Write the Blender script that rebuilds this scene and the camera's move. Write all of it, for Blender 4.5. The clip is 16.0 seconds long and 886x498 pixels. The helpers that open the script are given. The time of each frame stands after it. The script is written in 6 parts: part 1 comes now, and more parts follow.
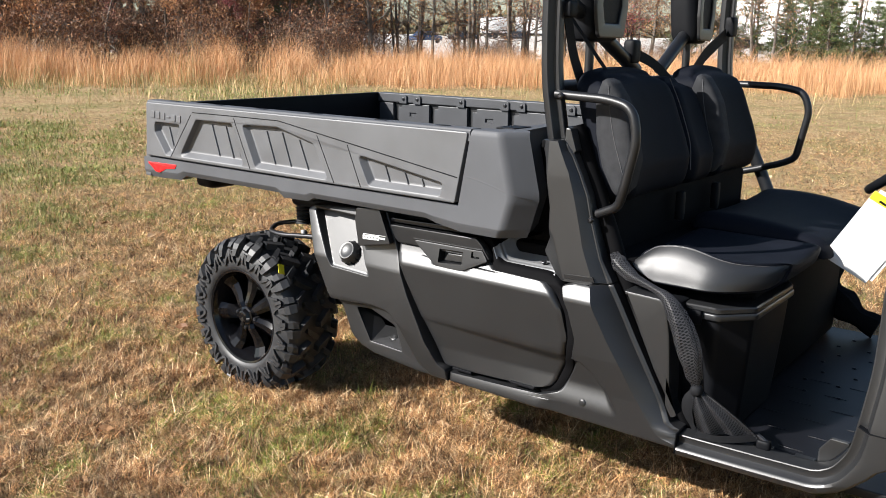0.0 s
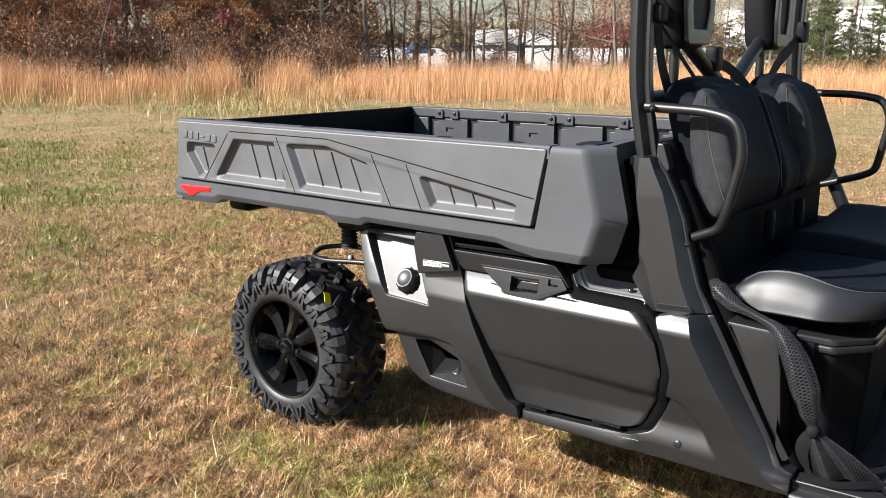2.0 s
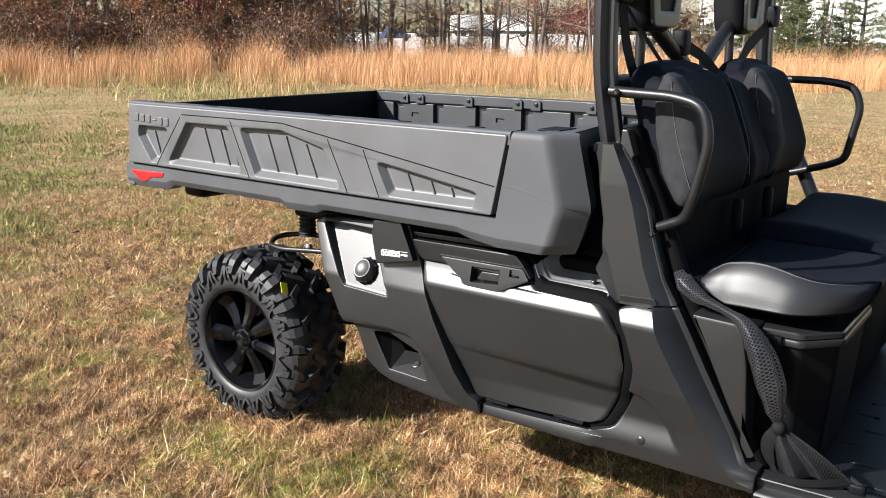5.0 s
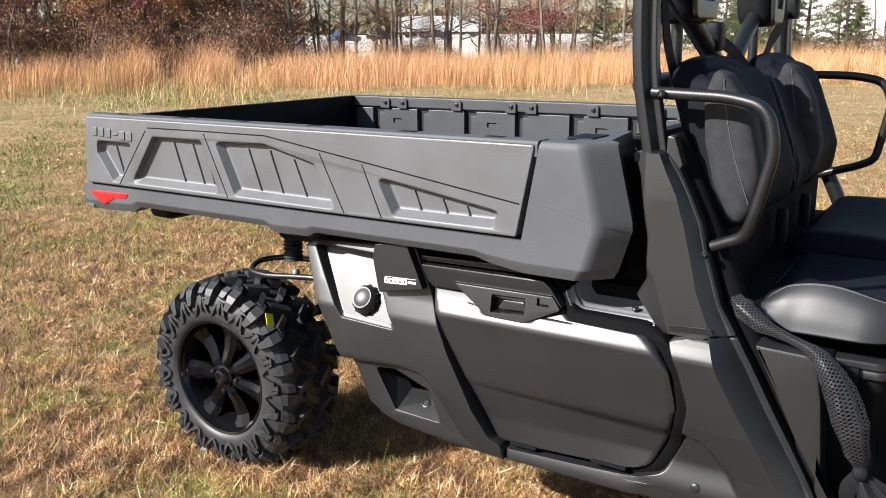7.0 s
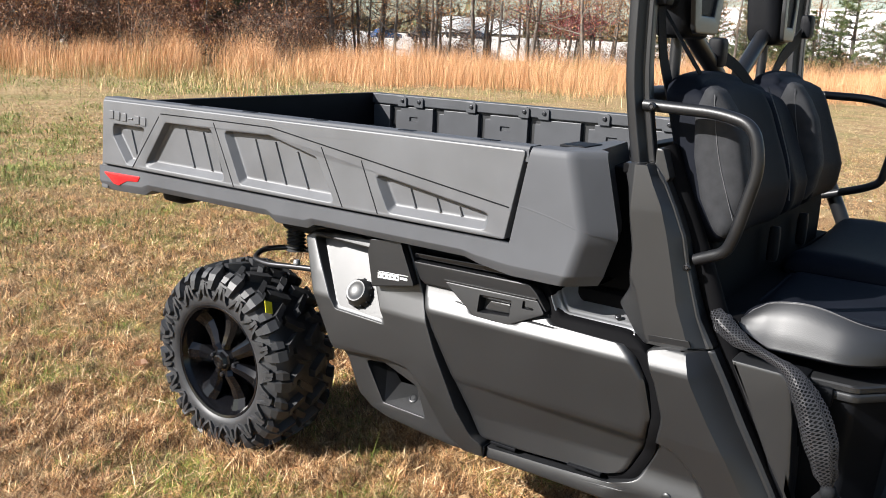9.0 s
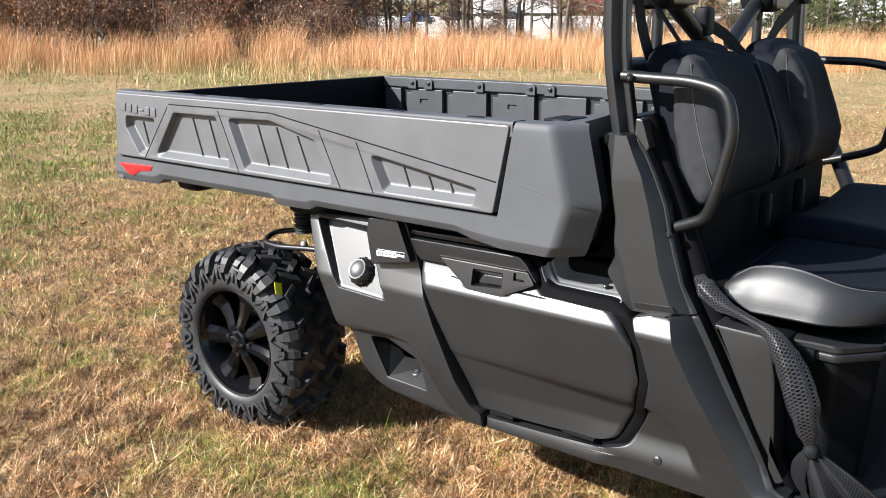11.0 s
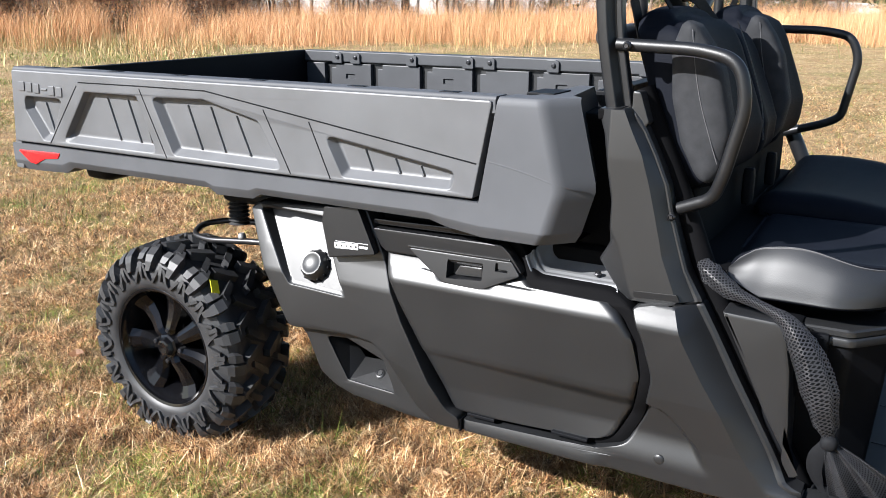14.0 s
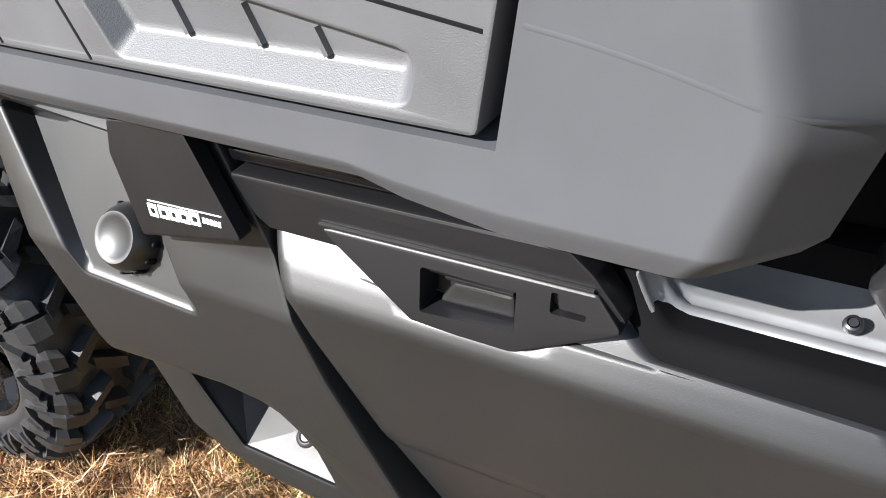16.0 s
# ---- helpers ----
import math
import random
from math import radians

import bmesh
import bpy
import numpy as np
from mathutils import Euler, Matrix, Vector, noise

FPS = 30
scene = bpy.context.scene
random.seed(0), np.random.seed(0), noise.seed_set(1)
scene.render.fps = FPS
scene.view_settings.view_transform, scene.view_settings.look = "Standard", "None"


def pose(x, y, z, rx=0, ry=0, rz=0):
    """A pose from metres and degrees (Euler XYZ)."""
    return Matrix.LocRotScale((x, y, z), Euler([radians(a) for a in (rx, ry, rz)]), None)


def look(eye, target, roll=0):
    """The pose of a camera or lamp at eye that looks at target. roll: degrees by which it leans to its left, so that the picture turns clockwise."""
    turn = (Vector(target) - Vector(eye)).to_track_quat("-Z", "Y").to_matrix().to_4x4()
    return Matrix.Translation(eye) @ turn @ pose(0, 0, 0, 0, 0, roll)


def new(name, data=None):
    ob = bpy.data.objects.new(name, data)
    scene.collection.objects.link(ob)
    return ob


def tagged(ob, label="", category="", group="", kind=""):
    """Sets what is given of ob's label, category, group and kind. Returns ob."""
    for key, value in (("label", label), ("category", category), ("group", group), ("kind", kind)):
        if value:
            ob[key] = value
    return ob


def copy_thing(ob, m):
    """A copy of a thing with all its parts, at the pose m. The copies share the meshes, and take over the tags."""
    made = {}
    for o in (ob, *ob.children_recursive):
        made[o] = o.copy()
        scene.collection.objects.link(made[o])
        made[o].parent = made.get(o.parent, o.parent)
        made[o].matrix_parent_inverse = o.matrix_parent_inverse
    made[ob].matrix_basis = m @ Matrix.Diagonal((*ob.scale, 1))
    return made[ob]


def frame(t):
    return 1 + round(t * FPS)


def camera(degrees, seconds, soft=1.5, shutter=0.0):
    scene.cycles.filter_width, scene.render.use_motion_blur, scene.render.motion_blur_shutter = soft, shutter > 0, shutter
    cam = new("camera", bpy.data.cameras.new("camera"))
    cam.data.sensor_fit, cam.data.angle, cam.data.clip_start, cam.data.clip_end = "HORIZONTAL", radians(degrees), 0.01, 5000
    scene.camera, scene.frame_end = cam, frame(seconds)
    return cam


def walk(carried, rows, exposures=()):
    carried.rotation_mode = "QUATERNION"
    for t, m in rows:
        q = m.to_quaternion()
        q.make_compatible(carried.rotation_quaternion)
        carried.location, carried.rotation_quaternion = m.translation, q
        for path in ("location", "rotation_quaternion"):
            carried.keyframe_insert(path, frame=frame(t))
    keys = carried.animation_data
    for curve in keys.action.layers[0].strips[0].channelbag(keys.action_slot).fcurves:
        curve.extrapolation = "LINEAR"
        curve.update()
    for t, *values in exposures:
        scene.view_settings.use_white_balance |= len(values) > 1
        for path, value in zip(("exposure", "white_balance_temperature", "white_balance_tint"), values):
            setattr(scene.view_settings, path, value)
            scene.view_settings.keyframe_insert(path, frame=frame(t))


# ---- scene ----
cam = camera(54.0, 16.0, 0.9)
PATH = [
    (0, (2.846, -2.233, 1.493), (1.649, -0.699, 1.029), 0.9),
    (0.5, (2.834, -2.234, 1.492), (1.634, -0.702, 1.033), 1.0),
    (1, (2.73, -2.211, 1.485), (1.535, -0.674, 1.024), 0.8),
    (1.5, (2.576, -2.187, 1.485), (1.383, -0.645, 1.038), 0.1),
    (2, (2.507, -2.188, 1.482), (1.315, -0.642, 1.046), 0.1),
    (2.5, (2.5, -2.188, 1.481), (1.321, -0.631, 1.05), 0.3),
    (3, (2.5, -2.192, 1.481), (1.337, -0.623, 1.046), 0.5),
    (3.5, (2.509, -2.201, 1.485), (1.359, -0.625, 1.043), 0.7),
    (4, (2.502, -2.206, 1.476), (1.363, -0.624, 1.029), 0.8),
    (4.2, (2.499, -2.204, 1.476), (1.366, -0.62, 1.023), 0.8),
    (6.3, (2.352, -1.84, 1.458), (1.194, -0.281, 0.981), 0.4),
    (6.5, (2.304, -1.855, 1.465), (1.185, -0.266, 0.994), 0.1),
    (7, (2.167, -1.903, 1.461), (1.109, -0.27, 0.997), -0.4),
    (7.5, (2.122, -1.912, 1.453), (1.1, -0.261, 0.973), 0.2),
    (8, (2.128, -1.901, 1.454), (1.145, -0.23, 0.961), 1.5),
    (8.5, (2.192, -1.894, 1.463), (1.173, -0.242, 0.981), 2.4),
    (9, (2.275, -1.882, 1.468), (1.161, -0.286, 1.004), 2.4),
    (9.5, (2.366, -1.873, 1.458), (1.188, -0.33, 0.981), 1.7),
    (9.7, (2.382, -1.871, 1.478), (1.207, -0.333, 0.977), 0.9),
    (12, (2.422, -1.852, 1.457), (1.238, -0.32, 0.954), -0.1),
    (12.5, (2.405, -1.857, 1.457), (1.232, -0.315, 0.96), 0.3),
    (13, (2.335, -1.882, 1.458), (1.216, -0.297, 0.968), 0.4),
    (13.5, (2.192, -1.897, 1.449), (1.17, -0.253, 0.945), -0.1),
    (14, (2.112, -1.79, 1.439), (1.146, -0.128, 0.885), 0.0),
    (14.5, (2.038, -1.492, 1.413), (1.05, 0.116, 0.752), 0.5),
    (15, (1.86, -1.211, 1.363), (0.838, 0.309, 0.56), -0.3),
    (15.5, (1.646, -0.891, 1.334), (0.674, 0.596, 0.416), -1.7),
    (15.6, (1.612, -0.816, 1.325), (0.654, 0.652, 0.363), -2.5),
    (15.8, (1.537, -0.683, 1.303), (0.616, 0.763, 0.272), -3.3),
    (16, (1.45, -0.54, 1.284), (0.573, 0.865, 0.164), -4.8),
]
walk(cam, [(t, look(eye, target, roll)) for t, eye, target, roll in PATH], [(0.0, 1.15, 6500, 10), (4.2, 1.18, 6500, 10), (8.0, 1.22, 6500, 10), (9.7, 1.30, 6450, 10), (12.5, 1.40, 6300, 10), (14.5, 1.40, 6200, 10), (15.5, 1.50, 6250, 10), (16.0, 1.57, 6350, 10)])

# ---- world, sun ----
SUN_TO = Vector((0.60, 0.86, -0.67)).normalized()      # the way the sunlight travels
world = bpy.data.worlds.new("sky")
scene.world = world
world.use_nodes = True
wn = world.node_tree.nodes
sky = wn.new("ShaderNodeTexSky")
sky.sky_type = "NISHITA"
sky.sun_disc = False
sky.sun_elevation = math.asin(-SUN_TO.z)
sky.sun_rotation = math.atan2(-SUN_TO.x, -SUN_TO.y)
sky.air_density, sky.dust_density = 1.0, 0.7
wn["Background"].inputs["Strength"].default_value = 0.066
world.node_tree.links.new(sky.outputs[0], wn["Background"].inputs["Color"])
sun_data = bpy.data.lights.new("sun", "SUN")
sun_data.energy, sun_data.angle, sun_data.color = 5.0, radians(0.53), (1.0, 0.965, 0.92)
sun = new("sun", sun_data)
sun.matrix_world = look((-20, -22, 24), Vector((-20, -22, 24)) + SUN_TO)


# ---- materials ----
def mat(name, color, rough=0.5, metal=0.0, spec=0.5, vary=0.0, vary_scale=8.0, bump=0.0, bump_scale=300.0, coat=0.0,
        second=None, second_scale=3.0, second_lo=0.45, second_hi=0.6, rough_vary=0.0):
    """Principled surface: base colour, fine variation, a second tone in patches, fine relief."""
    m = bpy.data.materials.new(name)
    m.use_nodes = True
    nt = m.node_tree
    n, ln = nt.nodes, nt.links
    p = n["Principled BSDF"]
    p.inputs["Roughness"].default_value = rough
    p.inputs["Metallic"].default_value = metal
    p.inputs["Specular IOR Level"].default_value = spec
    p.inputs["Coat Weight"].default_value = coat
    p.inputs["Coat Roughness"].default_value = 0.08
    tc = n.new("ShaderNodeTexCoord")
    base = n.new("ShaderNodeRGB")
    base.outputs[0].default_value = (*color, 1)
    out = base.outputs[0]
    if second:
        nz = n.new("ShaderNodeTexNoise")
        nz.inputs["Scale"].default_value, nz.inputs["Detail"].default_value = second_scale, 6
        ln.new(tc.outputs["Object"], nz.inputs["Vector"])
        mr = n.new("ShaderNodeMapRange")
        mr.inputs[1].default_value, mr.inputs[2].default_value = second_lo, second_hi
        ln.new(nz.outputs["Fac"], mr.inputs[0])
        mx = n.new("ShaderNodeMix")
        mx.data_type = "RGBA"
        ln.new(mr.outputs[0], mx.inputs["Factor"])
        ln.new(out, mx.inputs["A"])
        mx.inputs["B"].default_value = (*second, 1)
        out = mx.outputs["Result"]
    if vary:
        nz = n.new("ShaderNodeTexNoise")
        nz.inputs["Scale"].default_value, nz.inputs["Detail"].default_value = vary_scale, 5
        ln.new(tc.outputs["Object"], nz.inputs["Vector"])
        mr = n.new("ShaderNodeMapRange")
        mr.inputs[1].default_value, mr.inputs[2].default_value = 0.3, 0.7
        mr.inputs[3].default_value, mr.inputs[4].default_value = 1 - vary, 1 + vary
        ln.new(nz.outputs["Fac"], mr.inputs[0])
        mx = n.new("ShaderNodeMix")
        mx.data_type, mx.blend_type = "RGBA", "MULTIPLY"
        mx.inputs["Factor"].default_value = 1
        ln.new(out, mx.inputs["A"])
        ln.new(mr.outputs[0], mx.inputs["B"])
        out = mx.outputs["Result"]
        if rough_vary:
            mr2 = n.new("ShaderNodeMapRange")
            mr2.inputs[1].default_value, mr2.inputs[2].default_value = 0.3, 0.7
            mr2.inputs[3].default_value, mr2.inputs[4].default_value = rough - rough_vary, rough + rough_vary
            ln.new(nz.outputs["Fac"], mr2.inputs[0])
            ln.new(mr2.outputs[0], p.inputs["Roughness"])
    ln.new(out, p.inputs["Base Color"])
    if bump:
        nb = n.new("ShaderNodeTexNoise")
        nb.inputs["Scale"].default_value, nb.inputs["Detail"].default_value = bump_scale, 3
        ln.new(tc.outputs["Object"], nb.inputs["Vector"])
        bp = n.new("ShaderNodeBump")
        bp.inputs["Strength"].default_value, bp.inputs["Distance"].default_value = bump, 0.0008
        ln.new(nb.outputs["Fac"], bp.inputs["Height"])
        ln.new(bp.outputs[0], p.inputs["Normal"])
    return m


def blade_mat(name, ramp, green=None, patch_scale=0.35, lo=0.5, hi=0.62, rough=0.6, through_light=0.0, tone=0.0, tone_scale=1.5):
    """Leaves and blades: a tone for each piece, green mixed in by patches of the field."""
    m = bpy.data.materials.new(name)
    m.use_nodes = True
    n, ln = m.node_tree.nodes, m.node_tree.links
    p = n["Principled BSDF"]
    p.inputs["Roughness"].default_value = rough
    p.inputs["Specular IOR Level"].default_value = 0.25
    geo = n.new("ShaderNodeNewGeometry")

    def tones(colors):
        r = n.new("ShaderNodeValToRGB")
        r.color_ramp.interpolation = "LINEAR"
        while len(r.color_ramp.elements) < len(colors):
            r.color_ramp.elements.new(0.5)
        for i, c in enumerate(colors):
            r.color_ramp.elements[i].position = i / (len(colors) - 1)
            r.color_ramp.elements[i].color = (*c, 1)
        ln.new(geo.outputs["Random Per Island"], r.inputs[0])
        return r.outputs[0]
    out = tones(ramp)
    if green:
        nz = n.new("ShaderNodeTexNoise")
        nz.inputs["Scale"].default_value, nz.inputs["Detail"].default_value = patch_scale, 7
        nz.inputs["Roughness"].default_value = 0.62
        ln.new(geo.outputs["Position"], nz.inputs["Vector"])
        mr = n.new("ShaderNodeMapRange")
        mr.inputs[1].default_value, mr.inputs[2].default_value = lo, hi
        ln.new(nz.outputs["Fac"], mr.inputs[0])
        # single blades stay dry inside a green patch
        wh = n.new("ShaderNodeMath")
        wh.operation = "MULTIPLY_ADD"
        ln.new(geo.outputs["Random Per Island"], wh.inputs[0])
        wh.inputs[1].default_value, wh.inputs[2].default_value = 37.0, 0.0
        fr = n.new("ShaderNodeMath")
        fr.operation = "FRACT"
        ln.new(wh.outputs[0], fr.inputs[0])
        gt = n.new("ShaderNodeMath")
        gt.operation = "LESS_THAN"
        ln.new(fr.outputs[0], gt.inputs[0])
        ln.new(mr.outputs[0], gt.inputs[1])
        mx = n.new("ShaderNodeMix")
        mx.data_type = "RGBA"
        ln.new(gt.outputs[0], mx.inputs["Factor"])
        ln.new(out, mx.inputs["A"])
        ln.new(tones(green), mx.inputs["B"])
        out = mx.outputs["Result"]
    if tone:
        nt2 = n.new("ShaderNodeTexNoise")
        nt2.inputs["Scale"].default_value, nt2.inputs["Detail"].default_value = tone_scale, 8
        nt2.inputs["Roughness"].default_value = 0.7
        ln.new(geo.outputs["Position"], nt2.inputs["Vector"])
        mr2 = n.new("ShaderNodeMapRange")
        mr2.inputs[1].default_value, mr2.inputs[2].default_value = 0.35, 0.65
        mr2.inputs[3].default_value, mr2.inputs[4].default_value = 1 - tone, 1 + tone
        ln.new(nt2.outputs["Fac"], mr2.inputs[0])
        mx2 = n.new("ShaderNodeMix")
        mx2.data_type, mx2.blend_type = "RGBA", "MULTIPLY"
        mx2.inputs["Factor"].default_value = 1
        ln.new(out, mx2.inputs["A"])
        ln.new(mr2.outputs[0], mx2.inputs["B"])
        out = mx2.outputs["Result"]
    ln.new(out, p.inputs["Base Color"])
    if through_light:
        tr = n.new("ShaderNodeBsdfTranslucent")
        ln.new(out, tr.inputs["Color"])
        ms = n.new("ShaderNodeMixShader")
        ms.inputs[0].default_value = through_light
        ln.new(p.outputs[0], ms.inputs[1])
        ln.new(tr.outputs[0], ms.inputs[2])
        ln.new(ms.outputs[0], n["Material Output"].inputs["Surface"])
    return m


GREY = mat("moulded_grey_plastic", (0.070, 0.0730, 0.0805), 0.54, spec=0.9, second=(0.058, 0.0605, 0.0665), second_scale=2.2, second_lo=0.42, second_hi=0.68, vary=0.14, vary_scale=7, bump=0.35, bump_scale=700, rough_vary=0.04)
SATIN = mat("satin_grey_plastic", (0.071, 0.0740, 0.0815), 0.60, spec=0.32, second=(0.059, 0.0615, 0.0675), second_scale=5.0, second_lo=0.50, second_hi=0.78, vary=0.12, vary_scale=4, bump=0.10, bump_scale=900, rough_vary=0.04)
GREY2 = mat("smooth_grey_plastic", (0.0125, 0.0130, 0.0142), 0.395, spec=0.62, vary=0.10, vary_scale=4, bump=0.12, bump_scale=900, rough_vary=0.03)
BOXIN = mat("inner_box_plastic", (0.040, 0.042, 0.047), 0.5, spec=0.5, vary=0.15, vary_scale=7, bump=0.3, bump_scale=700)
BLACK = mat("black_plastic", (0.0045, 0.0050, 0.0065), 0.55, spec=0.14, vary=0.2, vary_scale=12, bump=0.3, bump_scale=600)
GLOSSB = mat("gloss_black", (0.004, 0.004, 0.0048), 0.15, spec=0.28, coat=0.16, vary=0.1, vary_scale=9)
SATINB = mat("satin_black_panel", (0.007, 0.0073, 0.0085), 0.42, spec=0.4, vary=0.15, vary_scale=9, bump=0.15, bump_scale=700)
TUBE = mat("powder_coated_tube", (0.0085, 0.0090, 0.0105), 0.40, spec=0.45, vary=0.12, vary_scale=20, bump=0.2, bump_scale=900)
RUBBER = mat("tyre_rubber", (0.022, 0.0227, 0.0250), 0.5, vary=0.3, vary_scale=14, bump=0.4, bump_scale=220,
             second=(0.032, 0.032, 0.0335), second_scale=6, second_lo=0.52, second_hi=0.75)
VINYL = mat("black_seat_vinyl", (0.0068, 0.0080, 0.0120), 0.66, spec=0.06, vary=0.15, vary_scale=10, bump=0.5, bump_scale=420)
FABRIC = mat("charcoal_seat_fabric", (0.023, 0.024, 0.027), 0.78, spec=0.25, vary=0.25, vary_scale=30, bump=0.7, bump_scale=900)
SIDEVINYL = mat("charcoal_side_vinyl", (0.014, 0.0145, 0.016), 0.46, spec=0.75, vary=0.12, vary_scale=10, bump=0.4, bump_scale=420)
THREAD = mat("grey_thread", (0.09, 0.09, 0.095), 0.8, vary=0.1, vary_scale=50)
STEEL = mat("bare_grey_steel", (0.32, 0.32, 0.33), 0.38, metal=0.7, vary=0.15, vary_scale=12, bump=0.1, bump_scale=200)
SHEET = mat("galvanised_sheet", (0.27, 0.275, 0.285), 0.40, metal=0.6, vary=0.12, vary_scale=14, bump=0.1, bump_scale=200)
DARKSTEEL = mat("dark_steel", (0.06, 0.06, 0.065), 0.35, metal=0.8, vary=0.2, vary_scale=15)
# near black put in for interior shade; also the door rubber and pillar top
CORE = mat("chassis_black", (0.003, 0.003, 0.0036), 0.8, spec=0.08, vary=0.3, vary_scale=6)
RED = mat("red_reflector", (0.62, 0.015, 0.02), 0.25, coat=0.4, vary=0.08, vary_scale=40)
YELLOW = mat("yellow_sticker", (0.72, 0.66, 0.03), 0.5, vary=0.1, vary_scale=60)
WHITE = mat("white_print", (0.8, 0.8, 0.8), 0.5, vary=0.03, vary_scale=40)
PAPER = mat("white_paper", (0.82, 0.82, 0.80), 0.6, vary=0.04, vary_scale=12)
FLOORMAT = mat("black_floor_plastic", (0.006, 0.0065, 0.009), 0.45, spec=0.28, vary=0.25, vary_scale=6, bump=0.25, bump_scale=300)
STRAP = mat("belt_webbing", (0.006, 0.0065, 0.008), 0.75, spec=0.2, vary=0.2, vary_scale=60, bump=0.6, bump_scale=500)


def net_mat():
    """Open black webbing: a lattice of cords with holes right through."""
    m = mat("net_mesh", (0.026, 0.0265, 0.030), 0.5, spec=0.5, vary=0.3, vary_scale=40)
    n, ln = m.node_tree.nodes, m.node_tree.links
    uv = n.new("ShaderNodeUVMap")
    sep = n.new("ShaderNodeSeparateXYZ")
    ln.new(uv.outputs[0], sep.inputs[0])
    cords = []
    for op in ("ADD", "SUBTRACT"):
        ad = n.new("ShaderNodeMath")
        ad.operation = op
        ln.new(sep.outputs["X"], ad.inputs[0])
        ln.new(sep.outputs["Y"], ad.inputs[1])
        fr = n.new("ShaderNodeMath")
        fr.operation = "FRACT"
        ln.new(ad.outputs[0], fr.inputs[0])
        lt = n.new("ShaderNodeMath")
        lt.operation = "LESS_THAN"
        lt.inputs[1].default_value = 0.36
        ln.new(fr.outputs[0], lt.inputs[0])
        cords.append(lt.outputs[0])
    gt = n.new("ShaderNodeMath")
    gt.operation = "MAXIMUM"
    ln.new(cords[0], gt.inputs[0])
    ln.new(cords[1], gt.inputs[1])
    ln.new(gt.outputs[0], n["Principled BSDF"].inputs["Alpha"])
    return m


NET = net_mat()

# ---- building helpers ----
from mathutils.geometry import tessellate_polygon


def part(name, bm, material, parent=None, label="", sharp=38, smooth=True, flat_faces=False):
    me = bpy.data.meshes.new(name)
    bm.to_mesh(me)
    bm.free()
    me.materials.append(material)
    if smooth:
        me.polygons.foreach_set("use_smooth", [True] * len(me.polygons))
        me.set_sharp_from_angle(angle=radians(sharp))
    ob = new(name, me)
    ob.parent = parent
    if label:
        ob["label"] = label
    if flat_faces and smooth and len(me.polygons) < 6000:
        wnm = ob.modifiers.new("face_weight", "WEIGHTED_NORMAL")
        wnm.keep_sharp = True
        wnm.weight = 80
    return ob


def again(ob, m, parent=None):
    """Another object on the same mesh."""
    o = new(ob.name.split(".")[0], ob.data)
    o.parent = parent if parent else ob.parent
    o.matrix_basis = m
    if "label" in ob:
        o["label"] = ob["label"]
    return o


def rounded(pts, r, seg=4):
    """A polygon with its corners rounded; r is one radius or one for each corner."""
    out, n = [], len(pts)
    for i, p in enumerate(pts):
        p = Vector(p)
        a, b = Vector(pts[i - 1]) - p, Vector(pts[(i + 1) % n]) - p
        la, lb = a.length, b.length
        a, b = a / la, b / lb
        ri = r[i] if isinstance(r, (list, tuple)) else r
        half = math.acos(max(-1, min(1, a.dot(b)))) / 2
        cut = min(ri / max(math.tan(half), 0.05), la * 0.45, lb * 0.45)
        if cut < 1e-4 or half > 1.5:
            out.append(p)
            continue
        for k in range(seg + 1):
            t = k / seg
            out.append(p + a * cut * (1 - t) ** 2 + b * cut * t ** 2)
    return out


def grown(pts, d):
    """The polygon moved outward by d (inward: minus)."""
    n = len(pts)
    area = sum(pts[i - 1][0] * pts[i][1] - pts[i][0] * pts[i - 1][1] for i in range(n))
    s = 1 if area > 0 else -1
    out = []
    for i in range(n):
        p, a, b = Vector(pts[i]), Vector(pts[i - 1]), Vector(pts[(i + 1) % n])
        e1, e2 = (p - a).normalized(), (b - p).normalized()
        n1, n2 = Vector((e1.y, -e1.x)) * s, Vector((e2.y, -e2.x)) * s
        m = n1 + n2
        m = m / max(m.length_squared, 0.3) * 2
        out.append(p + m * d)
    return out


def bridge(bm, a, b, flip=False):
    n = len(a)
    for i in range(n):
        j = (i + 1) % n
        try:
            bm.faces.new((a[i], a[j], b[j], b[i]))
        except ValueError:
            pass


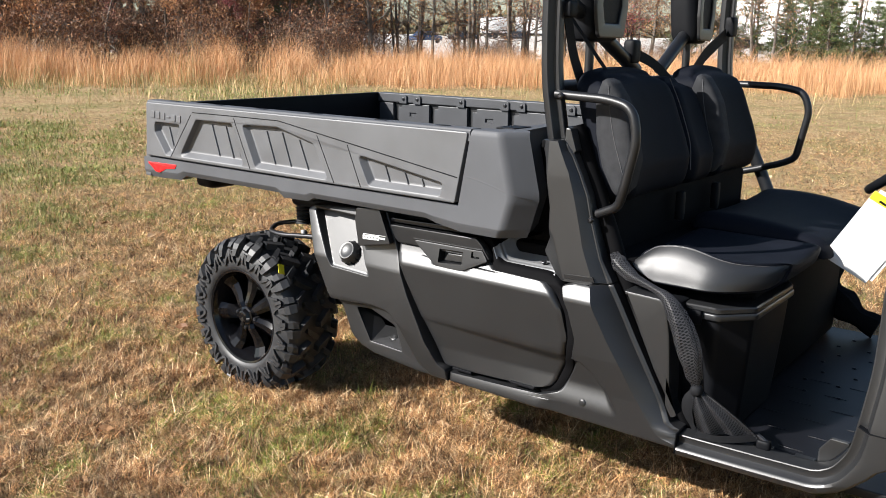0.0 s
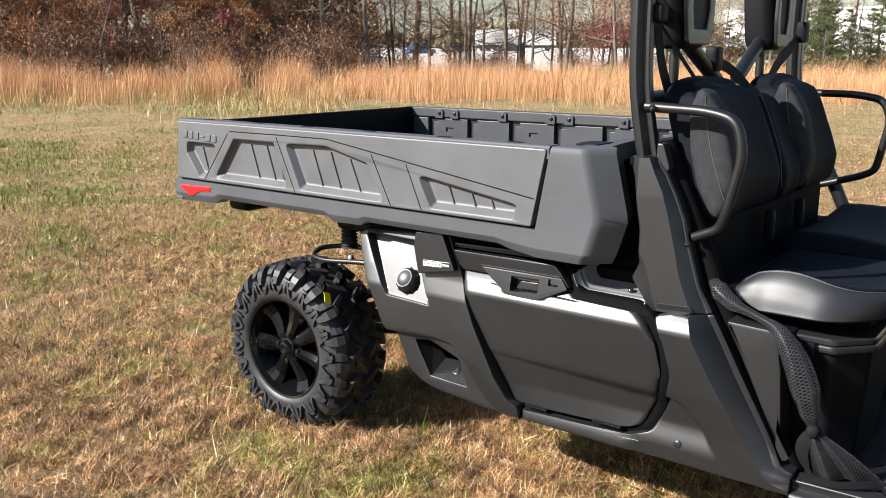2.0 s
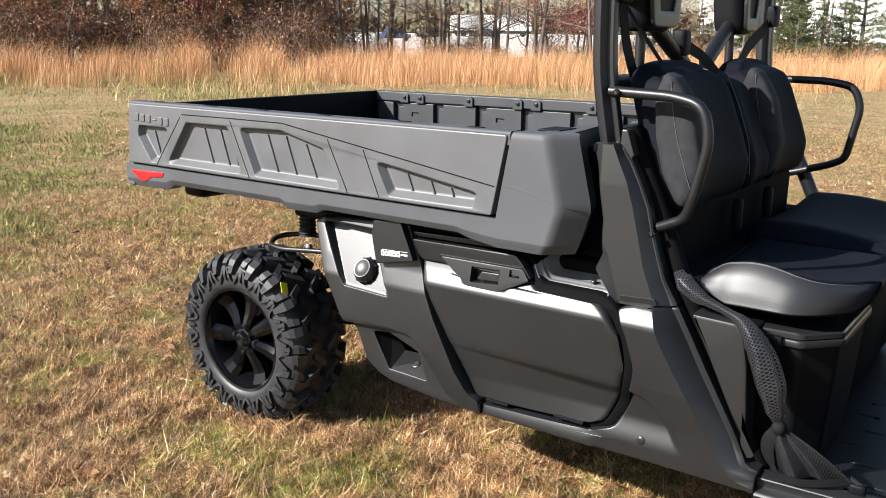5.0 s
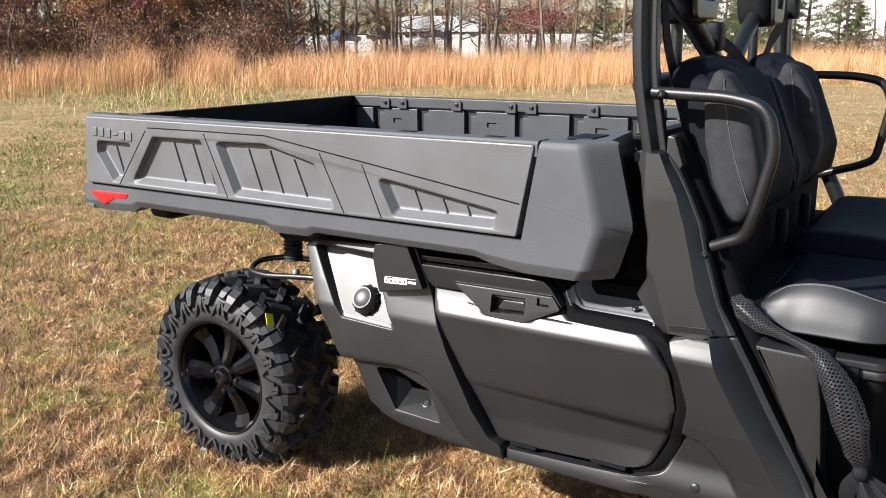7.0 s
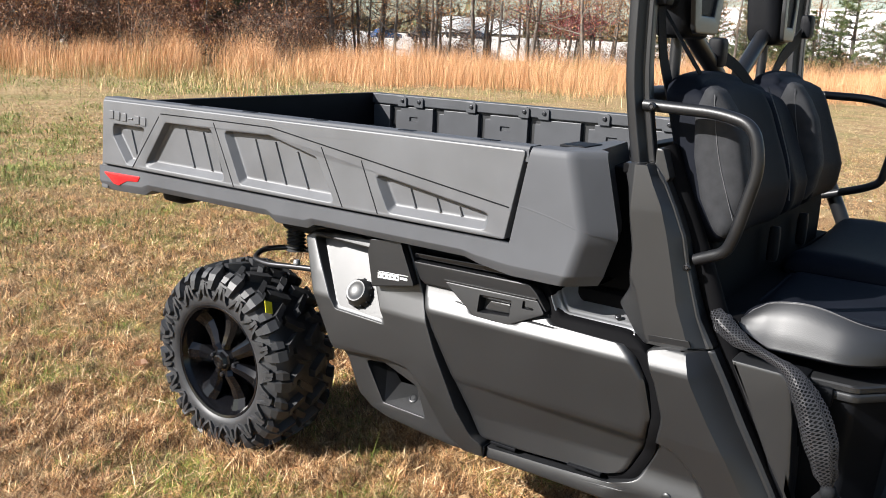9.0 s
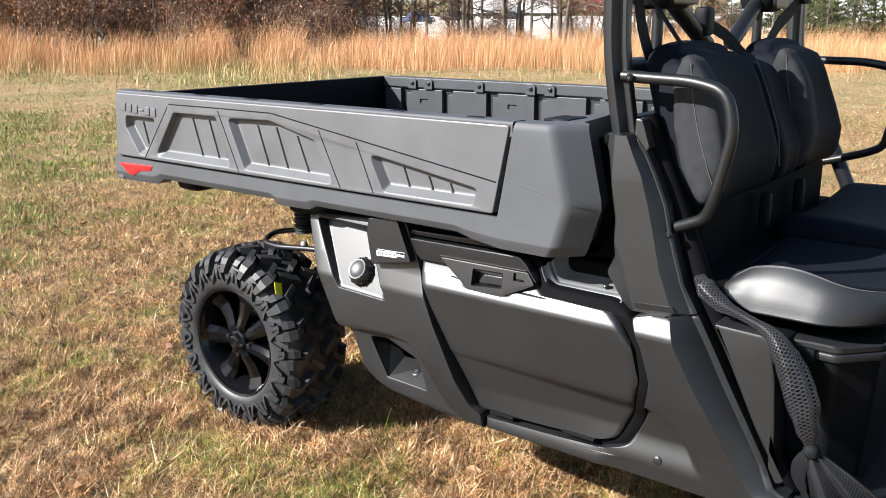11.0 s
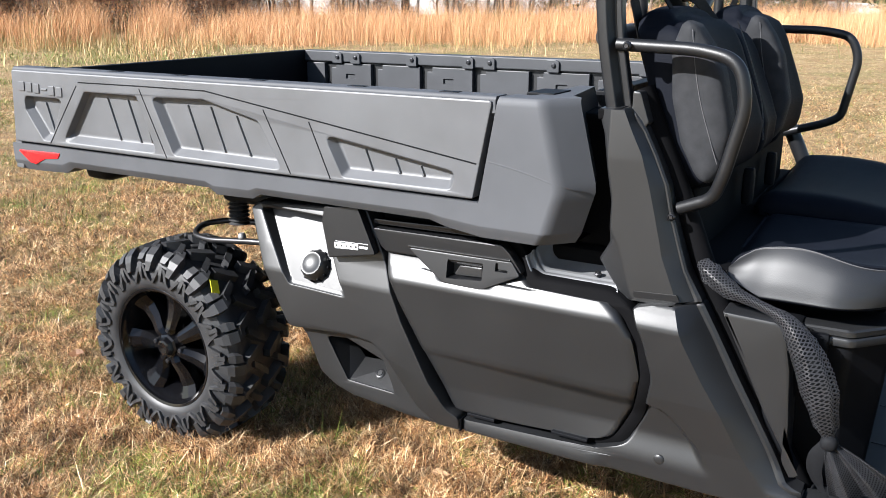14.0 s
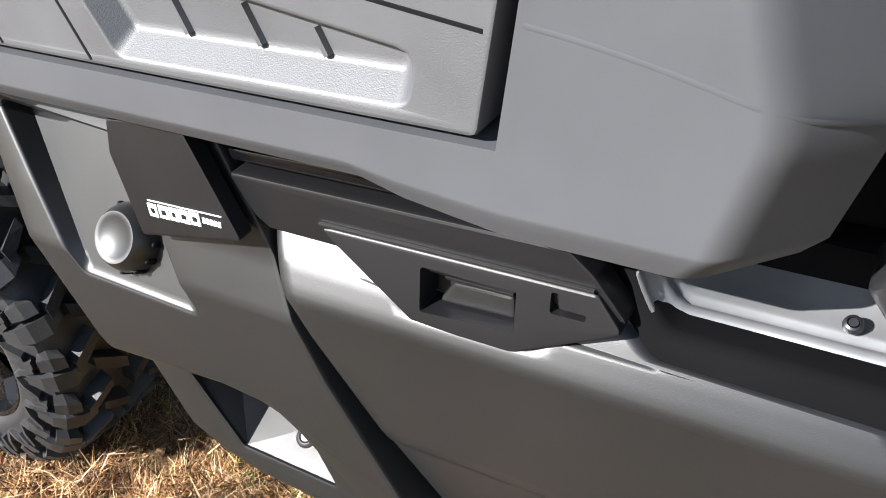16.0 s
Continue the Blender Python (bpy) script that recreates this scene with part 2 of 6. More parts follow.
def panel(outline, y, thick, pockets=(), edge=0.005, bm=None, wall=0.02):
    """An upright plate in the xz plane, its face at y towards -y, with rounded rim and pockets (outline, depth) sunk into it."""
    bm = bm or bmesh.new()

    def ring(pts, yy):
        return [bm.verts.new((p[0], yy, p[1])) for p in pts]
    face_loop = grown(outline, -edge)
    loops = [ring(face_loop, y)]
    r1 = ring(grown(outline, -edge * 0.3), y + edge * 0.3)
    r2 = ring(outline, y + edge)
    r3 = ring(outline, y + thick)
    bridge(bm, loops[0], r1)
    bridge(bm, r1, r2)
    bridge(bm, r2, r3)
    bm.faces.new(r3)
    flat = [face_loop]
    for pts, depth in pockets:
        top = ring(pts, y)
        loops.append(top)
        flat.append(pts)
        w = wall
        a = ring(grown(pts, -0.004), y + 0.0025)
        b = ring(grown(pts, -w + 0.004), y + depth - 0.003)
        c = ring(grown(pts, -w), y + depth)
        bridge(bm, top, a)
        bridge(bm, a, b)
        bridge(bm, b, c)
        bm.faces.new(c)
    every = [v for lp in loops for v in lp]
    for tri in tessellate_polygon([[Vector((p[0], p[1], 0)) for p in lp] for lp in flat]):
        try:
            bm.faces.new([every[i] for i in tri])
        except ValueError:
            pass
    bmesh.ops.recalc_face_normals(bm, faces=bm.faces)
    return bm


def spans(outline, z):
    xs = []
    n = len(outline)
    for i in range(n):
        (x1, z1), (x2, z2) = outline[i - 1], outline[i]
        if (z1 - z) * (z2 - z) <= 0 and abs(z1 - z2) > 1e-9:
            xs.append(x1 + (x2 - x1) * (z - z1) / (z2 - z1))
    return (min(xs), max(xs)) if len(xs) > 1 else None


def skin(outline, depth_of, thick=0.03, nx=40, nz=56, tail=None):
    """An upright moulded skin over an outline in xz; depth_of(x, z) gives its y. tail(z): places of further columns along the high-x edge."""
    bm = bmesh.new()
    z0, z1 = min(p[1] for p in outline) + 1e-4, max(p[1] for p in outline) - 1e-4
    rows = []
    for k in range(nz + 1):
        z = z0 + (z1 - z0) * k / nz
        xl, xr = spans(outline, z)
        row = []
        more = tail(z, xr) if tail else [xr]
        columns = [xl + (more[0] - xl) * i / nx for i in range(nx + 1)] + more[1:]
        for x in columns:
            e = min(x - xl, xr - x, z - z0, z1 - z)
            rim = 0.006 * max(0, 1 - e / 0.006) ** 2
            row.append(bm.verts.new((x, depth_of(x, z) + rim, z)))
        rows.append(row)
    for k in range(nz):
        for i in range(len(rows[0]) - 1):
            bm.faces.new((rows[k][i], rows[k][i + 1], rows[k + 1][i + 1], rows[k + 1][i]))
    loop = rows[0] + [r[-1] for r in rows[1:-1]] + rows[-1][::-1] + [r[0] for r in rows[1:-1]][::-1]
    back = [bm.verts.new(v.co + Vector((0, thick, 0))) for v in loop]
    bridge(bm, loop, back)
    bmesh.ops.recalc_face_normals(bm, faces=bm.faces)
    return bm


def curve_at(xs, x):
    """Piecewise straight interpolation in a list of (place, value)."""
    if x <= xs[0][0]:
        return xs[0][1]
    for (a, va), (b, vb) in zip(xs, xs[1:]):
        if x <= b:
            return va + (vb - va) * (x - a) / (b - a)
    return xs[-1][1]


def bent(points, r, seg=6):
    """A line in space with rounded bends."""
    pts = [Vector(p) for p in points]
    out = [pts[0]]
    for a, p, b in zip(pts, pts[1:], pts[2:]):
        u, v = a - p, b - p
        cut = min(r, u.length * 0.45, v.length * 0.45)
        u, v = u.normalized() * cut, v.normalized() * cut
        for k in range(seg + 1):
            t = k / seg
            out.append(p + u * (1 - t) ** 2 + v * t ** 2)
    out.append(pts[-1])
    return out


def sweep(points, profile, bm=None, up=(0, 0, 1), cap=True, scale=None, twist=None, uv=None):
    """A profile (u, v) drawn along a line in space."""
    bm = bm or bmesh.new()
    pts = [Vector(p) for p in points]
    rings, side = [], None
    for i, p in enumerate(pts):
        t = (pts[min(i + 1, len(pts) - 1)] - pts[max(i - 1, 0)]).normalized()
        if side is None:
            side = t.cross(Vector(up))
            if side.length < 0.05:
                side = t.cross(Vector((1, 0, 0)))
        side = (side - t * side.dot(t)).normalized()
        over = side.cross(t)
        s = scale(i / (len(pts) - 1)) if scale else 1.0
        su, sv = s if isinstance(s, tuple) else (s, s)
        a = twist(i / (len(pts) - 1)) if twist else 0.0
        ca, sa = math.cos(a), math.sin(a)
        ring = []
        for u, v in profile:
            u, v = u * su, v * sv
            ring.append(bm.verts.new(p + side * (u * ca - v * sa) + over * (u * sa + v * ca)))
        rings.append(ring)
    layer = bm.loops.layers.uv.verify() if uv else None
    along = 0.0
    for k, (a, b) in enumerate(zip(rings, rings[1:])):
        n = len(a)
        step = (pts[k + 1] - pts[k]).length
        for i in range(n):
            f = bm.faces.new((a[i], a[(i + 1) % n], b[(i + 1) % n], b[i]))
            if uv:
                cs = ((i, along), (i + 1, along), (i + 1, along + step), (i, along + step))
                for lp, (cu, cv) in zip(f.loops, cs):
                    lp[layer].uv = (cu / n * uv[0], cv * uv[1])
        along += step
    if cap:
        bm.faces.new(rings[0][::-1])
        bm.faces.new(rings[-1])
    bmesh.ops.recalc_face_normals(bm, faces=bm.faces)
    return bm


def circle(r, n=12, rv=None):
    return [(r * math.cos(2 * math.pi * i / n), (rv or r) * math.sin(2 * math.pi * i / n)) for i in range(n)]


def tube(points, r, bend=0.06, n=14, bm=None):
    return sweep(bent(points, bend), circle(r, n), bm)


def box(lo, hi, bev=0.004, seg=2, bm=None):
    b = bmesh.new()
    c = [(lo[i] + hi[i]) / 2 for i in range(3)]
    s = [abs(hi[i] - lo[i]) for i in range(3)]
    bmesh.ops.create_cube(b, size=1, matrix=Matrix.Translation(c) @ Matrix.Diagonal((*s, 1)))
    if bev:
        bmesh.ops.bevel(b, geom=b.edges[:], offset=min(bev, min(s) * 0.4), segments=seg, profile=0.5, affect="EDGES")
    if bm is None:
        return b
    return joined(bm, b)


def joined(bm, other):
    me = bpy.data.meshes.new("tmp")
    other.to_mesh(me)
    other.free()
    bm.from_mesh(me)
    bpy.data.meshes.remove(me)
    return bm


def cushion(lo, hi, r, n=14, shape=None):
    """A padded block with round edges; shape moves each of its points (unit place, point)."""
    bm = bmesh.new()
    bmesh.ops.create_cube(bm, size=2)
    bmesh.ops.subdivide_edges(bm, edges=bm.edges[:], cuts=n, use_grid_fill=True)
    c = Vector([(lo[i] + hi[i]) / 2 for i in range(3)])
    h = Vector([(hi[i] - lo[i]) / 2 for i in range(3)])
    keep_u = bm.verts.layers.float_vector.new("unit")
    for v in bm.verts:
        u = v.co.copy()
        v[keep_u] = u
        p = Vector([u[i] * h[i] for i in range(3)])
        inner = Vector([max(-(h[i] - r), min(h[i] - r, p[i])) for i in range(3)])
        d = p - inner
        p = inner + d.normalized() * r if d.length > 1e-9 else p
        v.co = c + (shape(u, p) if shape else p)
    bmesh.ops.recalc_face_normals(bm, faces=bm.faces)
    return bm


def lathe(profile, n=48, axis="y"):
    """Turn (radius, along) round the y axis."""
    bm = bmesh.new()
    rings = []
    for r, w in profile:
        rings.append([bm.verts.new((r * math.cos(2 * math.pi * i / n), w, r * math.sin(2 * math.pi * i / n))) for i in range(n)])
    for a, b in zip(rings, rings[1:]):
        bridge(bm, a, b)
    bmesh.ops.recalc_face_normals(bm, faces=bm.faces)
    return bm

# ---- the field ----


def thatch_mat():
    """Matted turf: crossing dry fibres over dark earth, with green and rust patches."""
    m = bpy.data.materials.new("dry_turf_ground")
    m.use_nodes = True
    n, ln = m.node_tree.nodes, m.node_tree.links
    p = n["Principled BSDF"]
    p.inputs["Roughness"].default_value = 0.85
    p.inputs["Specular IOR Level"].default_value = 0.2
    geo = n.new("ShaderNodeNewGeometry")

    def noise_of(scale, detail, vec, rough=0.55):
        z = n.new("ShaderNodeTexNoise")
        z.inputs["Scale"].default_value, z.inputs["Detail"].default_value, z.inputs["Roughness"].default_value = scale, detail, rough
        ln.new(vec, z.inputs["Vector"])
        return z.outputs["Fac"]

    def ranged(val, lo, hi, a=0.0, c=1.0):
        r = n.new("ShaderNodeMapRange")
        r.inputs[1].default_value, r.inputs[2].default_value, r.inputs[3].default_value, r.inputs[4].default_value = lo, hi, a, c
        ln.new(val, r.inputs[0])
        return r.outputs[0]

    def mixed(fac, a, c, kind="MIX"):
        x = n.new("ShaderNodeMix")
        x.data_type, x.blend_type = "RGBA", kind
        for sock, v in (("Factor", fac), ("A", a), ("B", c)):
            if isinstance(v, tuple):
                x.inputs[sock].default_value = (*v, 1)
            elif isinstance(v, float):
                x.inputs[sock].default_value = v
            else:
                ln.new(v, x.inputs[sock])
        return x.outputs["Result"]
    turn_by = ranged(noise_of(7.0, 2, geo.outputs["Position"]), 0.3, 0.7, -2.0, 2.0)
    fibres = None
    for k, base in enumerate((0.0, 1.1, 2.2, 0.6)):
        ad = n.new("ShaderNodeMath")
        ad.operation = "ADD"
        ad.inputs[1].default_value = base
        ln.new(turn_by, ad.inputs[0])
        rot = n.new("ShaderNodeVectorRotate")
        rot.rotation_type = "Z_AXIS"
        rot.inputs["Center"].default_value = (3.1 * k, 1.7 * k, 0)
        ln.new(geo.outputs["Position"], rot.inputs["Vector"])
        ln.new(ad.outputs[0], rot.inputs["Angle"])
        st = n.new("ShaderNodeVectorMath")
        st.operation = "MULTIPLY"
        st.inputs[1].default_value = (22.0, 330.0 - 40 * k, 1.0)
        ln.new(rot.outputs[0], st.inputs[0])
        f = ranged(noise_of(1.0, 2, st.outputs[0]), 0.40, 0.60)
        if fibres is None:
            fibres = f
        else:
            mxm = n.new("ShaderNodeMath")
            mxm.operation = "MAXIMUM"
            ln.new(fibres, mxm.inputs[0])
            ln.new(f, mxm.inputs[1])
            fibres = mxm.outputs[0]
    dry = mixed(ranged(noise_of(1.6, 8, geo.outputs["Position"], 0.7), 0.38, 0.62), (0.40, 0.25, 0.125), (0.58, 0.43, 0.23))
    grn = mixed(ranged(noise_of(0.55, 7, geo.outputs["Position"], 0.62), 0.47, 0.66, 0.0, 0.55), dry, (0.19, 0.235, 0.06))
    earth = mixed(ranged(noise_of(3.0, 6, geo.outputs["Position"]), 0.35, 0.65), (0.13, 0.085, 0.042), (0.30, 0.20, 0.10))
    col = mixed(fibres, earth, grn)
    clump = ranged(noise_of(9.0, 6, geo.outputs["Position"], 0.75), 0.36, 0.64, 0.40, 0.98)
    col = mixed(1.0, col, clump, "MULTIPLY")
    ln.new(col, p.inputs["Base Color"])
    bp = n.new("ShaderNodeBump")
    bp.inputs["Strength"].default_value, bp.inputs["Distance"].default_value = 0.45, 0.010
    ln.new(fibres, bp.inputs["Height"])
    ln.new(bp.outputs[0], p.inputs["Normal"])
    return m


SOIL = thatch_mat()
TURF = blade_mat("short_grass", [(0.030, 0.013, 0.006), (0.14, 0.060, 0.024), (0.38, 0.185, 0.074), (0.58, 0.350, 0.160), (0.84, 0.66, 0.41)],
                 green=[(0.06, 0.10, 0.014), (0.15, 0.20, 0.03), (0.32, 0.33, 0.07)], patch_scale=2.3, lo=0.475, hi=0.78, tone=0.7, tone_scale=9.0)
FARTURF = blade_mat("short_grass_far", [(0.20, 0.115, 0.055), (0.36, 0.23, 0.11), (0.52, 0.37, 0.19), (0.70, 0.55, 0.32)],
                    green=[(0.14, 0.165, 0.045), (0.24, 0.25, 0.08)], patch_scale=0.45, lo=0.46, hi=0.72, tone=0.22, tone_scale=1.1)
SEDGE = blade_mat("tall_dry_grass", [(0.36, 0.172, 0.080), (0.53, 0.275, 0.128), (0.64, 0.362, 0.180), (0.72, 0.475, 0.265)],
                  green=[(0.13, 0.15, 0.04), (0.22, 0.21, 0.07)], patch_scale=0.12, lo=0.55, hi=1.0)
WEEDS = blade_mat("weeds", [(0.10, 0.12, 0.03), (0.22, 0.21, 0.07), (0.42, 0.32, 0.14), (0.62, 0.43, 0.22), (0.66, 0.46, 0.25)])
BARK = mat("bark", (0.085, 0.068, 0.055), 0.9, vary=0.4, vary_scale=9, bump=1.0, bump_scale=40, second=(0.17, 0.15, 0.13), second_scale=2.5)
PALEBARK = mat("pale_bark", (0.17, 0.14, 0.115), 0.9, vary=0.35, vary_scale=7, bump=0.8, bump_scale=40)
OAKLEAF = blade_mat("brown_oak_leaves", [(0.055, 0.030, 0.022), (0.13, 0.064, 0.040), (0.24, 0.118, 0.066), (0.42, 0.26, 0.155)], rough=0.5)
RUSTLEAF = blade_mat("rust_leaves", [(0.095, 0.042, 0.022), (0.23, 0.095, 0.040), (0.42, 0.190, 0.075), (0.58, 0.34, 0.15)], rough=0.5)
CRIMSON = blade_mat("crimson_leaves", [(0.14, 0.035, 0.04), (0.30, 0.08, 0.085), (0.42, 0.17, 0.15)], rough=0.5)
NEEDLE = blade_mat("pine_needles", [(0.03, 0.05, 0.018), (0.06, 0.09, 0.03), (0.11, 0.14, 0.05), (0.17, 0.17, 0.07)], rough=0.5)
GRAVEL = mat("pale_gravel", (0.50, 0.46, 0.41), 0.95, vary=0.25, vary_scale=1.5, bump=0.8, bump_scale=20)
CLAD = mat("white_metal_cladding", (0.78, 0.78, 0.77), 0.5, vary=0.05, vary_scale=0.6)
DARKGLASS = mat("dark_window", (0.02, 0.022, 0.025), 0.15)
CARDARK = mat("dark_car_paint", (0.03, 0.032, 0.04), 0.25, coat=0.5, vary=0.05)
CARBLUE = mat("blue_car_paint", (0.03, 0.06, 0.13), 0.25, coat=0.5, vary=0.05)

FO, FF, FR = Vector((2.5, -2.2)), Vector((-0.606, 0.795)), Vector((0.795, 0.606))
YAW = math.atan2(FR.y, FR.x)


def spot(u, d, z=0.0):
    """A place in the field: u metres across, d metres away towards the wood."""
    p = FO + FR * u + FF * d
    return Vector((p.x, p.y, z))


def ground_sheet():
    bm = bmesh.new()
    rings = []
    for r in (0.0, 4, 8, 14, 22, 34, 60, 120, 300, 1500):
        if r == 0:
            rings.append([bm.verts.new((0.7, 0.8, 0))])
            continue
        ring = []
        for i in range(64):
            a = 2 * math.pi * i / 64
            ring.append(bm.verts.new((0.7 + r * math.cos(a), 0.8 + r * math.sin(a), 0)))
        rings.append(ring)
    for i in range(64):
        bm.faces.new((rings[0][0], rings[1][i], rings[1][(i + 1) % 64]))
    for a, b in zip(rings[1:], rings[2:]):
        bridge(bm, a, b)
    bmesh.ops.recalc_face_normals(bm, faces=bm.faces)
    ob = part("ground", bm, SOIL)
    return tagged(ob, "mown dry field of brown and green turf", "ground", kind="structure")


ground_sheet()
rng = np.random.default_rng(5)


def blades(name, base, height, width, lean, material, label, category="grass", droop=0.35, az=None):
    """Many bent blades in one mesh: base (n, 3), height, width, lean (n) in radians off the upright."""
    n = len(base)
    az = rng.uniform(0, 2 * np.pi, n) if az is None else az
    face = az + np.pi / 2 + rng.normal(0, 0.5, n)
    side = np.stack([np.cos(face), np.sin(face), np.zeros(n)], 1) * (width / 2)[:, None]
    go = np.stack([np.cos(az) * np.sin(lean), np.sin(az) * np.sin(lean), np.cos(lean)], 1)
    lean2 = np.minimum(lean + droop + rng.uniform(0, droop, n), 1.62)
    go2 = np.stack([np.cos(az) * np.sin(lean2), np.sin(az) * np.sin(lean2), np.cos(lean2)], 1)
    mid = base + go * (height * 0.55)[:, None]
    tip = mid + go2 * (height * 0.45)[:, None]
    tip[:, 2] = np.maximum(tip[:, 2], 0.003)
    co = np.stack([base - side, base + side, mid + side * 0.8, mid - side * 0.8, tip], 1).reshape(-1, 3)
    me = bpy.data.meshes.new(name)
    me.vertices.add(5 * n)
    me.vertices.foreach_set("co", co.ravel().astype(np.float32))
    o = 5 * np.arange(n)[:, None]
    idx = np.concatenate([o + [0, 1, 2, 3], o + [3, 2, 4]], 1).ravel()
    me.loops.add(7 * n)
    me.loops.foreach_set("vertex_index", idx.astype(np.int32))
    me.polygons.add(2 * n)
    st = (7 * np.arange(n)[:, None] + [0, 4]).ravel()
    me.polygons.foreach_set("loop_start", st.astype(np.int32))
    me.update(calc_edges=True)
    me.materials.append(material)
    return tagged(new(name, me), label, category, kind="stuff")


def scatter(n, r0, r1, cx=1.0, cy=-0.2):
    r = np.sqrt(rng.uniform(r0 ** 2, r1 ** 2, n))
    a = rng.uniform(0, 2 * np.pi, n)
    return cx + r * np.cos(a), cy + r * np.sin(a)


def lumps(x, y, s):
    """Smooth uneven pattern between 0 and 1."""
    v = np.zeros_like(x)
    for k, (fx, fy, ph) in enumerate([(1.0, 0.3, 0.1), (-0.4, 1.1, 2.0), (0.7, -0.8, 4.1), (1.7, 1.3, 1.2), (-1.9, 0.9, 5.0), (0.6, 2.3, 3.3)]):
        v += np.sin((x * fx + y * fy) * s + ph) / (1 + 0.5 * k)
    return 0.5 + 0.5 * v / 2.4


def straws(name, x, y, length, width, lean, z0, material, label):
    """Many short straight blades, one triangle each."""
    n = len(x)
    az = rng.uniform(0, 2 * np.pi, n)
    face = az + np.pi / 2 + rng.normal(0, 0.4, n)
    side = np.stack([np.cos(face), np.sin(face), rng.normal(0, 0.3, n)], 1) * (width / 2)[:, None]
    base = np.stack([x, y, z0], 1)
    tip = base + np.stack([np.cos(az) * np.sin(lean), np.sin(az) * np.sin(lean), np.cos(lean)], 1) * length[:, None]
    co = np.stack([base - side, base + side, tip], 1).reshape(-1, 3)
    me = bpy.data.meshes.new(name)
    me.vertices.add(3 * n)
    me.vertices.foreach_set("co", co.ravel().astype(np.float32))
    me.loops.add(3 * n)
    me.loops.foreach_set("vertex_index", np.arange(3 * n, dtype=np.int32))
    me.polygons.add(n)
    me.polygons.foreach_set("loop_start", (3 * np.arange(n)).astype(np.int32))
    me.update(calc_edges=True)
    me.materials.append(material)
    return tagged(new(name, me), label, "grass", kind="stuff")


def wedge(n, d0, d1, half=0.80):
    """Places in the sector of the field beyond the path, between two distances."""
    dist = np.abs(np.sqrt(rng.uniform(d0 ** 2, d1 ** 2, n)) + rng.normal(0, 0.09 * d1, n))
    a = rng.uniform(-half, half * 0.82, n) + rng.normal(0, 0.09, n)
    uu, dd = dist * np.sin(a), dist * np.cos(a)
    return FO.x + FR.x * uu + FF.x * dd, FO.y + FR.y * uu + FF.y * dd


def turf(n, place, hs, ws, upright, material=TURF, clumpy=1.0):
    """Mown turf: matted straw and standing blades, thicker in tufts."""
    for share, bent_kind in ((1 - upright, False), (upright, True)):
        m = int(n * share)
        x, y = place(m)
        tuft = lumps(x, y, 13.0) * 0.45 + lumps(x + 3, y - 1, 41.0) * 0.55 + lumps(x, y, 2.3) * 0.2
        keep = rng.uniform(0, 1.0, m) < 0.55 + clumpy * (1.1 * np.maximum(tuft, 0.0) ** 1.8 - 0.33)
        x, y, tuft = x[keep], y[keep], tuft[keep]
        m = len(x)
        w = rng.uniform(0.45, 1.5, m) * ws
        if bent_kind:
            h = rng.gamma(4.0, hs / 4.0, m) * (0.35 + 1.1 * tuft)
            lean = np.clip(np.abs(rng.normal(0.75, 0.45, m)), 0.03, 1.45)
            blades("grass", np.stack([x, y, np.zeros(m)], 1), h, w, lean, material, "short dry brown lawn grass with green patches", droop=0.6)
        else:
            h = rng.gamma(3.0, hs * 1.05 / 3.0, m)
            lean = np.clip(rng.normal(1.15, 0.30, m), 0.15, 1.75)
            z0 = rng.uniform(0.0, 0.055, m) * tuft ** 2 + np.maximum(0, -np.cos(lean) * h) + 0.001
            straws("grass", x, y, h, w, lean, z0, material, "short dry brown lawn grass with green patches")


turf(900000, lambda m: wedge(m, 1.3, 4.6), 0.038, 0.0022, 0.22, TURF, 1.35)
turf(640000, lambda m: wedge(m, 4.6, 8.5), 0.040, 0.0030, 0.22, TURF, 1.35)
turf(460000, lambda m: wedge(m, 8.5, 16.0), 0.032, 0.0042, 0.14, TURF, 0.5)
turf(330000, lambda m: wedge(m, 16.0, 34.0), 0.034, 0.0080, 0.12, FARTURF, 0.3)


def patch(n, u0, u1, d0, d1, h, w):
    """Green low growth in patches of the field."""
    uu, dd = rng.normal(u0, u1, n), rng.normal(d0, d1, n)
    keep = (lumps(uu * 30 / d0, dd * 30 / d0, 0.9) * 0.5 + lumps(uu, dd, 5.1) * 0.5 + rng.normal(0, 0.10, n) > 0.46) & (dd > 1.6)
    uu, dd = uu[keep], dd[keep]
    m = len(uu)
    base = np.stack([FO.x + FR.x * uu + FF.x * dd, FO.y + FR.y * uu + FF.y * dd, np.zeros(m)], 1)
    blades("green_grass", base, rng.gamma(4, h / 4, m), rng.uniform(0.6, 1.4, m) * w, rng.uniform(0.1, 1.2, m), LUSH, "green grass patches in the dry field", droop=0.6)


